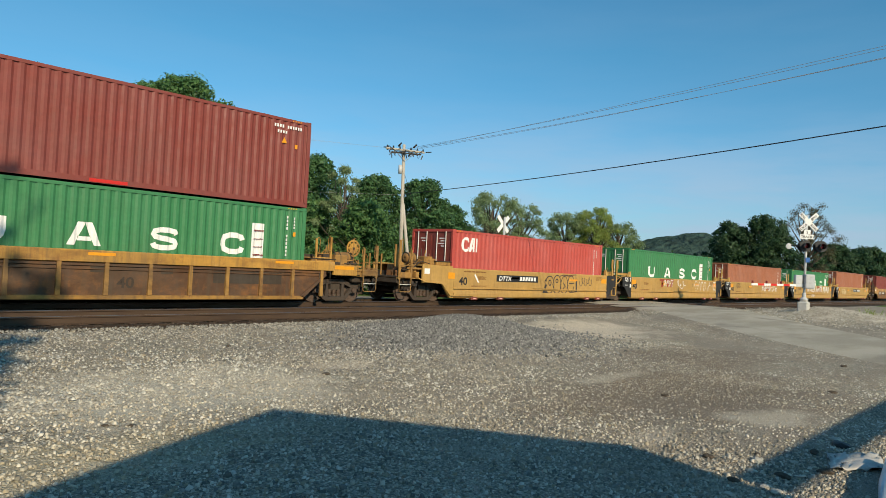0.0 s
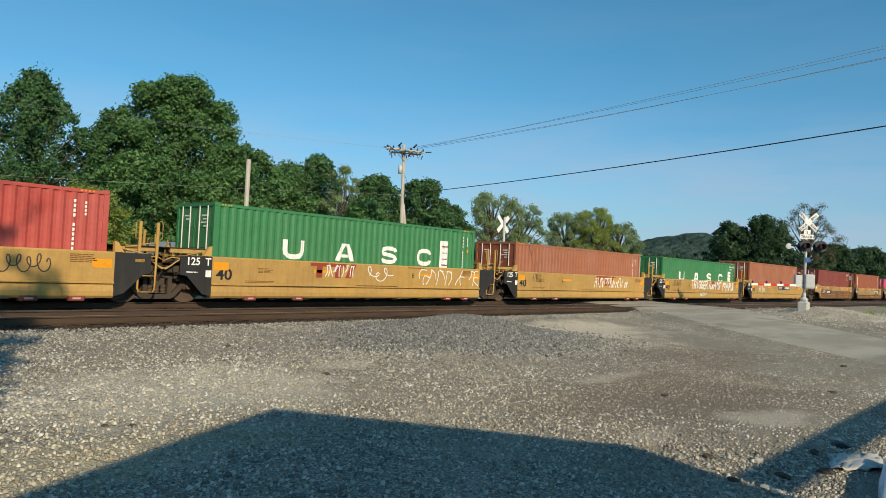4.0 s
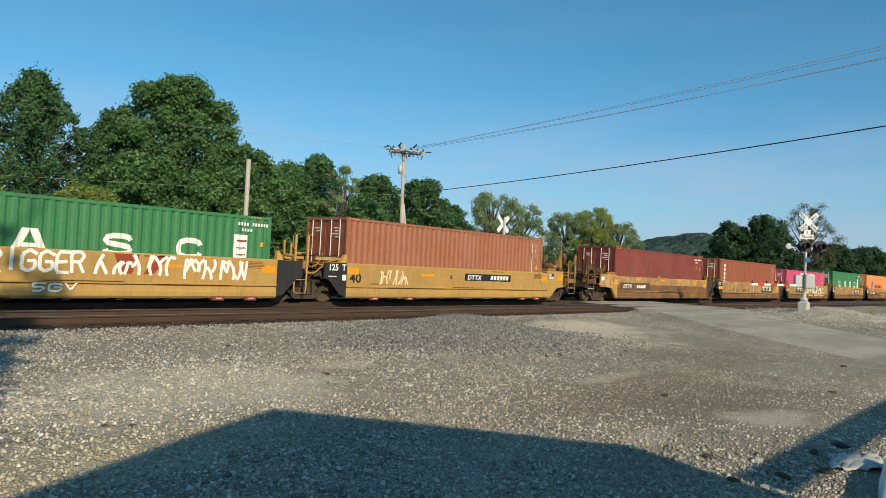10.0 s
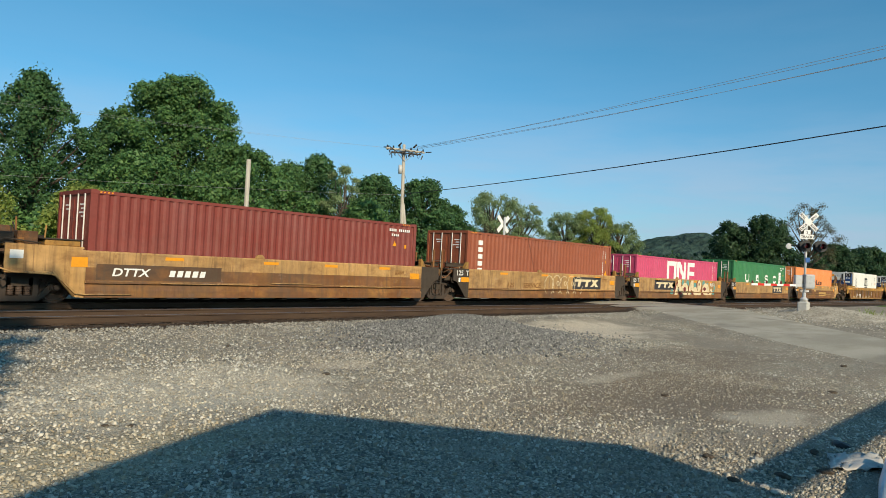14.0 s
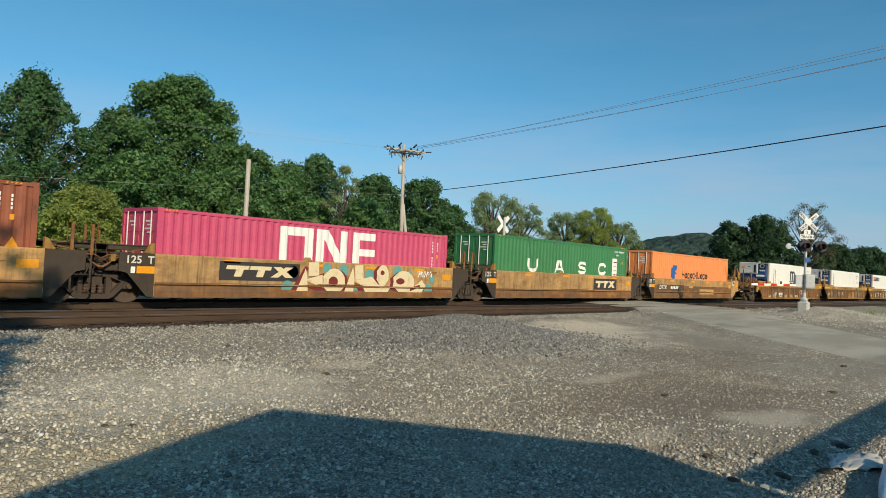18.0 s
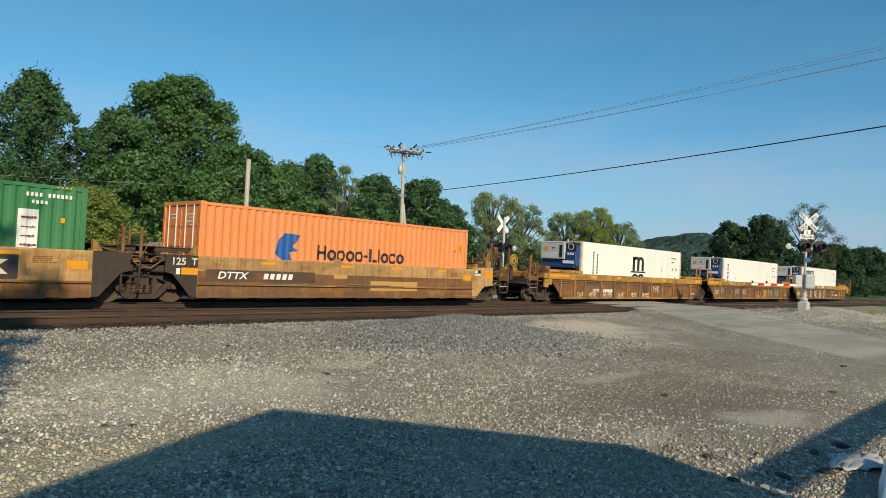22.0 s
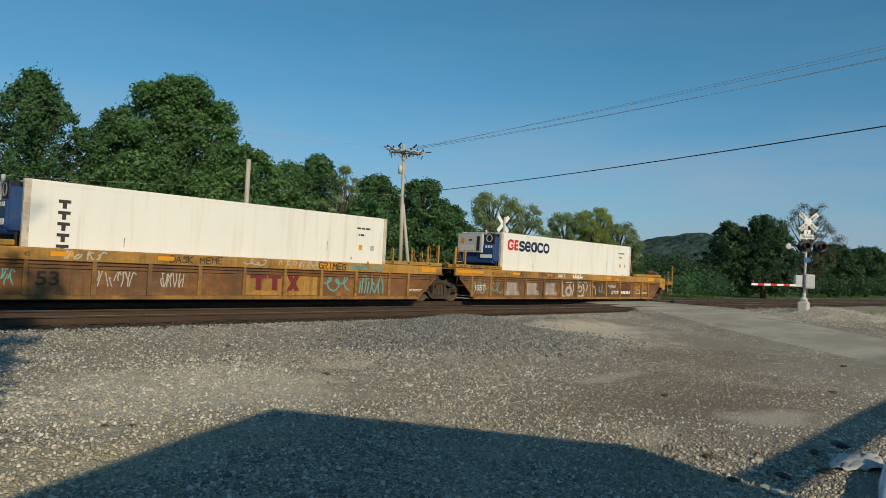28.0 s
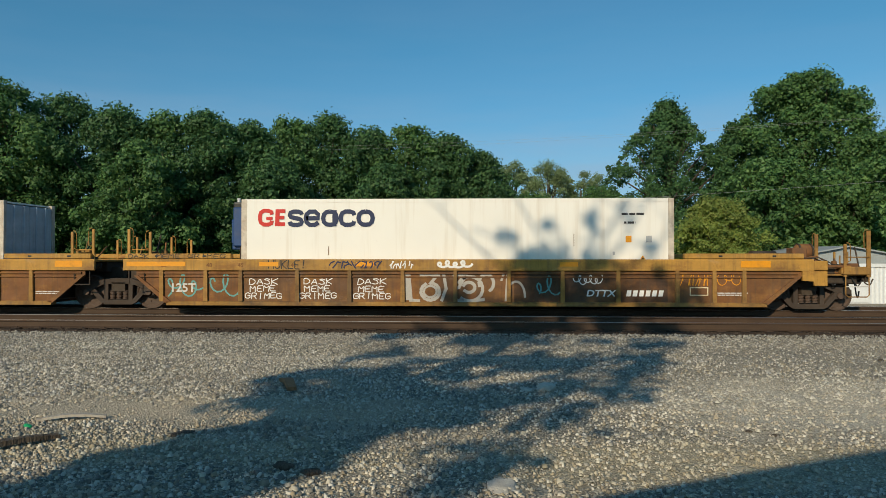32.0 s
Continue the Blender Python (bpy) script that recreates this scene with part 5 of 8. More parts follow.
        for k in range(4 if s < 0 else 2):
            rows.append((0.022, 0.0285, y0 + 0.40, y0 + (0.70, 0.62, 0.76, 0.58)[k], h - 0.42 - k * 0.11, h - 0.375 - k * 0.11))
        tagged(part("stencil_writing", boxes(*rows), MAT["white"], d), kind="stuff")
    return c


def reefer_box(name, s0, z0, mat, label, blue=False):
    """White refrigerated container, cooling unit in the end that faces -x."""
    h = 2.896
    c = on_train(base(name, pose(0, 0, 0), label, "refrigerated container", CBOX_GROUP), s0, z0)
    w = CW / 2
    for s in (-1, 1):
        y0, y1 = sorted((s * (w - 0.006), s * (w - 0.07)))
        part("side_wall", boxes((0.1, CL - 0.1, y0, y1, 0.15, h - 0.1)), mat, c)
        seams = [(x - 0.006, x + 0.006, min(s * (w - 0.005), s * (w - 0.009)), max(s * (w - 0.005), s * (w - 0.009)) + 0.0, 0.17, h - 0.12) for x in (1.6, 3.1, 4.6, 6.1, 7.6, 9.1, 10.6)]
        for q in seams:
            part("panel_seam", boxes(q), mat, c)
        y0, y1 = sorted((s * w, s * (w - 0.08)))
        part("top_rail", boxes((0.1, CL - 0.1, y0, y1, h - 0.10, h)), mat, c)
        part("bottom_rail", boxes((0.1, CL - 0.1, y0, y1, 0.02, 0.16)), mat, c)
        for x in (0.0, CL):
            d = 1 if x == 0 else -1
            a, b = sorted((x, x + d * 0.16))
            part("corner_post", boxes((a, b, min(s * w, s * (w - 0.12)), max(s * w, s * (w - 0.12)), 0.115, h - 0.115)), MAT["reefrust"], c, "rust-streaked corner post")
            for z in (0.0, h - 0.118):
                a2, b2 = sorted((x - d * 0.002, x + d * 0.178))
                yy = sorted((s * (w + 0.002), s * (w - 0.16)))
                part("corner_casting", rbox(a2, b2, *yy, z, z + 0.118, 0.012, 1), MAT["reefrust"], c)
    part("roof", boxes((0.1, CL - 0.1, -w + 0.08, w - 0.08, h - 0.06, h - 0.01)), mat, c)
    part("floor", boxes((0.1, CL - 0.1, -w + 0.08, w - 0.08, 0.10, 0.16)), MAT["grime"], c)
    for y0, y1 in ((-w + 0.12, -0.008), (0.008, w - 0.12)):
        part("door", rbox(CL - 0.08, CL - 0.03, y0, y1, 0.1, h - 0.1, 0.015, 1), MAT["greydoor"], c)
    for y in (-0.75, -0.3, 0.3, 0.75):
        part("lock_rod", tube((CL - 0.015, y, 0.1), (CL - 0.015, y, h - 0.1), 0.02, 0.02, 8), MAT["greydoor"], c)
    # cooling unit: recessed frame, fan rings, control box and compressor bay
    # back wall coloured black to paint in the recess's shade
    part("bulkhead", boxes((0.06, 0.12, -w + 0.12, w - 0.12, 0.115, h - 0.115)), MAT["blackmark"], c)
    m1, m2 = (MAT["navyunit"], MAT["silver"])
    part("unit_panel", rbox(-0.28, 0.06, -w + 0.10, w - 0.14, 1.55, h - 0.22, 0.03, 1), m1, c, "blue cooling unit panel")
    cb = part("control_box", rbox(-0.42, -0.26, -0.42, 1.06, 1.93, 2.78, 0.03, 2), m2, c, "pale grey control box")
    part("vent_slit", rbox(-0.432, -0.418, -0.30, -0.12, 2.02, 2.68, 0.01, 1), MAT["blackmark"], cb)
    part("display", rbox(-0.43, -0.42, 0.62, 0.86, 2.36, 2.58, 0.006, 1), MAT["orange"], cb)
    part("control_door", rbox(-0.428, -0.419, 0.05, 0.98, 2.02, 2.26, 0.004, 1), MAT["rod"], cb)
    part("latch", rbox(-0.44, -0.42, 0.18, 0.34, 2.48, 2.54, 0.005, 1), MAT["blackmark"], cb)
    part("top_trim", rbox(-0.43, -0.20, -0.40, 1.04, 2.78, 2.82, 0.01, 1), MAT["greybox"], cb)
    part("fan_housing", rbox(-0.30, -0.02, -1.06, -0.45, 2.36, 2.83, 0.05, 2), MAT["blackmark"], c, "black fan housing")
    part("fan_ring", lathe([(0.14, -0.01), (0.18, -0.01), (0.18, 0.02), (0.14, 0.02)], 20, "x"), MAT["silver"], c).location = (-0.30, -0.76, 2.60)
    part("side_panel", rbox(-0.34, -0.02, -1.07, -0.46, 1.62, 2.34, 0.03, 1), m1, c, "blue cooling unit panel")
    for k in range(3):
        part("unit_mark", rbox(-0.346, -0.338, -0.98 + k * 0.15, -0.88 + k * 0.15, 2.16, 2.28, 0.003, 1), MAT["white"], c)
    part("exhaust_pipe", tube((-0.30, -0.55, 2.75), (-0.30, -0.55, 2.98), 0.05, 0.05, 10), MAT["silver"], c)
    part("hanger", boxes((-0.40, -0.34, 0.95, 1.02, 1.0, 1.62), (-0.10, -0.04, -1.05, -0.98, 1.0, 1.62)), MAT["grime"], c)
    part("unit_label", rbox(-0.352, -0.338, -0.98, -0.30, 1.70, 1.86, 0.004, 1), MAT["white"], c)
    part("unit_cover", rbox(-0.34, 0.05, -w + 0.2, w - 0.2, 1.46, 1.64, 0.03, 1), MAT["navyunit"], c)
    part("compressor", tube((0.0, -0.2, 0.5), (0.0, -0.2, 1.1), 0.2, 0.2, 14), MAT["grime"], c)
    part("condenser", boxes((-0.01, 0.05, 0.2, 1.0, 0.3, 1.2)), MAT["grime"], c)
    return c


DRY = {k: paint(k + "_container_paint", col, d, ru, fa, 0.5) for k, col, d, ru, fa in (
    ("dark_red", rgb(126, 56, 47), 0.16, 0.12, 0.16), ("coral_red", rgb(178, 72, 62), 0.08, 0.06, 0.25), ("salmon_red", rgb(156, 96, 68), 0.16, 0.10, 0.25),
    ("green", rgb(56, 122, 76), 0.14, 0.08, 0.10), ("brown_red", rgb(146, 80, 54), 0.12, 0.10, 0.10), ("pink", rgb(196, 74, 110), 0.12, 0.04, 0.16), ("orange", rgb(230, 140, 80), 0.10, 0.08, 0.20))}
m = Mat("white_reefer_paint", (0.86, 0.835, 0.775, 1), 0.45)
m.value(m.noise(0.5, 0.3, 0.7, detail=3), 0.96, 1.02)
m.mix((0.55, 0.45, 0.33, 1), m.noise(1.2, 0.52, 0.76, (5, 5, 0.3), 6), 0.34)
m.mix((0.30, 0.17, 0.09, 1), m.noise(5.0, 0.66, 0.73, (1, 1, 0.5), 9, rough=0.7), 0.4)
MAT["reefwhite"] = m.done()
MAT["reefrust"] = paint("rusty_white_post_paint", (0.60, 0.53, 0.44, 1), 0.7, 0.9, 0.1, 0.6, (0.20, 0.10, 0.055, 1), under=(0.30, 0.19, 0.12, 1))
MAT["greydoor"] = paint("grey_blue_door_paint", (0.42, 0.46, 0.50, 1), 0.3, 0.2, 0.1, 0.55)
MAT["navyunit"] = flat_paint("navy_cooling_unit_paint", rgb(36, 68, 116), 0.5, 0.2)
WALL_Y = -CW / 2 - 0.004


def ring_shape(x0, x1, z0, z1, t, open_=""):
    """Bars of a frame; open_ names the sides left out (l, r, t, b)."""
    out = []
    xa, xb = x0 + (0 if "l" in open_ else t), x1 - (0 if "r" in open_ else t)
    if "l" not in open_:
        out.append(rect(x0, x0 + t, z0, z1))
    if "r" not in open_:
        out.append(rect(x1 - t, x1, z0, z1))
    if "b" not in open_:
        out.append(rect(xa, xb, z0, z0 + t))
    if "t" not in open_:
        out.append(rect(xa, xb, z1 - t, z1))
    return out


def carrier_blocks(c, xs, z0, h, plaque=None):
    """A carrier's mark as four white bent bands, and a white plaque with red-brown lines."""
    t = 0.165
    a, b, d, e = xs
    w = 0.88
    wall_glyph(band("u", a, z0, w, h, t), MAT["white"], c)
    wall_glyph([rect(b, b + 0.19, z0, z0 + h, 0.26), rect(b + 0.68, b + 0.87, z0, z0 + h, -0.26), rect(b + 0.26, b + 0.61, z0 + h * 0.20, z0 + h * 0.38)], MAT["white"], c)
    wall_glyph(band("s", d, z0, w * 0.92, h, t * 0.92), MAT["white"], c)
    wall_glyph(band("c", e, z0, w * 0.92, h, t), MAT["white"], c)
    if plaque:
        x, z, zt = plaque
        wall_mark([rect(x, x + 0.46, z, zt)], MAT["white"], c, "plaque")
        lines = []
        rnd = random.Random(5)
        for k in range(4):
            zz = z + 0.10 + k * (zt - z - 0.1) / 4
            x_ = x + 0.07
            while x_ < x + 0.36:
                q = rnd.uniform(0.03, 0.09)
                lines.append(rect(x_, x_ + q, zz, zz + rnd.uniform(0.02, 0.05)))
                x_ += q + 0.008
        print_lines(lines, WALL_Y - 0.004, MAT["maroon"], c, "plaque_lines")


def side_codes(c, h, x=CL - 0.75, vertical=True, seed=1, warn=True):
    """Serial writing near the container's end as plain white bars."""
    sh = []
    if vertical:
        for k in range(11):
            z = h - 0.40 - k * 0.125
            if k != 4:
                sh.append(rect(x, x + 0.055, z, z + 0.085))
        for k in range(4):
            sh.append(rect(x + 0.28, x + 0.325, h - 0.42 - k * 0.10, h - 0.35 - k * 0.10))
    else:
        for k in range(11):
            if k not in (4,):
                sh.append(rect(x - 0.55 + k * 0.10, x - 0.49 + k * 0.10, h - 0.35, h - 0.25))
        for k in range(4):
            sh.append(rect(x - 0.42 + k * 0.10, x - 0.36 + k * 0.10, h - 0.53, h - 0.44))
    print_lines(sh, WALL_Y, MAT["white"], c, "serial_mark")
    if warn:
        plate([rect(x + 0.27, x + 0.37, h - 0.98, h - 0.84)], WALL_Y, MAT["orange"], c, "warning_label")


# unit, start of its container in train metres
U = (1.58, 21.21, 36.48, 51.66, 66.88, 82.20, 101.50, 116.81, 132.06, 147.40, 162.78, 184.10, 203.52, 222.71)
HC, STD = 2.896, 2.591
ZHC, ZST = 0.185, 0.195

# car ahead: double-stacked, ribbed side
c0 = ribbed_well("well_car", U[0], (MAT["darkpanel"], MAT["chord"]), "rust-brown well car with yellow top chord, double-stacked", "joint", "joint", (-1.3, 13.3), [-0.2 + 1.18 * k for k in range(12)], None)
def loads():
    rp, ch = MAT["rustpanel"], MAT["chord"]
    # ---- unit 0: green below, dark red above
    a = dry_box("container", U[0], 0.30, HC, DRY["green"], "green steel container under a dark red one, white marks")
    carrier_blocks(a, (2.5, 4.75, 6.95, 9.1), 1.25, 0.62, (10.15, 1.12, 2.25))
    side_codes(a, HC, 11.42, True, 2)
    b = dry_box("container", U[0], 0.30 + HC + 0.02, HC, DRY["dark_red"], "dark red steel container stacked on a green one")
    side_codes(b, HC, 11.3, False, 3)
    plate([[(11.05, 2.05), (11.25, 2.05), (11.15, 2.24)]], WALL_Y, MAT["orange"], b, "warning_label")
    plate([rect(5.2, 6.2, 0.04, 0.13)], WALL_Y - 0.003, MAT["redmark"], b, "red_label")
    lettering("40", 0.42, 6.0, 0.45, -1.432, MAT["grime"], c0, 1.1)
    plate([rect(x, x + 0.7, 1.30, 1.38) for x in (5.2, 10.9)], -1.502, MAT["orange"], c0, "reflector")
    plate([rect(x, x + 0.34, 0.86, 1.02) for x in (5.3, 7.2)] + [rect(8.8, 11.2, 0.62, 1.0)], -1.432, MAT["grime"], c0, "painted_patch")
    part("end_body", boxes((13.3, 14.35, -1.45, -1.36, 0.98, 1.32), (13.3, 14.35, 1.36, 1.45, 0.98, 1.32)), ch, c0)
    part("end_deck", rbox(13.3, 14.6, -1.4, 1.4, 1.26, 1.34, 0.015, 1), ch, c0)
    plate([rect(13.35, 14.2, 1.18, 1.30)], -1.453, MAT["orange"], c0, "reflector")
    clutter(c0, 12.6, 14.4, 1.35, MAT["worn"], 5)
    hand_brake(c0, 14.86, 1.97, MAT["chord"])
    end_walk(c0, 14.3, 15.35, MAT["worn"], 1.0, 1.75)
    end_gear(c0, 14.3, 15.3, 1.0, 3)
    end_gear(c0, 13.3, 14.4, 1.34, 4)
    coupler(c0, 14.6, 15.75, MAT["grime"])
    part("centre_beam", boxes((13.2, 14.9, -0.4, 0.4, 0.84, 1.2)), MAT["grime"], c0)
    add_truck(TRUCK_SMALL, c0, 13.75)

    # ---- units 1 to 5: clean yellow set
    yl = MAT["yellow"]
    lab = "ochre-yellow well car with smooth sides"
    c1 = smooth_well("well_car", U[1], yl, lab + " and an end platform", "end", "joint")
    c2 = smooth_well("well_car", U[2], yl, lab + ", black ends and graffiti", "joint", "joint")
    c3 = smooth_well("well_car", U[3], yl, lab + ", black ends and graffiti", "joint", "joint")
    c4 = smooth_well("well_car", U[4], yl, lab + " and large white graffiti", "joint", "joint")
    c5 = smooth_well("well_car", U[5], yl, lab + " and an end platform behind", "joint", "end")
    for c, let, lx in ((c1, "A", 6.45), (c2, "E", 8.25), (c3, "D", 3.56), (c4, "C", 3.42), (c5, "B", 5.3)):
        lettering("40", 0.46, 0.20 if c is c1 else 0.02, 0.74, YS - 0.001, MAT["blackmark"], c, 1.15)
        lettering(let, 0.22, lx, 0.98, YS - 0.001, MAT["blackmark"], c, 1.1)
        bars(c, 11.2, 1.30, 5, 0.75, 0.025, YS, MAT["brownmark"], 1.9, 3)
        bars(c, 1.45, 1.1, 4, 0.55, 0.022, YS, MAT["brownmark"], 1.9, 4)
        bars(c, 1.0, 0.70, 2, 1.2, 0.02, YS, MAT["brownmark"], 1.9, 5)
        bars(c, 8.0, 1.33, 1, 1.0, 0.035, YS, MAT["brownmark"], 1.9, 6)
        plate([rect(x, x + 0.75, 1.04, 1.14) for x in (3.6, 8.6)] + [rect(11.75, 12.25, 0.98, 1.22)], YS, MAT["orange"], c, "reflector")
    for c in (c2, c3, c4, c5):
        lettering("125", 0.31, -0.94, 1.15, -1.491, MAT["white"], c, 0.95)
        lettering("T", 0.31, -0.34, 1.15, -1.491, MAT["white"], c, 0.95)
        plate([rect(-0.32, -0.14, 0.80, 1.0)], -1.491, MAT["white"], c, "data_label")
        bars(c, -0.92, 0.92, 1, 0.45, 0.03, -1.49, MAT["white"], 1.9, 8)
        plate([rect(-0.08, 0.42, 1.02, 1.26)], YS - 0.0005, MAT["orange"], c, "reflector")
    # reporting marks become a black board with white bars
    for c, x, w in ((c1, 2.70, 3.17), (c5, 6.22, 3.15)):
        plate([rect(x, x + w, 0.92, 1.22)], YS, MAT["blackmark"], c, "mark_board")
        lettering("DTTX", 0.27, x + 0.16, 0.97, YS - 0.005, MAT["white"], c, 1.25, slant=0.2)
        plate([rect(x + 1.70 + k * 0.22, x + 1.86 + k * 0.22, 0.985, 1.16, 0.04) for k in range(6)], YS - 0.004, MAT["white"], c, "mark_bar")
    bars(c1, 0.5, 1.28, 1, 1.7, 0.05, YS, MAT["brownmark"], 1.9, 9)
    plate([[(1.42, 0.85), (1.52, 0.85), (1.26, 1.2), (1.16, 1.18)]], YS, MAT["white"], c1, "paint_smear")
    def ring_line(cx, cz, rx, rz, k, a0=0.0, a1=6.283):
        return [(cx + rx * math.cos(a0 + (a1 - a0) * q / 16) * (1 + 0.10 * math.sin(3 * q + k)), cz + rz * math.sin(a0 + (a1 - a0) * q / 16)) for q in range(17)]
    sprayed(c1, [ring_line(6.85, 0.84, 0.40, 0.42, 0), ring_line(6.88, 0.94, 0.10, 0.13, 1), ring_line(7.50, 0.86, 0.34, 0.46, 2), ring_line(7.48, 1.04, 0.10, 0.08, 3), ring_line(8.15, 0.84, 0.32, 0.44, 4), [(7.75, 1.28), (8.0, 1.34), (8.5, 1.30)], [(8.05, 0.95), (8.25, 0.78), (8.05, 0.66)], ring_line(8.75, 0.90, 0.30, 0.42, 5, 0.6, 6.0), [(8.55, 1.34), (9.2, 1.38), (9.25, 0.52), (8.9, 0.48)], [(8.6, 0.92), (9.05, 0.95)]], YS, MAT["charcoal"], 0.05)
    plate([[(6.28, 0.40), (6.52, 0.38), (6.62, 0.86), (6.46, 0.80)], [(9.22, 0.50), (9.36, 0.52), (9.32, 1.10), (9.24, 1.05)], [(6.42, 0.48), (6.9, 0.36), (6.75, 0.48)]], YS - 0.0003, MAT["charcoal"], c1, "graffiti_shade")
    scrawl(c1, 9.6, 10.9, 0.80, 1.32, YS, MAT["charcoal"], 12, 5, 0.03, round_=True)
    plate([rect(3.45, 4.2, 1.26, 1.38), rect(3.7, 3.95, 0.88, 1.26), rect(4.25, 5.0, 1.26, 1.38), rect(4.5, 4.75, 0.88, 1.26), [(4.95, 0.88), (5.2, 0.88), (5.45, 1.38), (5.2, 1.38)]], YS, MAT["fadedred"], c2, "owner_mark")
    scrawl(c2, 4.05, 5.5, 0.92, 1.34, YS - 0.004, MAT["white"], 24, 4, 0.032)
    scrawl(c2, 5.87, 7.24, 0.76, 1.36, YS - 0.004, MAT["white"], 22, 3, 0.032, round_=True)
    scrawl(c2, 8.61, 12.3, 0.70, 1.34, YS - 0.004, MAT["white"], 27, 5, 0.036)
    plate([rect(6.86, 7.5, 1.26, 1.38), rect(7.05, 7.3, 0.86, 1.26), rect(7.56, 8.2, 1.26, 1.38), rect(7.75, 8.0, 0.86, 1.26), [(8.1, 0.86), (8.36, 0.86), (8.78, 1.38), (8.5, 1.38)]], YS, MAT["fadedred"], c3, "owner_mark")
    scrawl(c3, 6.61, 10.33, 0.76, 1.32, YS - 0.004, MAT["white"], 31, 8, 0.05)
    scrawl(c3, 1.0, 1.8, 0.95, 1.36, YS - 0.002, MAT["charcoal"], 32, 4, 0.02)
    scrawl(c4, 0.95, 2.2, 0.95, 1.36, YS - 0.002, MAT["charcoal"], 41, 6, 0.018)
    sprayed_word(c4, "TRIGGER", 3.83, 6.5, 0.86, 1.38, YS - 0.004, MAT["white"], 0.085, 42)
    scrawl(c4, 6.78, 8.95, 0.80, 1.38, YS - 0.004, MAT["white"], 43, 5, 0.09)
    scrawl(c4, 9.17, 11.4, 0.72, 1.34, YS - 0.004, MAT["white"], 44, 6, 0.09)
    sprayed_word(c4, "5GV", 5.25, 6.33, 0.36, 0.56, YS - 0.03, MAT["white"], 0.05, 45)
    plate([[(7.2, 1.38), (7.9, 1.38), (7.7, 0.84), (7.4, 0.84)], [(8.0, 0.84), (8.3, 0.84), (8.75, 1.38), (8.45, 1.38)]], YS, MAT["fadedred"], c4, "owner_mark")
    scrawl(c5, 1.4, 2.9, 0.68, 1.24, YS - 0.002, MAT["cream"], 51, 4, 0.07)
    d1 = dry_box("container", U[1], 0.165, HC, DRY["coral_red"], "faded coral-red steel container in a yellow well car", DRY["dark_red"])
    wall_glyph(band("c", 0.62, 1.99, 0.46, 0.60, 0.125), MAT["white"], d1)
    wall_glyph([rect(1.09, 1.21, 1.99, 2.59, 0.13), rect(1.342, 1.45, 1.99, 2.59), rect(1.235, 1.342, 2.10, 2.21)], MAT["white"], d1)
    wall_glyph([rect(1.51, 1.64, 1.99, 2.59)], MAT["white"], d1)
    side_codes(d1, HC, 11.3, True, 4, False)
    d2 = dry_box("container", U[2], 0.185, HC, DRY["green"], "green steel container with white block marks")
    carrier_blocks(d2, (2.5, 4.7, 6.85, 8.75), 1.30, 0.62, (10.08, 1.22, 2.33))
    side_codes(d2, HC, 11.42, True, 5)
    d3 = dry_box("container", U[3], ZST, STD, DRY["salmon_red"], "sun-faded salmon-red steel container in a yellow well car", DRY["brown_red"])
    side_codes(d3, STD, 11.3, True, 6, False)
    d4 = dry_box("container", U[4], ZST, STD, DRY["green"], "green steel container with white blocks half sunk in its well")
    carrier_blocks(d4, (2.5, 4.8, 7.0, 9.05), 1.12, 0.60, (10.9, 1.0, 1.95))
    side_codes(d4, STD, 11.55, False, 7)
    d5 = dry_box("container", U[5], ZHC, HC, DRY["salmon_red"], "sun-faded salmon steel container with a repaired panel", DRY["brown_red"])
    side_codes(d5, HC, 11.3, True, 8)
    plate([[(11.55, 1.35), (11.85, 1.35), (11.7, 1.62)]], WALL_Y, MAT["orange"], d5, "warning_label")

    # ---- units 6 to 10: dirty tan set
    tn = MAT["tan"]
    lab = "dirty tan well car with smooth sides"
    e1 = smooth_well("well_car", U[6], tn, lab + " and an end platform", "end", "joint", old=True)
    e2 = smooth_well("well_car", U[7], tn, lab + ", graffiti and dark board", "joint", "joint", old=True)
    e3 = smooth_well("well_car", U[8], tn, lab + " and cream graffiti", "joint", "joint", old=True)
    e4 = smooth_well("well_car", U[9], tn, lab + " and a dark board", "joint", "joint", old=True)
    e5 = smooth_well("well_car", U[10], tn, lab + ", rusty, with end platform", "joint", "end", old=True)
    for c in (e1, e2, e3, e4, e5):
        old_orange(c, (2.0, 5.2, 7.6, 10.1))
        plate([rect(11.7, 12.2, 0.92, 1.14)], YS, MAT["orange"], c, "reflector")
        bars(c, 10.9, 1.2, 4, 0.6, 0.025, YS, MAT["brownmark"], 1.9, 13)
        part("guide_bracket", prism([(4.9, 1.42), (5.0, 1.54), (5.15, 1.54), (5.25, 1.42)], -1.49, -1.40, "y"), tn, c)
    for c in (e2, e3, e4, e5):
        lettering("125", 0.29, -0.94, 1.14, -1.491, MAT["rod"], c, 1.05)
        lettering("T", 0.29, -0.32, 1.14, -1.491, MAT["rod"], c, 1.0)
        plate([rect(-0.62, -0.10, 0.86, 1.06)], -1.491, MAT["orange"], c, "reflector")
        plate([rect(-0.78, -0.66, 0.86, 1.04)], -1.491, MAT["white"], c, "data_label")

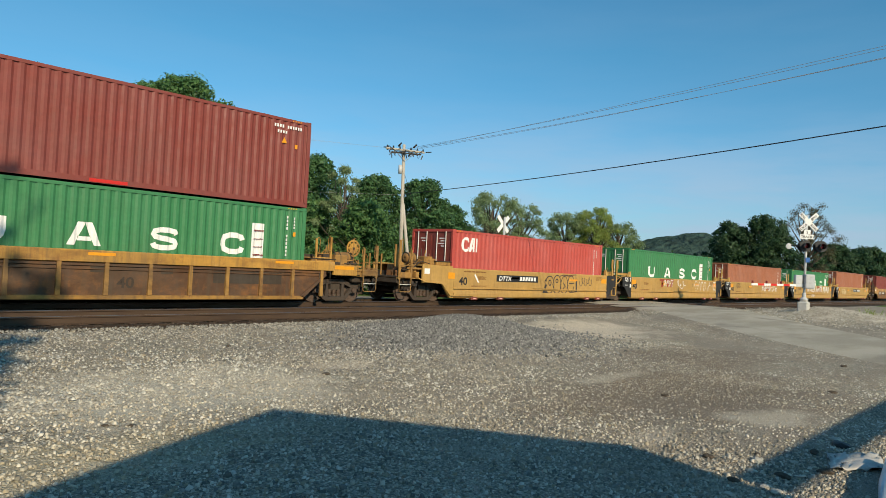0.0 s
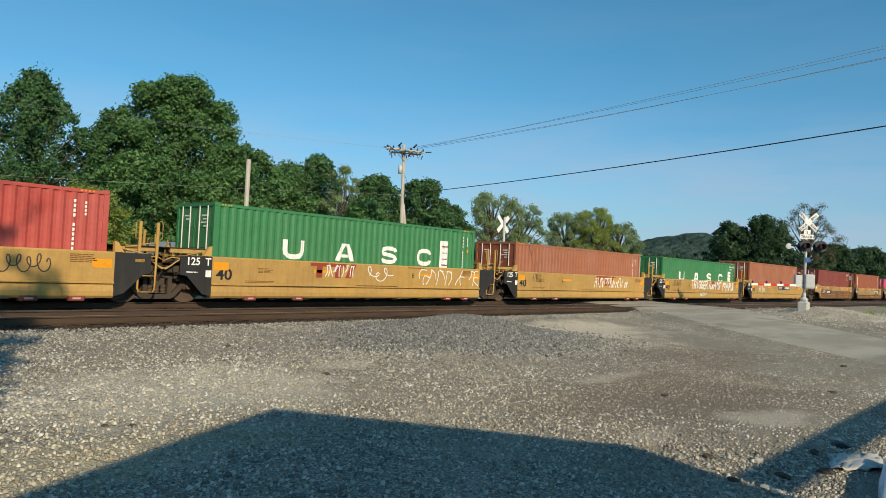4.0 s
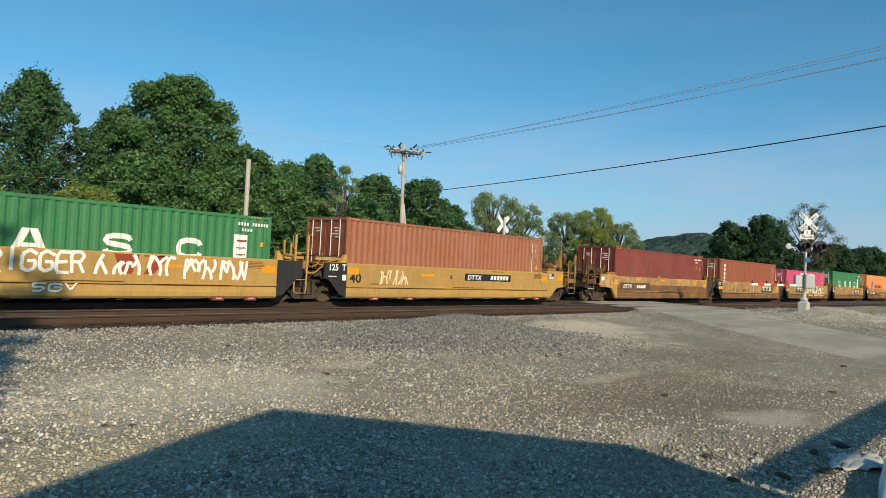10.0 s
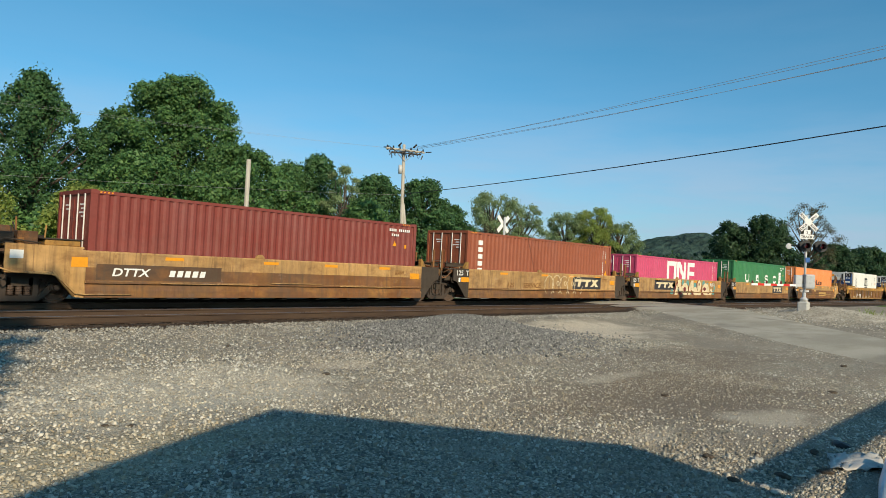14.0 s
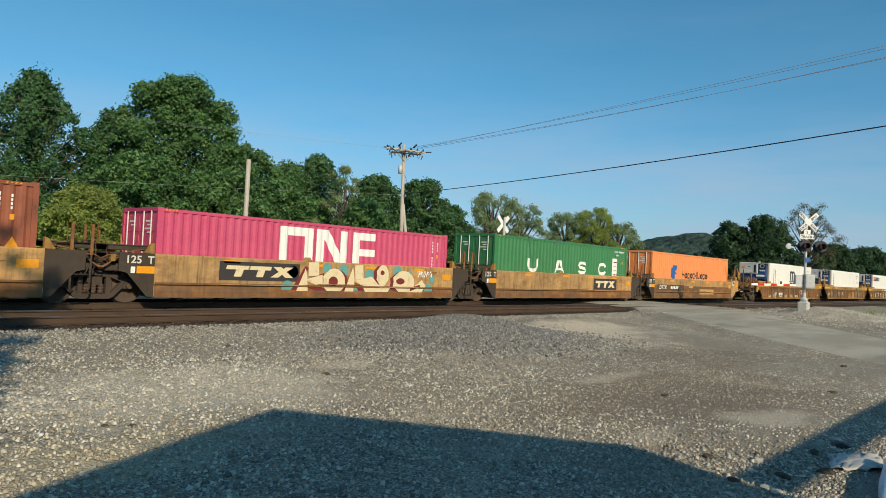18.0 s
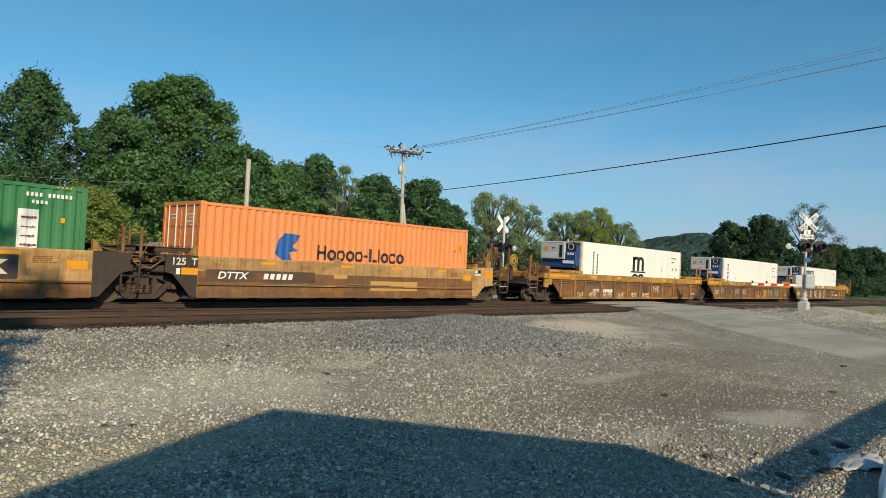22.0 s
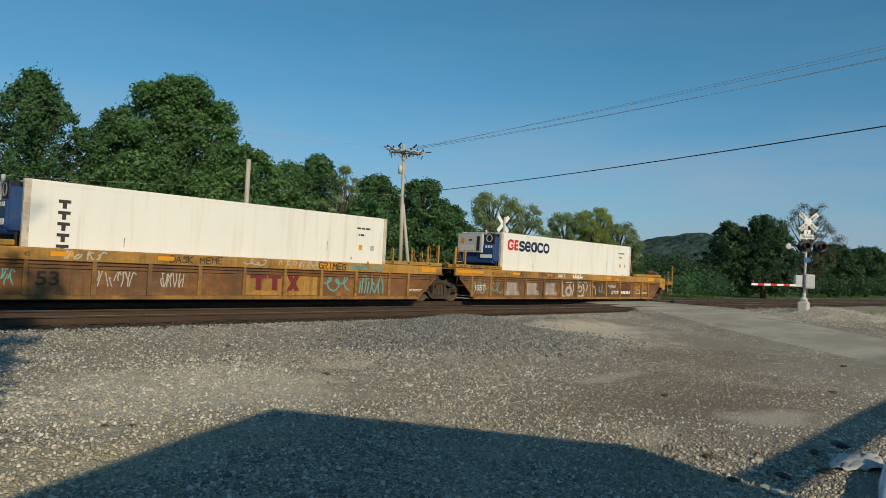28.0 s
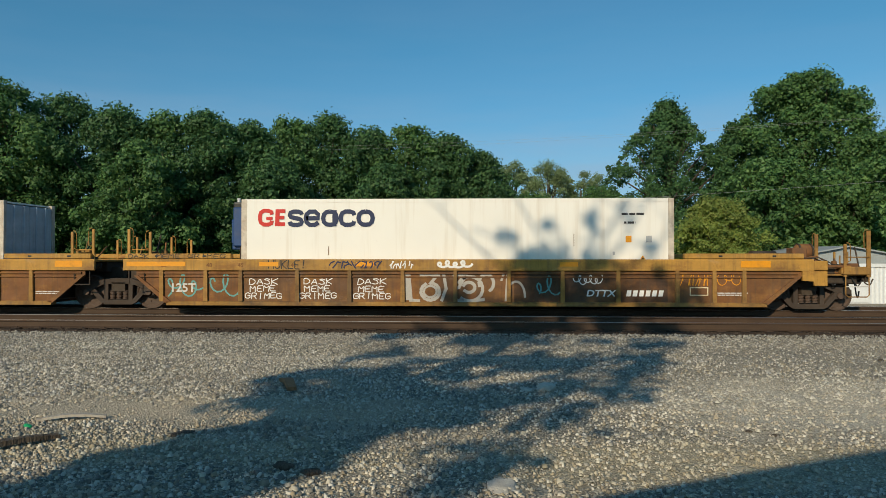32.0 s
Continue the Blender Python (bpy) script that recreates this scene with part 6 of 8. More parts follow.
    def owner_board(c, x, w, z=0.66, h=0.62):
        plate([rect(x, x + w, z, z + h)], YS, MAT["charcoal"], c, "mark_board")
        t = 0.12
        k = w / 3.4
        top, bot = z + h - 0.12, z + 0.12
        sh = []
        for q in (0.25, 1.15):
            sh += [rect(x + q * k, x + (q + 0.95) * k, top - t, top, 0.04), rect(x + (q + 0.32) * k, x + (q + 0.62) * k, bot, top - t, 0.08)]
        sh += [[(x + 2.1 * k, bot), (x + 2.42 * k, bot), (x + 3.1 * k, top), (x + 2.75 * k, top)], [(x + 2.75 * k, bot), (x + 3.1 * k, bot), (x + 2.55 * k, top), (x + 2.2 * k, top)]]
        plate(sh[:5], YS - 0.004, MAT["cream"], c, "owner_mark")
        plate(sh[5:6], YS - 0.0055, MAT["cream"], c, "owner_mark")
        plate(sh[6:], YS - 0.0062, MAT["cream"], c, "owner_mark")

    owner_board(e2, 7.97, 2.75)
    sprayed(e2, [ring_line(5.85 + 0.66 * k, 0.80 + 0.04 * (k % 2), 0.37, 0.48, k, 0.5 * (k % 3), 6.283 - 0.4 * (k % 2)) for k in range(5)] + [ring_line(5.95 + 0.66 * k, 0.92, 0.10, 0.10, k) for k in (1, 2, 3)], YS - 0.009, MAT["cream"], 0.032)
    lettering("125", 0.30, 2.5, 0.68, YS - 0.001, MAT["brownmark"], e2, 1.2, slant=0.2)
    lettering("SERVICE", 0.30, 3.72, 0.68, YS - 0.001, MAT["brownmark"], e2, 1.3, slant=0.2)
    owner_board(e3, 1.85, 2.9, 0.72, 0.58)
    owner_board(e4, 8.15, 2.45, 0.64, 0.60)
    plate([rect(0.15, 3.75, 0.66, 1.08)], YS - 0.001, MAT["darkpanel"], e1, "mark_board")
    for c in (e1, e5):
        part("brown_band", boxes((-0.11, 12.31, YS - 0.002, YS + 0.004, 0.63, 0.98)), MAT["rustpanel"], c, "stained brown lower half of the side")
    plate([rect(0.15, 4.1, 0.68, 1.04)], YS - 0.001, MAT["darkpanel"], e5, "mark_board")
    for c, x, w in ((e1, 0.38, 3.1), (e5, 0.35, 3.4)):
        lettering("DTTX", 0.30, x + 0.16, 0.77, YS - 0.005, MAT["white"], c, 1.25, slant=0.2)
        plate([rect(x + 1.75 + k * 0.23, x + 1.91 + k * 0.23, 0.775, 0.955, 0.04) for k in range(5)], YS - 0.004, MAT["white"], c, "mark_bar")
    plate([rect(4.9, 5.5, 0.86, 1.0), rect(6.6, 9.0, 0.45, 0.80)], YS, MAT["cream2"], e5, "pale_patch")
    # the large piece on the pink load's car: cream forms, maroon shade, turquoise bubbles
    rnd = random.Random(77)

    def disc(cx, cz, rx, rz, n=16, a0=0.0):
        return [(cx + rx * math.cos(a0 + 2 * math.pi * k / n) * (1 + 0.08 * math.sin(3 * k)), cz + rz * math.sin(a0 + 2 * math.pi * k / n)) for k in range(n)]
    for k, (x, z, r_) in enumerate(((4.5, 1.04, 0.20), (4.3, 0.52, 0.24), (5.87, 1.22, 0.18), (6.6, 1.15, 0.22), (7.2, 0.46, 0.20), (7.8, 1.03, 0.22), (9.2, 1.18, 0.22), (9.85, 1.12, 0.13), (11.1, 0.93, 0.15), (10.9, 0.54, 0.22), (9.8, 0.6, 0.22))):
        plate([disc(x, z, r_, r_)], YS - 0.0002 * k, MAT["cyan"], e3, "graffiti_bubble")
    dark = [disc(6.30, 0.72, 0.52, 0.46), disc(8.33, 0.98, 0.34, 0.42), disc(9.44, 0.75, 0.62, 0.44), [(4.33, 0.27), (4.52, 0.27), (5.12, 1.18), (4.98, 1.27)], [(5.11, 0.55), (5.75, 0.60), (5.95, 0.27), (5.6, 0.33)],
            [(6.9, 0.9), (7.05, 1.32), (6.75, 0.6)], [(7.12, 0.72), (7.5, 0.66), (7.6, 0.30), (7.4, 0.30)], [(5.0, 0.80), (5.75, 1.04), (5.78, 0.96), (5.08, 0.72)]]
    for k, s in enumerate(dark):
        plate([s], YS - 0.0035 - 0.0005 * k, MAT["maroon"], e3, "graffiti_shade")
    pale = [disc(6.2, 0.76, 0.48, 0.45), disc(8.45, 1.02, 0.30, 0.39), disc(9.54, 0.80, 0.56, 0.42), [(5.11, 0.91), (5.55, 0.95), (5.51, 1.40), (5.1, 1.38)], [(5.08, 0.75), (5.72, 0.54), (5.69, 0.98), (5.06, 0.82)],
            [(4.6, 0.31), (5.11, 0.31), (5.07, 0.88), (4.99, 1.18)], [(6.63, 0.31), (7.06, 0.33), (7.11, 0.84), (7.02, 1.30)], [(7.15, 0.83), (7.53, 0.88), (7.48, 1.37), (7.1, 1.35)],
            [(7.11, 0.80), (7.48, 0.62), (7.68, 0.34), (8.7, 0.35), (8.84, 0.56), (8.23, 0.69), (7.93, 0.97)], [(8.7, 0.35), (10.5, 0.36), (10.74, 0.67), (10.51, 0.89), (9.79, 0.42)]]
    for k, s in enumerate(pale):
        plate([s], YS - 0.0080 - 0.0005 * k, MAT["cream"], e3, "graffiti_form")
    plate([disc(6.16, 0.76, 0.20, 0.17), disc(9.36, 0.82, 0.22, 0.12), disc(8.43, 1.12, 0.10, 0.09)], YS - 0.0135, MAT["maroon"], e3, "graffiti_hole")
    plate([[(9.9, 0.45), (10.45, 0.62), (10.40, 0.70), (9.9, 0.58)]], YS - 0.0138, MAT["maroon"], e3, "graffiti_hole")
    scrawl(e3, 10.3, 11.1, 1.0, 1.24, YS - 0.002, MAT["white"], 71, 5, 0.03)
    f1 = dry_box("container", U[6], 0.17, HC, DRY["dark_red"], "dark red steel container in a dirty tan well car")
    side_codes(f1, HC, 11.3, False, 9)
    plate([[(10.95, 1.98), (11.15, 1.98), (11.05, 2.2)]], WALL_Y, MAT["orange"], f1, "warning_label")
    f2 = dry_box("container", U[7], 0.17, HC, DRY["brown_red"], "reddish-brown steel container with a white upright mark")
    wall_mark([rect(0.72, 1.06, 2.32 - k * 0.30, 2.52 - k * 0.30) for k in range(5)], MAT["white"], f2)
    side_codes(f2, HC, 11.3, True, 10)
    plate([[(11.5, 1.25), (11.8, 1.25), (11.65, 1.5)]], WALL_Y, MAT["orange"], f2, "warning_label")
    f3 = dry_box("container", U[8], 0.17, STD, DRY["pink"], "bright pink steel container with large white block marks")
    t = 0.30
    wall_mark([rect(4.10, 4.42, 1.2, 2.37), rect(5.10, 5.44, 1.2, 2.37), rect(4.42, 5.10, 2.08, 2.37), rect(5.60, 5.92, 1.2, 2.37), rect(6.63, 6.95, 1.2, 2.37), [(5.92, 2.37), (6.10, 2.37), (6.63, 1.55), (6.63, 1.2), (6.46, 1.2), (5.92, 2.03)],
               rect(7.22, 7.54, 1.2, 2.37), rect(7.54, 8.25, 2.10, 2.37), rect(7.54, 8.25, 1.52, 1.78)], MAT["white"], f3)
    side_codes(f3, STD, 11.3, True, 11)
    f4 = dry_box("container", U[9], 0.17, HC, DRY["green"], "green steel container with white block marks in a tan well car")
    carrier_blocks(f4, (2.55, 4.83, 7.03, 9.06), 1.28, 0.62, (10.6, 1.2, 2.22))
    side_codes(f4, HC, 11.3, False, 12)
    f5 = dry_box("container", U[10], 0.185, HC, DRY["orange"], "bright orange steel container with blue and black marks")
    wall_mark([[(2.65, 1.45), (2.95, 1.22), (3.35, 1.22), (3.2, 1.5), (3.55, 1.55), (3.35, 1.7), (3.65, 2.08), (3.3, 2.12), (3.0, 2.12), (2.8, 1.9)]], MAT["bluemark"], f5)
    x = 4.35
    for kind, wd, hh in (("ii", 0.40, 0.50), ("o", 0.36, 0.36), ("o", 0.36, 0.36), ("o", 0.36, 0.36), ("o", 0.36, 0.36), ("-", 0.20, 0.1), ("i", 0.10, 0.5), ("-", 0.22, 0.0), ("i", 0.10, 0.5), ("o", 0.36, 0.36), ("c", 0.34, 0.36), ("o", 0.36, 0.36)):
        if kind == "ii":
            q = [rect(x, x + 0.11, 1.3, 1.8), rect(x + 0.29, x + 0.40, 1.3, 1.8), rect(x + 0.11, x + 0.29, 1.50, 1.60)]
        elif kind == "i":
            q = [rect(x, x + wd, 1.3, 1.8)]
        elif kind == "-":
            q = [rect(x, x + wd, 1.30 if hh == 0 else 1.46, 1.40 if hh == 0 else 1.55)]
        else:
            q = band(kind, x, 1.3, wd, hh, 0.10)
        wall_glyph(q, MAT["blackmark"], f5)
        x += wd + 0.055
    plate([[(11.25, 1.95), (11.5, 1.95), (11.38, 2.18)], rect(11.75, 11.9, 1.9, 2.2)], WALL_Y, MAT["orange"], f5, "warning_label")

    # ---- units 11 to 13: ribbed set with white reefers
    ribs = (-2.2, -0.93, 0.07, 1.68, 3.16, 4.65, 6.12, 7.6, 9.08, 10.6, 12.2, 13.2)
    beams = ((-3.25, -0.2), (12.4, 14.95))
    lab = "ribbed brown and yellow well car"
    g1 = ribbed_well("well_car", U[11], (MAT["rustpanel"], ch), lab + " with an end platform", "end", "joint", (-3.3, 15.05), ribs, beams)
    g2 = ribbed_well("well_car", U[12], (MAT["rustpanel"], ch), lab + " sprayed with small tags", "joint", "joint", (-3.3, 15.05), ribs, beams)
    g3 = ribbed_well("well_car", U[13], (MAT["rustpanel"], ch), lab + " with white graffiti, train's last", "joint", "end", (-3.3, 15.85), ribs + (14.0,), ((-3.25, -0.2), (12.4, 15.6)))
    hand_brake(g1, -4.95, 1.92, ch)
    Y = -1.431
    for c in (g1, g2, g3):
        plate([rect(-3.2, -1.5, 1.24, 1.37), rect(0.6, 1.15, 1.24, 1.36), rect(3.35, 3.85, 1.24, 1.36), rect(9.0, 9.5, 1.24, 1.36), rect(13.9, 14.7, 1.22, 1.40)], -1.502, MAT["orange"], c, "reflector")
        for t_, x in (("53", -1.3), ("48", 0.0 - 0.0), ("45", 0.9), ("40", 2.4)):
            lettering(t_, 0.16, x - 0.9, 1.22, -1.5015, MAT["brownmark"], c, 1.0)
        bars(c, 13.3, 0.5, 2, 0.9, 0.03, Y, MAT["rod"], 1.8, 19)
    for c in (g2, g3):
        lettering("125T", 0.34, -1.98, 0.52, Y - 0.006, MAT["rod"], c, 1.05)
    lettering("53", 0.50, 0.30, 0.50, Y - 0.001, MAT["grime"], g2, 1.2)
    lettering("53", 0.56, 6.62, 0.52, Y - 0.001, MAT["blackmark"], g1, 1.1)
    plate([rect(6.22, 7.52, 0.28, 0.90), rect(7.70, 8.95, 0.28, 0.90)], Y + 0.0025, ch, g2, "yellow_patch")
    plate([rect(6.35, 6.95, 0.80, 0.90), rect(6.56, 6.76, 0.42, 0.80), rect(7.0, 7.5, 0.80, 0.90), rect(7.16, 7.36, 0.42, 0.80), [(7.72, 0.42), (7.92, 0.42), (8.2, 0.90), (8.0, 0.90)]], Y, MAT["maroon"], g2, "owner_mark")
    plate([[(8.02, 0.42), (8.22, 0.42), (7.92, 0.90), (7.72, 0.90)]], Y - 0.003, MAT["maroon"], g2, "owner_mark")
    for k, (x, w_, m_) in enumerate(((-2.2, 0.8, "cyan"), (-0.8, 0.7, "cyan"), (1.75, 1.0, "palespray"), (3.5, 0.7, "palespray"))):
        scrawl(g2, x, x + w_, 0.48, 0.90, Y, MAT[m_], 80 + k, 4, 0.03)
    scrawl(g2, 0.9, 2.0, 1.17, 1.41, -1.503, MAT["palespray"], 85, 4, 0.04)
    sprayed_word(g2, "DASK", 3.7, 4.4, 1.19, 1.38, -1.503, MAT["blackmark"], 0.026, 86)
    sprayed_word(g2, "MEME", 4.6, 5.35, 1.19, 1.38, -1.503, MAT["blackmark"], 0.026, 87)
    scrawl(g2, 6.1, 6.9, 1.17, 1.41, -1.503, MAT["palespray"], 88, 3, 0.035, round_=True)
    scrawl(g2, 7.3, 8.9, 1.17, 1.41, -1.503, MAT["palespray"], 89, 6, 0.03)
    for k, x in enumerate((0.15, 1.70, 3.22)):
        for j, word in enumerate(("DASK", "MEME", "GRIMEG")):
            sprayed_word(g3, word, x + (0.14, 0.16, 0.02)[j], x + (0.98, 0.92, 1.10)[j], 0.735 - j * 0.20, 0.895 - j * 0.20, Y, MAT["white"], 0.024, 90 + j + 3 * k)
    # the large white piece: a slab, rings and arches, outlined
    def arc(cx, cz, rx, rz, a0, a1, n=14):
        return [(cx + rx * math.cos(radians(a0 + (a1 - a0) * k / n)), cz + rz * math.sin(radians(a0 + (a1 - a0) * k / n))) for k in range(n + 1)]
    plate([[(4.74, 0.30), (4.93, 0.30), (4.86, 1.06), (4.72, 1.06)]], Y, MAT["palespray"], g3, "graffiti_slab")
    sprayed(g3, [[(4.86, 0.30), (5.10, 0.28)], [(5.16, 0.98), (5.40, 1.02), (5.66, 0.98)], [(5.60, 0.98), (5.42, 0.76)], arc(5.42, 0.54, 0.26, 0.24, 120, 430), [(5.74, 0.30), (5.86, 0.62), (5.80, 1.0)], [(6.08, 0.98), (6.42, 1.0), (6.22, 0.66), (6.12, 0.62)],
                 arc(6.52, 0.62, 0.36, 0.34, -130, 150), arc(6.50, 0.66, 0.16, 0.14, -140, 160), [(6.10, 0.30), (6.55, 0.28), (6.90, 0.32)], arc(6.98, 0.78, 0.20, 0.24, -60, 200)], Y, MAT["palespray"], 0.085)
    sprayed(g3, [[(7.52, 0.30), (7.56, 1.0)], arc(7.80, 0.40, 0.25, 0.42, 160, 0), arc(5.42, 0.54, 0.18, 0.16, 0, 360), [(7.40, 0.86), (7.46, 1.02)]], Y, MAT["palespray"], 0.06)
    scrawl(g3, 8.30, 8.95, 0.35, 1.0, Y, MAT["cyan"], 103, 2, 0.04, round_=True)
    scrawl(g3, 9.38, 10.25, 0.72, 1.02, Y, MAT["white"], 107, 5, 0.025, round_=True)
    scrawl(g3, -2.15, -0.98, 0.34, 1.08, Y, MAT["cyan"], 105, 3, 0.045, round_=True)
    scrawl(g3, -0.85, 0.0, 0.34, 1.08, Y, MAT["cyan"], 108, 2, 0.045, round_=True)
    scrawl(g2, 9.2, 10.45, 0.40, 1.02, Y, MAT["cyan"], 140, 3, 0.06, round_=True)
    scrawl(g2, 10.75, 12.0, 0.34, 1.05, Y, MAT["cyan"], 141, 3, 0.06)
    scrawl(g2, 10.2, 12.1, 1.17, 1.41, -1.503, MAT["cyan"], 142, 6, 0.045, round_=True)
    sprayed_word(g2, "GRIMEG", 8.9, 10.1, 1.18, 1.40, -1.504, MAT["blackmark"], 0.03, 143)
    plate([rect(7.75, 11.95, 0.27, 1.08)], Y + 0.0025, MAT["darkpanel"], g3, "soot_patch")
    scrawl(g3, 12.3, 13.1, 0.72, 1.08, Y, MAT["orange"], 108, 4, 0.025)
    scrawl(g3, 13.3, 13.95, 0.72, 1.08, Y, MAT["orange"], 109, 3, 0.02, round_=True)
    sprayed_word(g3, "HUKLE!", 0.85, 1.95, 1.17, 1.40, -1.503, MAT["blackmark"], 0.026, 110)
    scrawl(g3, 2.6, 4.2, 1.18, 1.40, -1.503, MAT["navy"], 111, 5, 0.035)
    scrawl(g3, 4.3, 5.0, 1.18, 1.40, -1.503, MAT["white"], 112, 4, 0.03)
    scrawl(g3, 5.6, 6.6, 1.17, 1.42, -1.503, MAT["white"], 113, 4, 0.06, round_=True)
    sprayed_word(g3, "DASK", -3.15, -2.55, 1.475, 1.585, -1.503, MAT["blackmark"], 0.018, 114)
    sprayed_word(g3, "MEME", -2.35, -1.65, 1.475, 1.585, -1.503, MAT["blackmark"], 0.018, 115)
    sprayed_word(g3, "GRIMEG", -1.45, -0.35, 1.475, 1.585, -1.503, MAT["blackmark"], 0.018, 116)
    lettering("DTTX", 0.25, 9.72, 0.42, Y - 0.001, MAT["white"], g3, 1.2, slant=0.2)
    plate([rect(10.82 + k * 0.175, 10.94 + k * 0.175, 0.42, 0.585, 0.03) for k in range(6)], Y, MAT["white"], g3, "mark_bar")
    plate(ring_shape(12.55, 13.05, 0.44, 0.68, 0.03), Y, MAT["cream"], g3, "data_frame")
    lettering("DTTX", 0.25, 0.95, 0.50, Y - 0.001, MAT["white"], g1, 1.1, slant=0.2)
    plate([rect(2.02 + k * 0.17, 2.14 + k * 0.17, 0.50, 0.67, 0.04) for k in range(6)], Y, MAT["white"], g1, "mark_bar")
    for k, (word, x, x2) in enumerate((("DASK", -0.55, 0.12), ("MEME", 0.57, 1.32), ("GRIMEG", 2.05, 3.0), ("DASK", 3.65, 4.3), ("MEME", 5.2, 5.9), ("GRIMEG", 6.55, 7.45))):
        sprayed_word(g1, word, x, x2, 0.28, 0.48, Y - 0.004, MAT["cream"], 0.03, 120 + k)
    scrawl(g1, 8.0, 8.7, 0.55, 0.95, Y, MAT["white"], 127, 3, 0.03)
    zr = 0.255
    h1 = reefer_box("container", U[11], zr, MAT["reefwhite"], "white refrigerated container with black block marks")
    plate([rect(5.65, 5.92, 1.52, 2.34), rect(6.20, 6.47, 1.52, 2.12), rect(6.76, 7.03, 1.52, 2.12), rect(5.44, 7.26, 1.42, 1.50)], WALL_Y, MAT["blackmark"], h1, "carrier_mark")
    for cx in (6.06, 6.61):
        top = [(cx + 0.41 * math.cos(math.pi * k / 12), 2.10 + 0.27 * math.sin(math.pi * k / 12)) for k in range(13)]
        low = [(cx + 0.15 * math.cos(math.pi * k / 12), 2.10 + 0.10 * math.sin(math.pi * k / 12)) for k in range(13)]
        plate([top + low[::-1]], WALL_Y - 0.0005 * (cx > 6.3), MAT["blackmark"], h1, "carrier_mark")
    for cx in (5.98, 6.70):
        top = [(cx + 0.36 * math.cos(math.pi * k / 12), 1.14 + 0.22 * math.sin(math.pi * k / 12)) for k in range(13)]
        low = [(cx + 0.18 * math.cos(math.pi * k / 12), 1.14 + 0.08 * math.sin(math.pi * k / 12)) for k in range(13)]
        plate([top + low[::-1]], WALL_Y - 0.0005 * (cx > 6.3), MAT["blackmark"], h1, "carrier_mark")
    plate([rect(1.18, 1.30, 2.32 - k * 0.16, 2.42 - k * 0.16) for k in range(8)] + [rect(1.58, 1.70, 2.20 - k * 0.16, 2.30 - k * 0.16) for k in range(7)], WALL_Y, MAT["blackmark"], h1, "carrier_mark")
    h2 = reefer_box("container", U[12], zr, MAT["reefwhite"], "white refrigerated container with a dark upright mark")
    plate([rect(0.80, 1.10, 2.36 - k * 0.29, 2.44 - k * 0.29) for k in range(5)] + [rect(0.90, 1.00, 2.22 - k * 0.29, 2.36 - k * 0.29) for k in range(5)], WALL_Y, MAT["charcoal"], h2, "carrier_mark")
    h3 = reefer_box("container", U[13], zr, MAT["reefwhite"], "white refrigerated container with red and navy block marks, tree-shaded")
    wall_glyph(band("c", 0.50, 2.13, 0.42, 0.48, 0.115), MAT["redmark"], h3, flat=True, y=WALL_Y)
    wall_glyph([rect(0.72, 0.90, 2.30, 2.39)], MAT["redmark"], h3, flat=True, y=WALL_Y - 0.001)
    wall_glyph([rect(0.97, 1.09, 2.13, 2.61, 0.02), rect(1.11, 1.27, 2.50, 2.61), rect(1.10, 1.24, 2.32, 2.42), rect(1.09, 1.26, 2.13, 2.24)], MAT["redmark"], h3, flat=True, y=WALL_Y)
    x = 1.36
    for kind, wd in (("s", 0.42), ("e", 0.46), ("o", 0.48), ("c", 0.46), ("o", 0.50)):
        wall_glyph(band(kind, x, 2.12, wd, 0.46, 0.125), MAT["navy"], h3, flat=True, y=WALL_Y)
        x += wd + 0.035
    wall_glyph([rect(2.62, 2.74, 2.12, 2.58)], MAT["navy"], h3, flat=True, y=WALL_Y - 0.001)
    for c in (h1, h2, h3):
        bars(c, 10.75, 2.42, 1, 0.85, 0.06, WALL_Y + 0.002, MAT["charcoal"], 1.8, 14, "serial_mark")
        bars(c, 10.82, 2.18, 1, 0.32, 0.06, WALL_Y + 0.002, MAT["charcoal"], 1.8, 15, "serial_mark")
        plate([rect(10.5, 10.56, 1.3, 1.4), rect(11.42, 11.58, 1.66, 1.84)], WALL_Y, MAT["greybox"], c, "small_label")
        plate([rect(10.86, 11.02, 1.66, 1.84)], WALL_Y, MAT["orange"], c, "small_label")
        plate([[(11.16, 1.02), (11.50, 1.02), (11.33, 1.30)]], WALL_Y, MAT["orange"], c, "warning_label")
        plate([[(11.215, 1.05), (11.445, 1.05), (11.33, 1.245)]], WALL_Y - 0.003, MAT["blackmark"], c, "warning_sign")
        plate([rect(x, x + 0.016, z, z + hh) for x, z, hh in ((9.42, 1.55, 0.35), (2.5, 1.3, 0.25))], WALL_Y, MAT["brownmark"], c, "rust_streak")
    return None


MAT["fadedred"] = flat_paint("faded_red_marking", rgb(150, 62, 42), 0.6, 0.3)
MAT["palespray"] = flat_paint("worn_white_spray_paint", (0.46, 0.43, 0.39, 1), 0.7, 0.35)
MAT["brownmark"] = flat_paint("faded_brown_stencil_paint", rgb(120, 78, 34), 0.6, 0.1)
MAT["cream2"] = flat_paint("pale_tan_patch_paint", rgb(190, 150, 84), 0.7, 0.3)
loads()


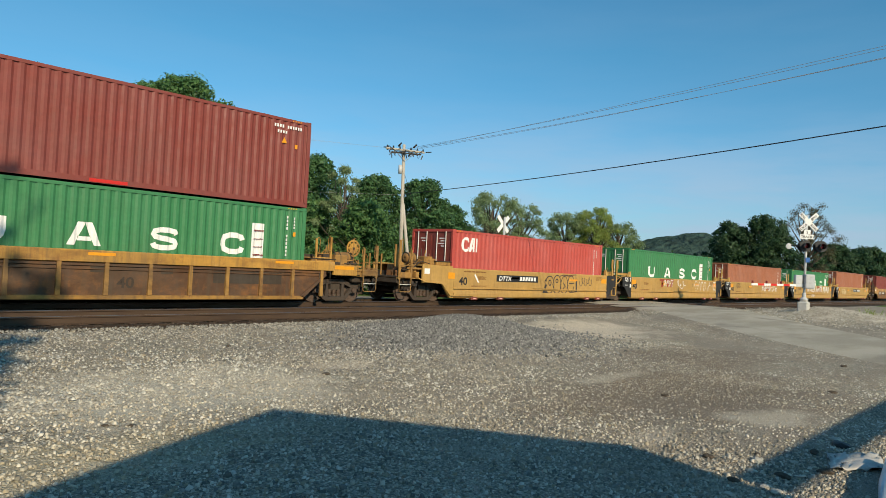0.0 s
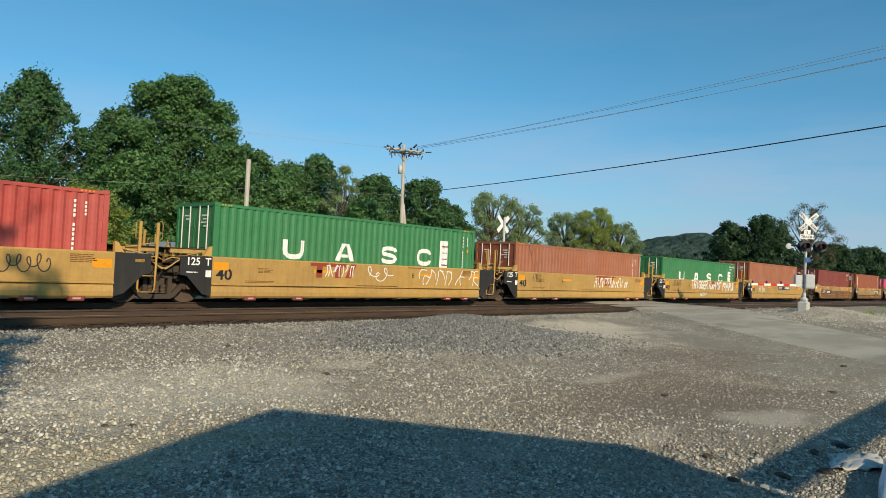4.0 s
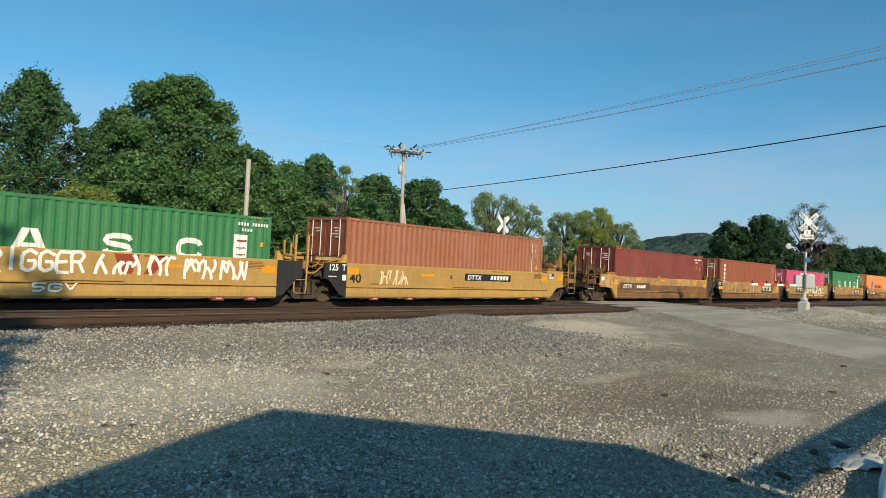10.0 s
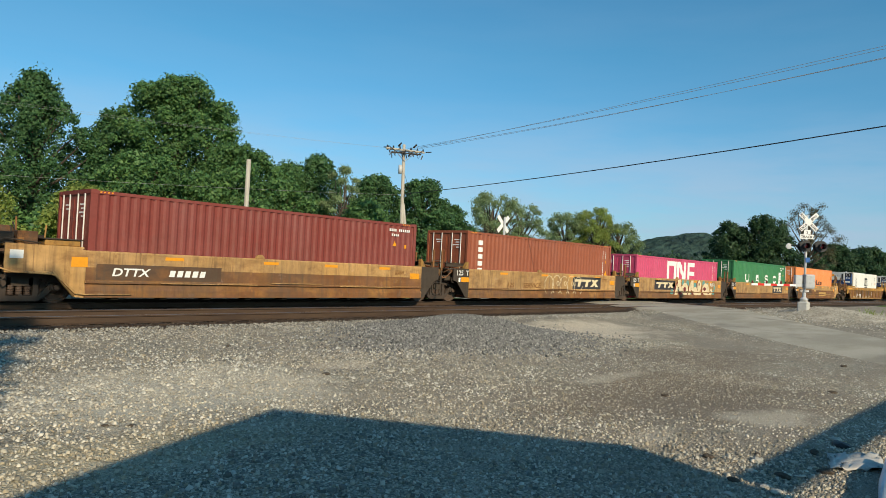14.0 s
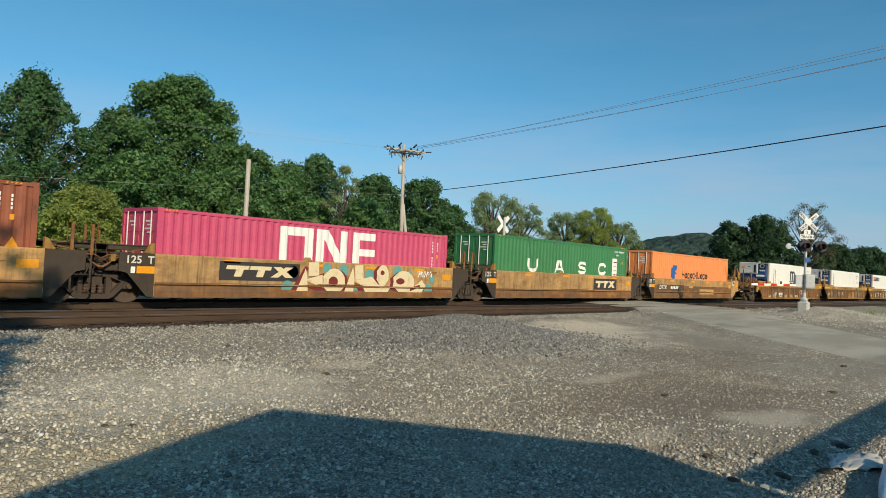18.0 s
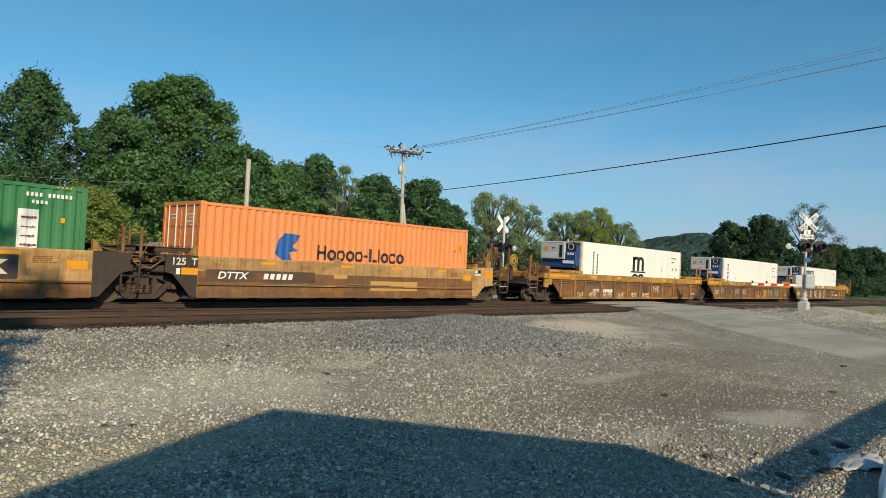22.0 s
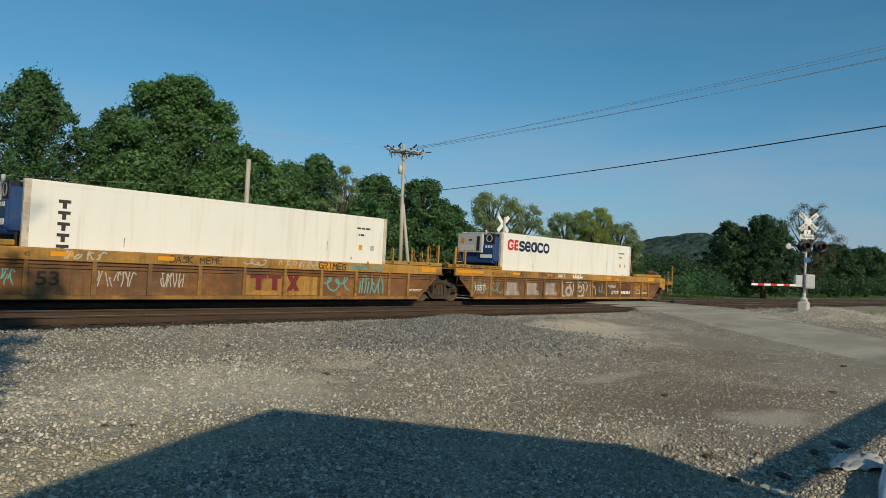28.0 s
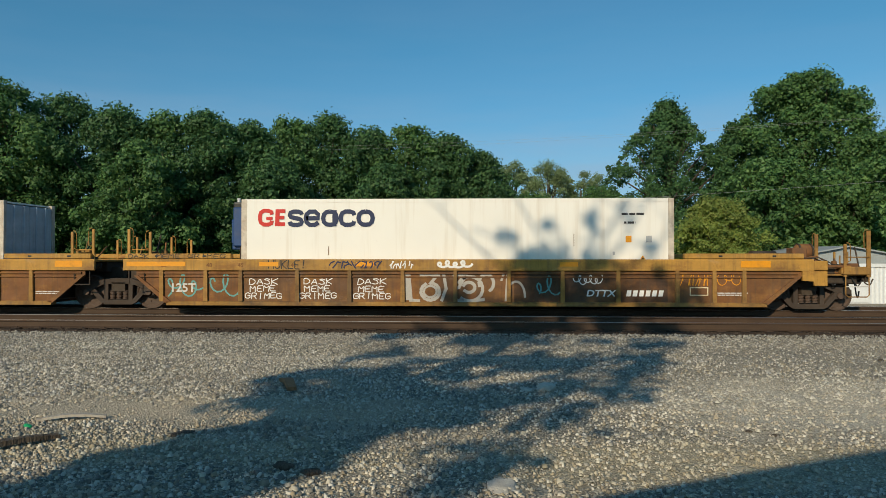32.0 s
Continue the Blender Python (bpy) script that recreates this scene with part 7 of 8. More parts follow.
# ---- trees and greenery ----
def leaf_mesh(name, pts, nrm, size, mat, rng):
    """Leaves as small pointed blades at pts, facing about nrm."""
    n = len(pts)
    a = rng.normal(size=(n, 3))
    t = np.cross(nrm, a)
    t /= np.linalg.norm(t, axis=1)[:, None] + 1e-9
    b = np.cross(nrm, t)
    s = (size * rng.uniform(0.6, 1.35, n))[:, None]
    v = np.stack([pts - t * s + b * s * 0.1, pts + t * s * 0.55 + b * s * 0.75, pts + t * s * 0.75 - b * s * 0.7], 1).reshape(-1, 3)
    me = bpy.data.meshes.new(name)
    me.vertices.add(n * 3)
    me.vertices.foreach_set("co", v.reshape(-1))
    me.loops.add(n * 3)
    me.loops.foreach_set("vertex_index", np.arange(n * 3, dtype=np.int32))
    me.polygons.add(n)
    me.polygons.foreach_set("loop_start", np.arange(0, n * 3, 3, dtype=np.int32))
    me.update(calc_edges=True)
    me.materials.append(mat)
    return me


def crown_points(rng, lobes, n, fill=0.35, lift=0.35):
    """Points on the rough upper shells of leaf clumps (x, y, z, rx, ry, rz), with their outward ways."""
    w = np.array([l[3] * (l[5] + 0.3 * l[3]) for l in lobes])
    k = rng.choice(len(lobes), n, p=w / w.sum())
    L = np.array(lobes)[k]
    d = rng.normal(size=(n, 3))
    d /= np.linalg.norm(d, axis=1)[:, None]
    away = L[:, :2] - np.array(lobes)[:, :2].mean(0)
    away /= np.linalg.norm(away, axis=1)[:, None] + 0.4
    d[:, :2] += away * lift
    d[:, 2] += lift
    d /= np.linalg.norm(d, axis=1)[:, None]
    r = 1 - fill * rng.random(n) ** 1.6
    ph = np.sin(d[:, 0] * 7 + k * 1.7) * np.sin(d[:, 1] * 8 + k * 0.9) * np.sin(d[:, 2] * 7 + k * 2.3)
    r *= 1 + 0.20 * ph + np.clip(0.16 * rng.normal(size=n), -0.5, 0.34)
    return L[:, :3] + d * r[:, None] * L[:, 3:6], d


def limb(p0, p1, r0, r1, bm):
    mid = (Vector(p0) + Vector(p1)) / 2 + Vector((random.uniform(-1, 1), random.uniform(-1, 1), 0)) * 0.08 * (Vector(p1) - Vector(p0)).length
    tube(p0, mid, r0, (r0 + r1) / 2, 7, bm)
    tube(mid, p1, (r0 + r1) / 2, r1, 7, bm)


def tree(az, dist, top, radius, shape, leaf, n, label, seed, low=0.18, size=0.24, name="tree", xy=None, group="trees behind the tracks", n_lobes=None):
    """A tree by azimuth (degrees) and distance from the camera's place; top: height of its tip over the rails."""
    rng = np.random.default_rng(seed)
    random.seed(seed)
    x, y = xy or (dist * math.sin(radians(az)), dist * math.cos(radians(az)))
    gz = ground_z(x, y) if dist < 300 else -0.6
    h = top - gz
    e = base(name, pose(x, y, gz), label, "tree", group)
    lobes = []
    m = {"cone": 260, "round": 170, "tall": 130}.get(shape, int((n_lobes or 16) * 1.9))
    for i in range(m):
        f = (i + 0.5) / m
        z = h * (low + (0.96 - low) * f)
        a = i * 2.399 + rng.uniform(-0.5, 0.5)
        if shape == "cone":
            hw = min(radius, 2.25 * radius * (1.0 - z / h)) + 0.12
            lr = radius * rng.choice((0.06, 0.10, 0.14))
            q = max(0.0, hw - lr * 0.7) * rng.uniform(0.88, 1.04)
        elif shape == "round":
            hw = radius * math.sin(math.pi * (0.22 + 0.70 * f)) ** 0.8
            lr = radius * rng.choice((0.08, 0.12, 0.16, 0.23))
            q = max(0.0, hw - lr * 0.7) * rng.uniform(0.55, 1.13)
        elif shape == "tall":
            hw = radius * (1.0 if f < 0.55 else 1.0 - (f - 0.55) ** 1.25 * 2.0)
            lr = radius * rng.choice((0.11, 0.15, 0.19, 0.27))
            q = max(0.0, hw - lr * 0.7) * rng.uniform(0.60, 1.14)
        else:          # open, airy crown
            hw = radius * math.sin(math.pi * (0.2 + 0.65 * f))
            lr = radius * rng.uniform(0.14, 0.26)
            q = hw * rng.uniform(0.4, 0.9)
        if shape in ("round", "tall"):
            q *= 1 + 0.17 * math.sin(a * 2 + f * 9 + seed) + 0.08 * math.sin(a * 5 - f * 17)
        zz = min(z, h - lr * 0.6)
        lobes.append((q * math.cos(a), q * math.sin(a), zz, lr, lr, lr * rng.uniform(0.6, 0.9)))
    if shape != "open":
        for f, k in ((0.25, 0.56), (0.50, 0.54), (0.72, 0.34)):
            lobes.append((0, 0, h * (low + f * (1 - low)), radius * k, radius * k, h * (1 - low) * 0.24))
    bm = bmesh.new()
    tr = max(0.12, radius * 0.07)
    tube((0, 0, -0.2), (0, 0, h * 0.35), tr * 1.25, tr, 9, bm)
    tube((0, 0, h * 0.35), (0.1, 0, h * 0.82), tr, tr * 0.3, 9, bm)
    part("trunk", bm, MAT["bark"], e)
    for l in lobes[:m][:: 7 if shape != "open" else 1]:
        bm = bmesh.new()
        limb((0, 0, max(h * 0.2, l[2] * 0.62)), (l[0] * 0.9, l[1] * 0.9, l[2]), tr * (0.4 if shape != "open" else 0.5), tr * 0.1, bm)
        part("limb", bm, MAT["bark"], e)
    n = int(n * (2.9 if shape != "open" else 2.9))
    size *= 0.50 if shape != "open" else 0.36
    pts, d = crown_points(rng, lobes, n, 0.65 if shape != "open" else 0.8)
    nr = d * 0.9 + rng.normal(size=d.shape) * 0.55 + np.array((0, 0, 0.25))
    nr /= np.linalg.norm(nr, axis=1)[:, None]
    me = leaf_mesh("crown", pts, nr, size, LEAF[leaf], rng)
    share("crown", me, e)
    return e


def thicket(name, rows, leaf, label, seed, size=0.26, per=260):
    """Low bushes and far woods as one mesh; rows of x, y, radius, height."""
    rng = np.random.default_rng(seed)
    P, D = [], []
    for x, y, r, h in rows:
        g = ground_z(x, y)
        lob = [(x + rng.uniform(-0.5, 0.5) * r, y + rng.uniform(-0.4, 0.4) * r, g + h * rng.uniform(0.35, 0.62), r * rng.uniform(0.45, 0.75), r * 0.6, h * rng.uniform(0.36, 0.45)) for _ in range(5)]
        p, d = crown_points(rng, lob, int(per * r * h / 3) + 100, 0.4)
        P.append(p)
        D.append(d)
    P, D = np.concatenate(P), np.concatenate(D)
    keep = P[:, 2] > -0.7
    P, D = P[keep], D[keep]
    nr = D + rng.normal(size=D.shape) * 0.5
    nr /= np.linalg.norm(nr, axis=1)[:, None]
    me = leaf_mesh(name, P, nr, size * 0.7, LEAF[leaf], rng)
    return tagged(new(name, me), label, "bushes", kind="stuff")


def at(az, d):
    return d * math.sin(radians(az)), d * math.cos(radians(az))


def greenery():
    T = "leafy green broadleaf tree in full summer leaf"
    tree(15.6, 50, 12.6, 4.4, "cone", "dark", 15000, "dense dark green cone-shaped tree", 1, 0.10, 0.20, n_lobes=40)
    tree(25.3, 50, 13.6, 4.9, "round", "mid", 22000, "tall round-crowned broadleaf tree, dark green", 2, 0.15, 0.22, n_lobes=26)
    tree(20.9, 52, 11.2, 2.9, "tall", "dark", 9000, T, 3, 0.12, 0.22)
    tree(30.2, 46, 8.6, 3.8, "round", "mid", 12000, T, 4, 0.10, 0.22)
    tree(34.0, 55, 8.9, 3.6, "round", "mid", 9000, T, 5, 0.10, 0.23)
    tree(36.3, 56, 9.9, 3.0, "tall", "dark", 9000, T, 6, 0.10, 0.22)
    tree(38.4, 52, 8.9, 2.2, "open", "olive", 4200, "thin-crowned tree with feathery olive leaves", 7, 0.10, 0.20)
    tree(33.0, 42, 6.0, 3.0, "round", "mid", 8000, T, 8, 0.05, 0.22)
    tree(23.0, 42, 7.0, 3.4, "round", "mid", 9000, T, 9, 0.05, 0.22)
    tree(19.8, 33, 4.0, 1.8, "round", "light", 9000, "small yellow-green tree at the wood's edge", 10, 0.12, 0.12)
    tree(27.5, 44, 6.2, 3.0, "round", "mid", 8000, T, 28, 0.05, 0.22)
    tree(41.2, 58, 8.9, 3.2, "round", "dark", 10000, T, 11, 0.08, 0.24)
    tree(44.8, 58, 8.7, 3.6, "round", "dark", 11000, T, 12, 0.08, 0.24)
    tree(47.2, 62, 7.2, 3.0, "round", "dark", 8000, T, 13, 0.06, 0.24)
    tree(40.2, 46, 5.6, 2.6, "round", "mid", 7000, T, 29, 0.05, 0.22)
    tree(50.8, 78, 10.2, 4.6, "open", "olive", 7500, "pale olive tree with an airy crown", 14, 0.15, 0.27, n_lobes=26)
    tree(53.2, 82, 9.6, 3.8, "open", "olive", 5500, "pale olive tree with an airy crown", 15, 0.15, 0.27, n_lobes=22)
    tree(57.0, 88, 9.0, 3.6, "open", "olive", 9500, "light green broadleaf tree with an uneven crown", 16, 0.08, 0.25, n_lobes=38)
    tree(59.4, 88, 9.8, 3.6, "open", "light", 9500, "light green broadleaf tree with an uneven crown", 17, 0.08, 0.25, n_lobes=38)
    tree(61.2, 92, 8.2, 3.8, "open", "olive", 9500, "light green broadleaf tree with an uneven crown", 18, 0.06, 0.25, n_lobes=38)
    tree(69.6, 100, 9.3, 4.0, "round", "deep", 10000, T, 19, 0.08, 0.30, n_lobes=30)
    tree(72.0, 100, 10.2, 4.4, "round", "deep", 11000, T, 20, 0.08, 0.30, n_lobes=30)
    tree(74.8, 118, 14.1, 4.8, "open", "brown", 4600, "half-bare tree with browning feathery leaves", 21, 0.2, 0.22, n_lobes=24)
    tree(76.4, 150, 9.2, 6.0, "round", "deep", 8500, T, 22, 0.06, 0.40)
    tree(78.6, 185, 10.6, 7.0, "round", "deep", 8500, T, 23, 0.06, 0.5)
    tree(80.6, 230, 12.4, 8.0, "round", "dark", 8000, T, 24, 0.06, 0.6)
    # the close row behind the train, seen when the camera has turned
    row = ((-39.0, 45, 11.2, 4.2), (-35.2, 44, 11.0, 4.0), (-31.5, 46, 11.1, 4.0), (-28.0, 43, 10.0, 3.7), (-24.6, 43, 9.8, 3.5), (-21.6, 42, 9.9, 3.4), (-18.2, 43, 9.5, 3.4),
           (-14.9, 45, 10.6, 3.5), (-11.8, 45, 10.8, 3.5), (-8.6, 45, 10.0, 3.3), (-5.4, 45, 10.2, 3.4), (-2.2, 45, 9.5, 3.2), (0.6, 46, 8.6, 2.9), (-26.3, 39, 7.5, 3.0), (-16.5, 40, 7.2, 3.0), (-7.0, 41, 7.0, 3.0))
    for k, (az, d, top, r) in enumerate(row):
        tree(az, d, top, r, "tall", ("dark", "mid", "dark")[k % 3], 9500, "dense green hardwood in a close-set row", 40 + k, 0.05, 0.21, group="row of trees along the tracks", n_lobes=20)
    for k, (az, d, top, r) in enumerate(((3.0, 58, 9.4, 3.4), (6.2, 60, 9.6, 3.6), (8.8, 62, 9.0, 3.0))):
        tree(az, d, top, r, "open", "olive", 6500, "pale olive tree with an airy flat-topped crown", 60 + k, 0.15, 0.25, n_lobes=24)
    for k, (az, d, top, r) in enumerate(((5.0, 47, 5.8, 3.0), (10.5, 46, 6.2, 3.0), (12.3, 41, 4.8, 2.2), (18.8, 34, 4.2, 1.9))):
        tree(az, d, top, r, "round", ("mid", "mid", "light", "light")[k], 8000, "low green broadleaf tree", 66 + k, 0.08, 0.15)
    rnd = random.Random(9)
    rows = [(*at(az, rnd.uniform(38, 43) / max(0.8, math.cos(radians(az)))), rnd.uniform(1.4, 2.4), rnd.uniform(1.6, 3.4)) for az in np.arange(-42, 40, 1.5)]
    thicket("bushes", rows, "mid", "dark green undergrowth along the wood's edge", 90, 0.22, 420)
    rows = [(*at(az, max(rnd.uniform(80, 100), rnd.uniform(32, 36) / math.cos(radians(az)))), rnd.uniform(2.5, 4), rnd.uniform(3.4, 5.2)) for az in np.arange(44, 82, 1.2)]
    thicket("bushes", rows, "deep", "green thicket beyond the field", 91, 0.22, 300)
    rows = [(*at(az, rnd.uniform(72, 84)), rnd.uniform(1.6, 2.6), rnd.uniform(1.6, 3.2)) for az in np.arange(52, 70, 1.3)]
    thicket("bushes", rows, "dark", "green shrubs and tall weeds beyond the tracks", 92, 0.16, 420)
    rows = [(*at(az, max(rnd.uniform(120, 150), rnd.uniform(38, 44) / math.cos(radians(az)))), rnd.uniform(4, 6), rnd.uniform(5.0, 8.2)) for az in np.arange(38, 83, 1.1)]
    thicket("far_woods", rows, "deep", "far green woods with shade put into the leaf colour", 93, 0.45, 90)


greenery()


def hill():
    """Wooded hills on the horizon."""
    for name, az0, az1, dist, peak, label in (("hill", 59, 73.5, 1300, 79, "wooded hill on the horizon, tinted blue-green for haze"), ("hill", 71, 92, 1100, 52, "low wooded ridge on the horizon"), ("hill", 40, 64, 1500, 38, "low wooded ridge on the horizon")):
        verts, faces = [], []
        na, nd = 150, 36
        for j in range(nd):
            for i in range(na):
                u, v = i / (na - 1), j / (nd - 1)
                az = radians(az0 + (az1 - az0) * u)
                d = dist + (v - 0.5) * 500
                sh = math.sin(math.pi * u) ** 0.75
                prof = sh * (math.sin(math.pi * min(1, v * 1.25)) if v < 0.8 else 0)
                z = -2 + peak * prof * (1 + 0.10 * noise.noise((u * 6, v * 2, peak))) + (noise.noise((d * math.sin(az) / 26, d * math.cos(az) / 26, peak)) * 3.2 + noise.noise((d * math.sin(az) / 9, d * math.cos(az) / 9, peak)) * 1.6) * min(1, prof * 8)
                verts.append((d * math.sin(az), d * math.cos(az), z))
        for j in range(nd - 1):
            for i in range(na - 1):
                faces.append((j * na + i, j * na + i + 1, (j + 1) * na + i + 1, (j + 1) * na + i))
        tagged(raw(name, verts, faces, MAT["hillwood"]), label, "hill", kind="structure")


m = Mat("distant_woodland", (0.044, 0.080, 0.060, 1), 1.0, 0, 0.1)
m.mix((0.024, 0.044, 0.040, 1), m.noise(0.03, 0.4, 0.6, detail=9, world=True), 0.7)
# bluish mix: the haze of distance put into the woodland's colour
m.mix((0.060, 0.090, 0.085, 1), m.noise(0.004, 0.2, 0.8, world=True), 0.5)
m.value(m.noise(0.055, 0.3, 0.7, detail=6, world=True), 0.55, 1.5)
m.bump(m.noise(0.075, 0.25, 0.75, detail=6, world=True), 1.0, 7.0)
MAT["hillwood"] = m.done()
hill()


# ---- poles, wires, shed, crossing signals ----
def wire(name, p0, p1, sag, r, mat, label):
    pts = []
    for k in range(25):
        u = k / 24
        p = Vector(p0).lerp(Vector(p1), u)
        pts.append((p.x, p.y, p.z - 4 * sag * u * (1 - u)))
    ob = link_bm(name, pipe(pts, r, 5), mat)
    return tagged(ob, label, "cable", "overhead wires")


POLE = (27.4, 29.2)


def utility_pole():
    x, y = POLE
    gz = ground_z(x, y)
    p = base("utility_pole", pose(x, y, gz), "pale grey wooden utility pole with a crossarm", "utility pole")
    H = 8.45 - gz
    part("pole", tube((0.25, 0, -0.3), (0, 0, H), 0.135, 0.085, 14), MAT["polewood"], p)
    d = Vector((0.93, -0.37, 0)).normalized()
    arm = tube(-d * 1.2 + Vector((0, -0.14, H - 0.35)), d * 1.2 + Vector((0, -0.14, H - 0.35)), 0.065, 0.065, 6)
    part("crossarm", arm, MAT["polewood"], p)
    br = tube(d * 0.7 + Vector((0, -0.14, H - 0.38)), Vector((0, -0.12, H - 1.0)), 0.02, 0.02, 6)
    tube(-d * 0.7 + Vector((0, -0.14, H - 0.38)), Vector((0, -0.12, H - 1.0)), 0.02, 0.02, 6, br)
    part("arm_brace", br, MAT["steel"], p)
    for k in (-1.12, -0.75, -0.35, 0.35, 0.75, 1.12):
        q = d * k + Vector((0, -0.14, H - 0.28))
        ins = lathe([(0.02, -0.04), (0.05, -0.02), (0.055, 0.03), (0.03, 0.05), (0.045, 0.09), (0.02, 0.13)], 10, "z")
        ob = part("insulator", ins, MAT["blackmark"], p)
        ob.location = q
    for k, s in ((-1.35, 0.3), (1.3, 0.35), (-0.9, -0.25), (0.9, -0.2), (0.5, -0.3)):
        q = d * k + Vector((0, -0.14, H - 0.32))
        part("fitting", tube(q, q + d * s + Vector((0, 0, -0.12 if s < 0 else 0.05)), 0.035, 0.03, 6), MAT["blackmark"], p)
    for k, (u, v) in enumerate(((-0.5, 0.28), (0.45, 0.32), (-0.2, -0.55), (0.15, -0.75))):
        q = d * u + Vector((0, -0.2, H - 0.32 + v * 0.5))
        part("cutout", tube(q, q + d * 0.16 + Vector((0, -0.05, 0.22)), 0.055, 0.045, 8), MAT["blackmark"], p)
    part("jumper_wire", pipe([d * -1.1 + Vector((0, -0.2, H - 0.2)), d * -0.6 + Vector((0, -0.25, H - 0.52)), d * 0.1 + Vector((0, -0.25, H - 0.40)), d * 0.7 + Vector((0, -0.25, H - 0.58)), d * 1.1 + Vector((0, -0.2, H - 0.2))], 0.025, 6), MAT["wire"], p)
    part("transformer", tube((-0.30, -0.1, H - 1.75), (-0.30, -0.1, H - 1.25), 0.11, 0.11, 14), MAT["silver"], p)
    arm = tube(-d * 0.95 + Vector((0, -0.2, H - 0.56)), d * 0.95 + Vector((0, -0.2, H - 0.50)), 0.05, 0.05, 6)
    part("crossarm", arm, MAT["bark"], p, "dark weathered lower crossarm")
    rnd = random.Random(12)
    for k in range(10):
        q = d * rnd.uniform(-1.05, 1.05) + Vector((0, -0.24, H - rnd.uniform(0.36, 0.58)))
        part("fitting", tube(q, q + d * rnd.uniform(-0.16, 0.16) + Vector((0, -0.04, rnd.uniform(-0.36, -0.12))), 0.035, 0.025, 6), MAT["blackmark"], p)
    for k in range(4):
        a, b = d * (-1.0 + 0.5 * k), d * (-0.55 + 0.5 * k)
        part("jumper_wire", pipe([a + Vector((0, -0.25, H - 0.34)), (a + b) / 2 + Vector((0, -0.28, H - 0.72 - 0.05 * (k % 2))), b + Vector((0, -0.25, H - 0.38))], 0.014, 5), MAT["wire"], p)
    part("guy_wire", pipe([(0.1, 0, H - 1.6), (3.2, 0.8, H - 6.0)], 0.012, 5), MAT["wire"], p)
    # leaning brace pole beside it
    b = base("brace_pole", pose(x + 0.1, y + 0.4, gz), "leaning grey wooden brace pole", "utility pole")
    part("pole", tube((0.62, -0.98, -0.3), (0.05, -0.42, 5.6), 0.12, 0.085, 12), MAT["polewood"], b)
    # plain pole nearer the tracks
    x2, y2 = at(30.7, 36)
    q = base("wooden_post", pose(x2, y2, ground_z(x2, y2)), "weathered grey wooden post without wires", "utility pole")
    part("pole", tube((0, 0, -0.3), (0, 0, 6.35 - ground_z(x2, y2)), 0.125, 0.11, 14), MAT["polewood"], q)
    # next pole of the line, beside the lot
    e = base("utility_pole", pose(17.0, -24.0, -0.3), "wooden utility pole beside the lot", "utility pole")
    part("pole", tube((0, 0, -0.3), (0, 0, 9.4), 0.17, 0.12, 12), MAT["polewood"], e)
    part("crossarm", tube((-1.1, 0.1, 9.0), (1.1, -0.1, 9.0), 0.065, 0.065, 6), MAT["polewood"], e)
    top = 8.15
    for k, ex, z0, z1, sag in ((1.1, 18.1, 8.42, 9.8, 0.3), (0.75, 17.75, 8.40, 9.8, 0.5), (-0.1, 17.0, 8.05, 9.75, 0.8), (-0.45, 16.6, 8.05, 9.45, 0.8)):
        wire("power_line", (x + d.x * k, y + d.y * k, z0), (ex, -24.0, z1), sag, 0.0075, MAT["palewire"], "thin grey power line across the tracks")
    wire("telephone_cable", (x, y - 0.2, 5.54), (17.0, -24.0, 8.05), 0.62, 0.019, MAT["wire"], "thick black telephone cable across the tracks")
    wire("power_line", (x - d.x * 1.1, y - d.y * 1.1, top), (-20, 46, 9.0), 0.6, 0.003, MAT["palewire"], "thin grey power line along the wood")
    wire("power_line", (x - d.x * 0.6, y - d.y * 0.6, top), (-20, 46, 8.7), 0.6, 0.003, MAT["palewire"], "thin grey power line along the wood")
    wire("telephone_cable", (x, y + 0.1, 5.5), (-8, 33.5, 3.6), 0.25, 0.0045, MAT["palewire"], "thin cable along the wood's edge")


utility_pole()


def crossbuck(parent, c, way, s=1.0):
    """Two crossed boards with black letters; c the centre, way the heading (degrees) that they face."""
    m0 = pose(*c, 0, 0, way)
    for k, (turn, words) in enumerate(((45, ("RAIL", "ROAD")), (-45, ("CROS", "SING")))):
        bm = rbox(-0.61, 0.61, -0.012, 0.012, -0.115, 0.115, 0.01, 1)
        b = part("board", bm, MAT["white"], parent, "white reflective crossbuck board")
        b.matrix_basis = m0 @ pose(0, -0.02 * k, 0) @ pose(0, 0, 0, 0, turn, 0)
        for word, x in zip(words, (-0.585, 0.165)):
            t = lettering(word, 0.175, 0, 0, 0, MAT["blackmark"], b)
            t.matrix_basis = pose(x, -0.0145, -0.062, 90, 0, 0) @ Matrix.Diagonal((0.92, 1, 1, 1))


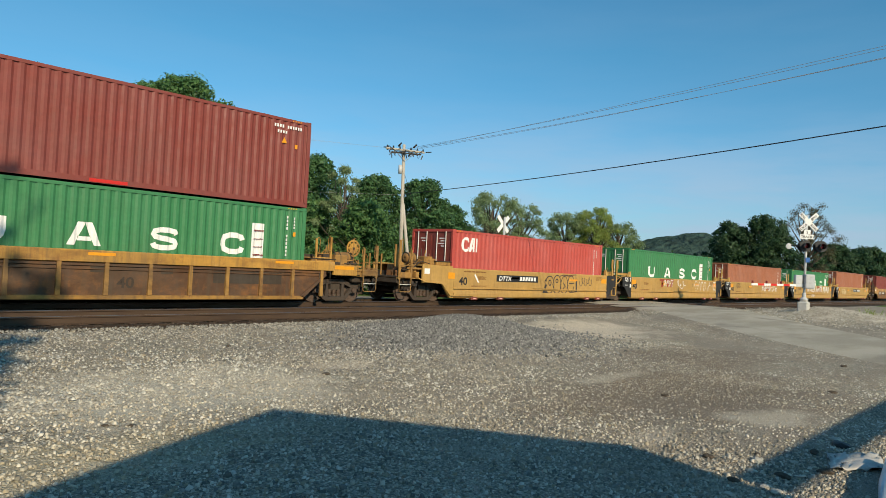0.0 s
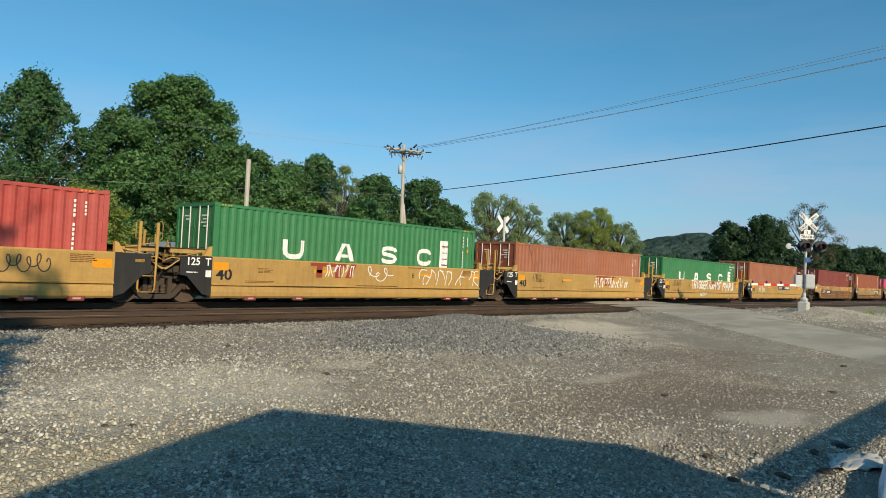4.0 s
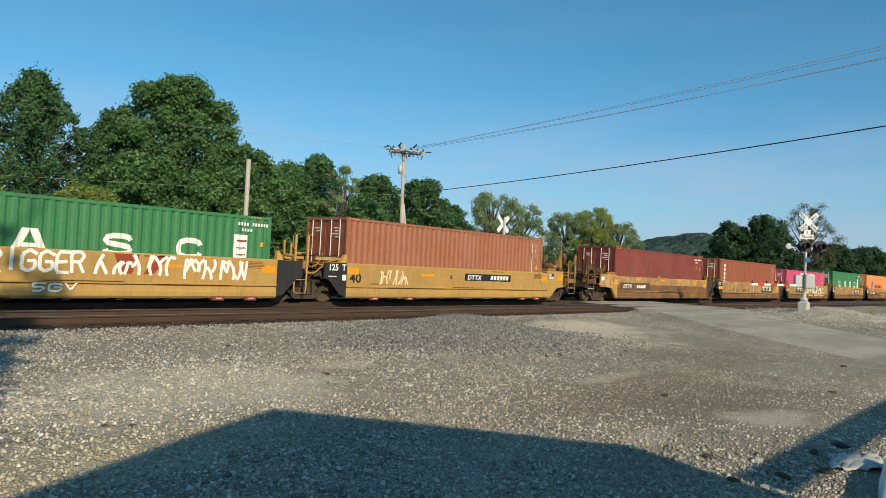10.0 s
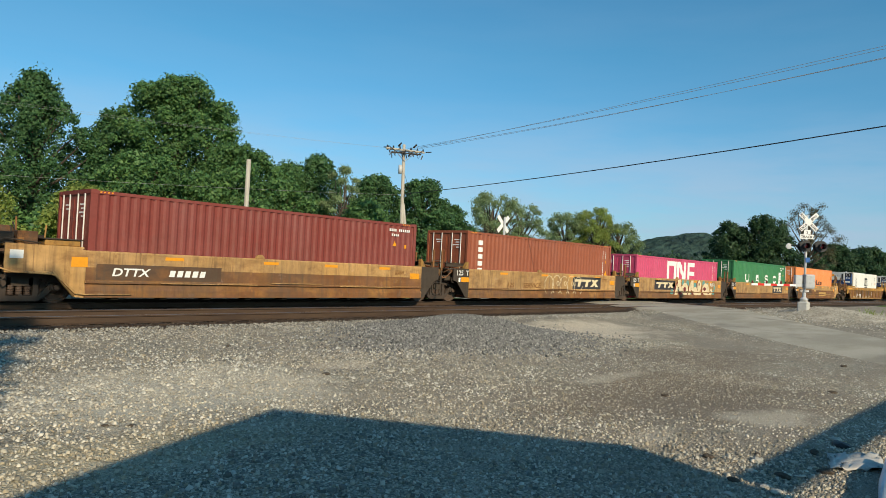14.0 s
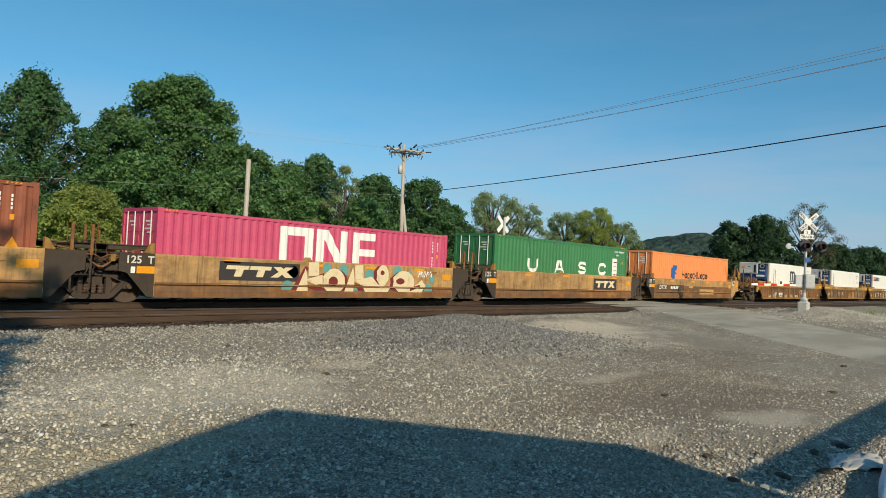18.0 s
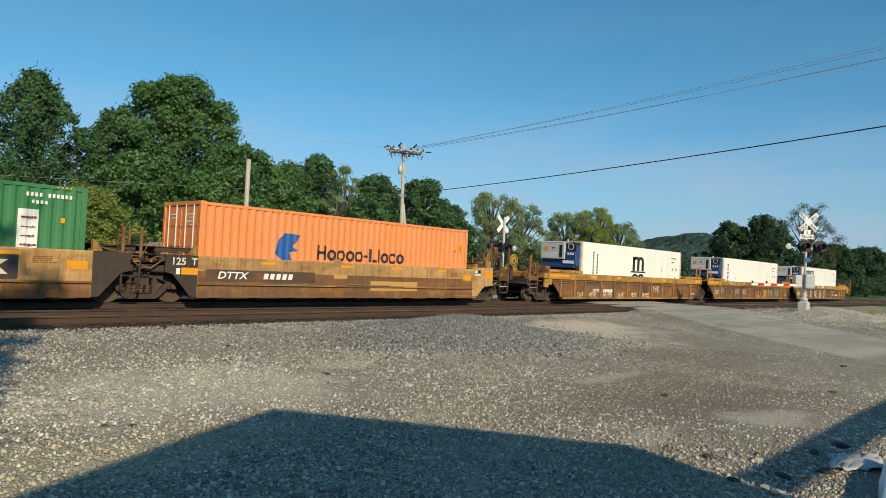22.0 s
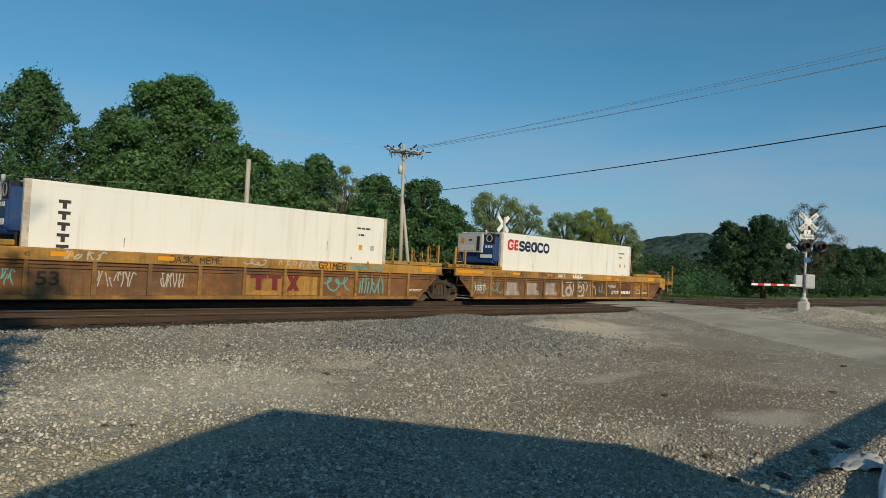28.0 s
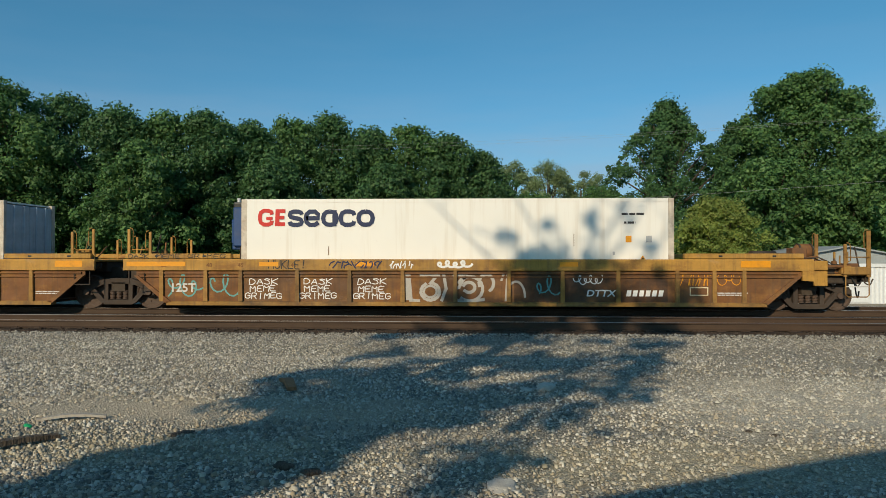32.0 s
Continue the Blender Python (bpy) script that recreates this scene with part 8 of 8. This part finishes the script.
def signal(x, y, z, label, face, arm_way, arm_len, tracks):
    """Flashing crossing signal with crossbuck, lamps, gate mechanism and lowered arm."""
    e = base("crossing_signal", pose(x, y, z), label, "crossing signal", "railway crossing signals")
    part("foundation", merge(rbox(-0.25, 0.25, -0.25, 0.25, -0.75, 0.10, 0.05, 1), rbox(-0.16, 0.16, -0.16, 0.16, 0.08, 0.24, 0.03, 1)), MAT["concrete"], e)
    part("mast", tube((0, 0, 0.2), (0, 0, 4.70), 0.062, 0.062, 14), MAT["silver"], e)
    part("mast_base", lathe([(0.06, 0.2), (0.2, 0.2), (0.2, 0.26), (0.09, 0.34), (0.09, 0.55), (0.06, 0.58)], 14, "z"), MAT["silver"], e)
    crossbuck(e, (0, -0.09 if face < 90 else 0.09, 4.32), face)
    m0 = pose(0, 0, 0, 0, 0, face)
    if tracks:
        b = part("tracks_sign", merge(rbox(-0.36, 0.36, -0.10, -0.08, 3.42, 3.66, 0.008, 1), rbox(-0.17, 0.17, -0.10, -0.08, 3.67, 3.90, 0.008, 1)), MAT["white"], e, "white plate for two tracks")
        b.matrix_basis = m0
        for t, zz, xx in (("TRACKS", 3.47, -0.31), ("2", 3.70, -0.05)):
            o = lettering(t, 0.18, 0, 0, 0, MAT["blackmark"], b)
            o.matrix_basis = pose(xx, -0.1025, zz, 90, 0, 0)
    bar = part("lamp_bar", tube((-0.75, 0, 3.05), (0.85, 0, 3.05), 0.035, 0.035, 10), MAT["blackmark"], e)
    bar.matrix_basis = m0
    for s in (-1, 1):
        for front in (-1, 1):
            back = lathe([(0.02, 0), (0.30, 0.0), (0.30, 0.012), (0.02, 0.012)], 24)
            d = part("lamp_disc", back, MAT["blackmark"], e)
            d.matrix_basis = m0 @ pose(s * 0.40 + 0.32, front * 0.16, 3.05)
            hood = lathe([(0.15, 0), (0.165, 0), (0.165, 0.24), (0.15, 0.24)], 18)
            h = part("hood", hood, MAT["blackmark"], d)
            h.matrix_basis = pose(0, -0.25 if front < 0 else 0.01, 0)
            l = part("lens", lathe([(0.001, -0.03), (0.10, -0.02), (0.148, 0.0), (0.148, 0.005), (0.001, 0.005)], 18), MAT["redlens"], d)
            l.matrix_basis = pose(0, -0.005, 0) if front < 0 else pose(0, 0.015, 0, 0, 0, 180)
    bell = part("bell", lathe([(0.001, 0), (0.15, 0.02), (0.16, 0.06), (0.10, 0.12), (0.001, 0.14)], 18), MAT["silver"], e)
    bell.matrix_basis = m0 @ pose(-0.85, 0, 3.0)
    part("blue_sign", rbox(-0.02, 0.18, -0.09, -0.075, 2.18, 2.44, 0.008, 1), MAT["bluemark"], e, "small blue notice").matrix_basis = m0
    bx = part("gate_mechanism", rbox(-0.06, 0.44, -0.26, 0.24, 0.80, 1.56, 0.09, 2), MAT["greybox"], e, "grey gate mechanism box")
    bx.matrix_basis = m0
    part("counterweight", rbox(-0.30, 0.55, 0.26, 0.34, 0.95, 1.35, 0.03, 1), MAT["greybox"], e).matrix_basis = m0
    part("relay_box", rbox(-0.50, -0.14, -0.10, 0.20, 1.0, 1.5, 0.03, 1), MAT["silver"], e).matrix_basis = m0
    # arm with red and white bands
    a = part("gate_arm", rbox(0.0, 0.55, -0.02, 0.02, -0.07, 0.07, 0.008, 1), MAT["silver"], e)
    a.matrix_basis = pose(0, 0, 0.96, 0, 1.2, arm_way)
    n = round((arm_len - 0.55) / 0.4)
    for k in range(n):
        w = (arm_len - 0.55) / n
        part("arm_band", boxes((0.55 + k * w, 0.55 + (k + 1) * w, -0.015, 0.015, -0.055, 0.055)), MAT["white" if k % 2 == 0 else "redmark"], a)
    for k in (0.45, 0.72, 0.98):
        part("arm_lamp", tube((arm_len * k, 0, 0.055), (arm_len * k, 0, 0.19), 0.05, 0.045, 10), MAT["redlens"], a)
    return e


signal(39.6, 10.8, 0.48, "grey railway crossing signal with crossbuck, red lamps and lowered gate", -52, 148, 3.3, True)
signal(30.1, 23.6, -0.33, "grey railway crossing signal seen from behind with a lowered gate", 175, 0, 6.5, False)


def shed():
    """Low white metal shed behind the tracks, its gable end towards them."""
    e = base("shed", pose(13.95, 28.4, -0.24), "small white metal-sided shed with low grey gable roof", "shed")
    w, d, h, r = 1.52, 2.2, 1.86, 2.14
    for s in (-1, 1):
        bm = corrugation(-d, d, 0, h, 0, -1, 0.15, 0.018)
        bmesh.ops.transform(bm, matrix=pose(s * w, 0, 0, 0, 0, 90 if s > 0 else -90), verts=bm.verts)
        part("wall", bm, MAT["siding"], e, fix=False)
        part("gable_wall", corrugation(-w, w, 0, 1.36, s * d, s, 0.15, 0.018), MAT["siding"], e, fix=False)
        part("gable_panel", prism([(-w, 1.50), (w, 1.50), (w, h), (0, r - 0.05), (-w, h)], s * d, s * d - s * 0.03, "y"), MAT["shedroof"], e, "grey gable panel")
        part("gable_trim", rbox(-w, w, min(s * d, s * (d + 0.03)), max(s * d, s * (d + 0.03)), 1.36, 1.50, 0.01, 1), MAT["siding"], e)
        part("roof_slope", prism([(s * (w + 0.12), h - 0.04), (s * (w + 0.12), h + 0.01), (0, r + 0.03), (0, r - 0.02)], -d - 0.15, d + 0.15, "y"), MAT["shedroof"], e)
    part("door_panel", rbox(-0.2, 0.75, -d - 0.035, -d - 0.02, 0.05, 1.30, 0.008, 1), MAT["siding"], e)
    return e


shed()


# ---- what stands behind the camera and throws the shade ----
def house():
    """Gabled house behind the camera; its shadow lies on the lot."""
    s = Vector((math.sin(radians(22)), math.cos(radians(22)), 0))
    apex_h = 5.2
    ap = Vector((4.73, 7.05, 0)) - s * (apex_h / math.tan(SUN_EL))
    e = base("house", pose(ap.x, ap.y, -0.3, 0, 0, -13), "plain gabled house behind the lot", "house")
    w, drop, L = 3.25, 1.52, 12.0
    for k in (-1, 1):
        part("roof_slope", prism([(0, apex_h - 0.14), (0, apex_h), (k * w, apex_h - drop), (k * w, apex_h - drop - 0.14)], -L, 0.0, "y"), MAT["shedroof"], e)
        part("wall", boxes((min(k * (w - 0.45), k * (w - 0.60)), max(k * (w - 0.45), k * (w - 0.60)), -L + 0.3, -0.45, 0, apex_h - drop - 0.05)), MAT["siding"], e)
    g = [(-w + 0.45, 0), (w - 0.45, 0), (w - 0.45, apex_h - drop), (0, apex_h - 0.16), (-w + 0.45, apex_h - drop)]
    part("gable_wall", prism(g, -0.45, -0.3, "y"), MAT["siding"], e)
    part("gable_wall", prism(g, -L + 0.3, -L + 0.45, "y"), MAT["siding"], e)
    # unseen thin beam on posts, added beside it only to cast a shadow band
    c = base("carport", pose(0, 0, -0.3), "unseen beam on posts, added to cast a shadow band", "carport")
    q = Vector((6.6, 2.25, 0)) - s * (3.0 / math.tan(SUN_EL))
    part("beam", boxes((q.x + 0.0, q.x + 7.5, q.y - 0.10, q.y + 0.10, 2.80, 3.0)), MAT["siding"], c)
    for x in (q.x + 3.6, q.x + 7.4):
        part("post", boxes((x - 0.06, x + 0.06, q.y - 0.06, q.y + 0.06, 0, 2.8)), MAT["siding"], c)


house()


def yard_tree():
    """Tall thin-leaved tree beside the house: a fan of bare limbs over loose leaf clumps."""
    rng = np.random.default_rng(81)
    random.seed(81)
    e = base("tree", pose(-6.5, -3.9, -0.3), "tall thin-leaved yard tree beside the house", "tree", "yard trees")
    bm = tube((0, 0, -0.2), (0.05, 0, 7.5), 0.26, 0.17, 10)
    tube((0.05, 0, 7.5), (0.1, 0, 14.2), 0.17, 0.10, 10, bm)
    part("trunk", bm, MAT["bark"], e)
    lobes = []
    # upper fan
    for x, z in ((-4.3, 16.4), (-3.2, 16.0), (-2.0, 16.9), (-1.0, 16.2), (0.4, 17.2), (1.4, 16.6), (2.0, 15.9), (2.8, 15.8), (-2.6, 14.6), (2.4, 14.4)):
        bm = bmesh.new()
        y = rng.uniform(-1.2, 1.2)
        p0 = Vector((0.1, 0, 12.4 + rng.uniform(-0.8, 1.4)))
        p1 = Vector((x, y, z))
        limb(p0, p1, 0.055, 0.018, bm)
        for k in range(5):
            a = p0.lerp(p1, rng.uniform(0.35, 0.95))
            b = a + Vector((rng.uniform(-0.9, 0.9), rng.uniform(-0.6, 0.6), rng.uniform(0.1, 0.9)))
            tube(a, b, 0.022, 0.010, 5, bm)
            if rng.random() < 0.22:
                lobes.append((b.x, b.y, b.z, 0.28, 0.28, 0.22))
        part("limb", bm, MAT["bark"], e)
    # leaf clumps lower down, with gaps
    for k in range(104):
        z = rng.uniform(5.6, 13.9)
        left = np.interp(z, (5.3, 7.0, 10.5, 14.4), (-0.9, -1.5, -3.4, -2.4))
        right = np.interp(z, (5.3, 8, 9.6, 11.0, 14.4), (2.5, 2.8, 3.7, 3.8, 3.1))
        x = left + (right - left) * rng.uniform(0.04, 0.96)
        if k % 3 == 0 and 1.0 < x < 2.4 and z < 7.2:
            continue
        r = rng.uniform(0.3, 0.75)
        lobes.append((x, rng.uniform(-1.5, 1.5), z, r, r, r * 0.7))
        if k % 3 == 0:
            bm = bmesh.new()
            limb((0.05, 0, max(4.5, z - abs(x) * 0.8 - 0.5)), (x, lobes[-1][1], z), 0.06, 0.02, bm)
            part("limb", bm, MAT["bark"], e)
    pts, d = crown_points(rng, lobes, 5600, 0.9)
    nr = d * 0.5 + rng.normal(size=d.shape)
    nr /= np.linalg.norm(nr, axis=1)[:, None]
    share("crown", leaf_mesh("crown", pts, nr, 0.16, LEAF["mid"], rng), e)


yard_tree()
tree(0, 10, 6.9, 1.35, "round", "mid", 3600, "low yard tree beside the house", 82, 0.10, 0.30, xy=(-6.1, -3.5), group="yard trees")


# ---- gravel and loose things on the lot ----
def bare(x, y):
    """How bare of stones the lot is at a place: packed dirt in patches, more of it to the right."""
    v = noise.noise((x * 0.28, y * 0.42, 8.1)) + 0.6 * noise.noise((x * 0.9, y * 1.1, 2.4))
    v += 0.9 * math.exp(-((x - 18.6) / 2.8) ** 2 - ((y - 11.2) / 1.8) ** 2) + 1.5 * math.exp(-((x + 3.4) / 3.6) ** 2 - ((y - 8.1) / 0.75) ** 2) + math.exp(-((x - 10.1) / 0.8) ** 2 - ((y - 3.0) / 0.5) ** 2)
    return min(0.95, max(0.0, -0.06 + 1.1 * v + 0.07 * min(x - 5.0, 9.0)))


def in_view(rng, n, y0, y1, power):
    """Places spread over the lot, denser towards the camera, thinner on packed dirt."""
    y = y0 + (y1 - y0) * rng.random(n) ** power
    lo, hi = -0.78 * y - 0.6, np.minimum(3.0 * y + 9, 30)
    x = lo + (hi - lo) * rng.random(n) ** 1.5
    l = np.interp(y, (1.5, 2.5, 6.35, 12.8, 15), (17, 18, 21.6, 28, 30))
    b = np.array([bare(p, q) for p, q in zip(x, y)])
    keep = (x < l - 0.3 + rng.random(n) ** 4 * 2.2) & (np.hypot(x, y) > 2.0) & (rng.random(n) > b)
    return x[keep], y[keep]


def stone_sizes(g, y):
    """Mostly small stones, a few large ones."""
    return g.uniform(0.009, 0.027, len(y)) * np.where(g.random(len(y)) < 0.4, 0.62, 1.0) * (1 + 0.5 * (g.random(len(y)) < 0.05))


rubble("crushed_stone", 100000, lambda g, n: in_view(g, n, 1.5, 8.2, 1.15), stone_sizes, G["stone"], "loose grey crushed limestone on the lot", 5, z_in=0.58, fine=0.75, blocks=True)
rubble("crushed_stone", 118000, lambda g, n: in_view(g, n, 8.0, 14.7, 1.0), lambda g, y: stone_sizes(g, y) * 1.12, G["stone"], "loose grey crushed limestone on the lot", 25, z_in=0.56, fine=0.85)
rubble("small_stone", 22000, lambda g, n: (g.uniform(4.5, 16.8, n), 1.3 + 9.0 * g.random(n) ** 1.2), lambda g, y: g.uniform(0.005, 0.013, len(y)) * np.interp(y, (2, 9), (0.9, 1.6)) * (1 + 0.9 * (g.random(len(y)) < 0.12)), G["stone"], "fine stone chips on the packed dirt", 15, z_in=0.5)
rubble("dark_gravel_pile", 30000, lambda g, n: (g.normal(13.1, 1.6, n), np.minimum(g.normal(11.3, 1.1, n), 14.4)), lambda g, y: g.uniform(0.020, 0.044, len(y)), G["dark"], "low pile of dark grey gravel", 8)
rubble("ballast_shoulder", 18000, lambda g, n: (g.uniform(-13, 30, n), g.uniform(13.4, 15.2, n)), lambda g, y: g.uniform(0.016, 0.036, len(y)), G["stone"], "grey ballast stones along the track", 6)
rubble("gravel_bank", 15000, lambda g, n: (g.normal(44.0, 4.6, n), g.normal(9.4, 2.6, n)), lambda g, y: g.uniform(0.02, 0.05, len(y)), G["stone"], "pale gravel bank beside the crossing signal", 9)
rubble("track_ballast", 22000, lambda g, n: (g.uniform(-13, 29.5, n), g.uniform(15.3, 19.6, n)), lambda g, y: g.uniform(0.015, 0.034, len(y)), G["bstone"], "rust-stained ballast stones between the rails", 7)
tie_rows()



def lump(name, x, y, r, flat, mat, label, category, seed, stretch=(1, 1)):
    """An irregular stone or clod resting on the lot."""
    rnd = random.Random(seed)
    bm = bmesh.new()
    bmesh.ops.create_icosphere(bm, subdivisions=2, radius=r)
    for v in bm.verts:
        k = 1 + 0.28 * noise.noise(v.co * (1.6 / r) + Vector((seed, 0, 0)))
        v.co = Vector((v.co.x * k * stretch[0], v.co.y * k * stretch[1], v.co.z * k * flat))
    ob = link_bm(name, bm, mat)
    ob.matrix_world = pose(x, y, ground_z(x, y) + r * flat * 0.55, 0, 0, rnd.uniform(0, 180))
    return tagged(ob, label, category, "loose things on the gravel")


def stick(name, p0, p1, w, h, mat, label, category, warp=0.03):
    """A weathered board or stick lying between two places."""
    a, b = Vector((*p0, 0)), Vector((*p1, 0))
    n = 7
    d = (b - a)
    side = Vector((-d.y, d.x, 0)).normalized() * w / 2
    verts, faces = [], []
    for k in range(n):
        u = k / (n - 1)
        c = a + d * u + side * 0.3 * math.sin(u * 5)
        z = ground_z(c.x, c.y) + 0.012 + warp * math.sin(u * 3)
        q = 1 - 0.25 * abs(u - 0.4)
        for e, zz in ((-1, 0), (1, 0), (1, h), (-1, h)):
            verts.append((c.x + side.x * e * q, c.y + side.y * e * q, z + zz * q))
    for k in range(n - 1):
        for e in range(4):
            f = (e + 1) % 4
            faces.append((k * 4 + e, k * 4 + f, k * 4 + 4 + f, k * 4 + 4 + e))
    faces += [(3, 2, 1, 0), tuple(range(4 * n - 4, 4 * n))]
    return tagged(raw(name, verts, faces, mat), label, category, "loose things on the gravel")


def debris():
    wood = MAT["polewood"]
    dark = MAT["bark"]
    stick("board", (-4.75, 7.30), (-4.12, 7.56), 0.09, 0.03, wood, "weathered grey board lying on gravel", "board")
    stick("branch", (-4.60, 5.75), (-4.05, 6.55), 0.10, 0.05, dark, "dark rotten branch lying on gravel", "branch")
    stick("board", (-2.72, 9.75), (-2.40, 9.10), 0.14, 0.06, MAT["brownwood"], "orange-brown splintered wood block", "board")
    lump("bark_piece", -2.98, 6.92, 0.11, 0.22, dark, "dark curled piece of bark on gravel", "debris", 3, (1.4, 0.6))
    lump("stone", 1.0, 9.45, 0.14, 0.5, MAT["palestone"], "large pale stone on the gravel", "stone", 4, (1.2, 0.8))
    lump("stone", 0.72, 9.40, 0.09, 0.4, MAT["palestone"], "flat pale stone on the gravel", "stone", 5, (1.3, 0.8))
    lump("bottle_scrap", -4.70, 7.06, 0.05, 0.5, MAT["greenplastic"], "crushed green plastic bottle", "litter", 6, (1.8, 0.7))
    for k, (x, y, r_) in enumerate(((-1.62, 5.82, 0.08), (-1.36, 5.70, 0.07), (3.01, 7.0, 0.035), (2.82, 7.17, 0.03), (6.73, 8.68, 0.05), (7.04, 12.2, 0.06), (17.5, 3.9, 0.06), (12.8, 3.0, 0.06), (7.57, 2.45, 0.035), (7.0, 2.74, 0.05), (10.1, 4.65, 0.05))):
        lump("clod", x, y, r_, 0.5, dark, "dark clod of earth and leaves on gravel", "debris", 20 + k, (1.3, 0.8))
    lump("stone", 0.22, 5.40, 0.15, 0.13, MAT["palestone"], "flat pale slab half sunk in gravel", "stone", 40, (1.3, 0.8))
    # crumpled sheet beside the shade
    rnd = random.Random(3)
    n = 12
    verts, faces = [], []
    for j in range(n):
        for i in range(n):
            u, v = i / (n - 1), j / (n - 1)
            x = 7.57 + 0.42 * u + 0.60 * v + 0.05 * noise.noise((u * 3, v * 3, 1))
            y = 1.77 - 0.40 * u + 0.18 * v + 0.05 * noise.noise((u * 3, v * 3, 7))
            verts.append((x, y, ground_z(x, y) + 0.03 + 0.05 * noise.noise((u * 4, v * 4, 3)) + 0.04 * noise.noise((u * 9, v * 9, 5))))
    for j in range(n - 1):
        for i in range(n - 1):
            faces.append((j * n + i, j * n + i + 1, (j + 1) * n + i + 1, (j + 1) * n + i))
    ob = raw("plastic_sheet", verts, faces, MAT["sheet"], True)
    mod = ob.modifiers.new("thickness", "SOLIDIFY")
    mod.thickness = 0.006
    tagged(ob, "crumpled pale grey plastic sheet on the gravel", "litter", "loose things on the gravel")
    for k, (x, y) in enumerate(((6.45, 2.28), (6.88, 2.27), (6.48, 2.02), (6.93, 2.01), (7.57, 2.1), (6.04, 2.17), (8.14, 2.06), (7.29, 2.36), (7.1, 1.89), (7.45, 1.78), (6.39, 1.9), (9.11, 2.08))):
        if k % 3 == 0:
            lump("clod", x, y, 0.055, 0.55, dark, "dark clod of earth and leaves on gravel", "debris", 60 + k, (1.5, 0.8))
        else:
            lump("stone", x, y, 0.032 + 0.008 * (k % 4), 0.5, MAT["palestone"], "broken pale stone on the gravel", "stone", 60 + k, (1.3, 0.9))
    lump("rag", 8.75, 1.95, 0.11, 0.35, MAT["blackmark"], "black crumpled rag beside the sheet", "litter", 51, (1.4, 0.7))
    p = base("drain_pipe", pose(0, 0, 0), "pale blue-grey plastic drain pipe lying on gravel", "pipe")
    part("pipe_wall", pipe([(6.35, 1.04, -0.20), (7.1, 1.18, -0.20), (8.1, 1.31, -0.20)], 0.10, 18), MAT["palepipe"], p)
    # weeds by the bank
    verts, faces = [], []
    for k in range(36):
        x, y = 45.5 + rnd.gauss(0, 0.3), 9.0 + rnd.gauss(0, 0.3)
        z = ground_z(x, y)
        a = rnd.uniform(0, 6.28)
        hh = rnd.uniform(0.12, 0.42)
        dx, dy = math.cos(a), math.sin(a)
        b = len(verts)
        verts += [(x - dy * 0.02, y + dx * 0.02, z), (x + dy * 0.02, y - dx * 0.02, z), (x + dx * hh * 0.25 + dy * 0.012, y + dy * hh * 0.25, z + hh * 0.7), (x + dx * hh * 0.5, y + dy * hh * 0.5, z + hh)]
        faces += [(b, b + 1, b + 2), (b, b + 2, b + 3)]
    tagged(raw("weeds", verts, faces, LEAF["light"]), "tall green weeds on the gravel bank", "weeds", kind="stuff")


m = Mat("splintered_wood", (0.30, 0.15, 0.07, 1), 0.9)
m.value(m.noise(9, 0.2, 0.8, (1, 6, 1)), 0.6, 1.3)
MAT["brownwood"] = m.done()
m = Mat("pale_limestone", (0.52, 0.49, 0.42, 1), 0.9)
m.value(m.noise(12, 0.2, 0.8), 0.75, 1.15)
m.bump(m.noise(25, 0.2, 0.8), 0.4, 0.01)
MAT["palestone"] = m.done()
MAT["greenplastic"] = flat_paint("green_plastic", rgb(30, 150, 90), 0.35, 0.1)
MAT["sheet"] = flat_paint("pale_grey_plastic_film", (0.50, 0.48, 0.44, 1), 0.5, 0.45)
MAT["palepipe"] = flat_paint("pale_blue_plastic", (0.46, 0.58, 0.66, 1), 0.35, 0.15)
debris()


# ---- motion ----
def motions():
    times = [2 * k for k in range(17)]
    for ob, s, y, z in TRAIN:
        walk(ob, [(t, pose(s - gone(t), y, z)) for t in times])
    # wheels roll with the train; every wheelset of one size and place shares its keys
    kept = {}
    for w in AXLES:
        key = tuple(round(v, 3) for v in w.location)
        if key not in kept:
            x, y, r = key
            walk(w, [(k * 0.08, pose(x, y, r, 0, -math.degrees(gone(k * 0.08) / r), 0)) for k in range(401)])
            kept[key] = w.animation_data
        else:
            w.rotation_mode = "QUATERNION"
            w.animation_data_create()
            w.animation_data.action = kept[key].action
            w.animation_data.action_slot = kept[key].action_slot
    # the two patterns from which the trucks were copied go
    for p in (TRUCK_BIG, TRUCK_SMALL):
        for o in list(p.children) + [p]:
            bpy.data.objects.remove(o)


motions()
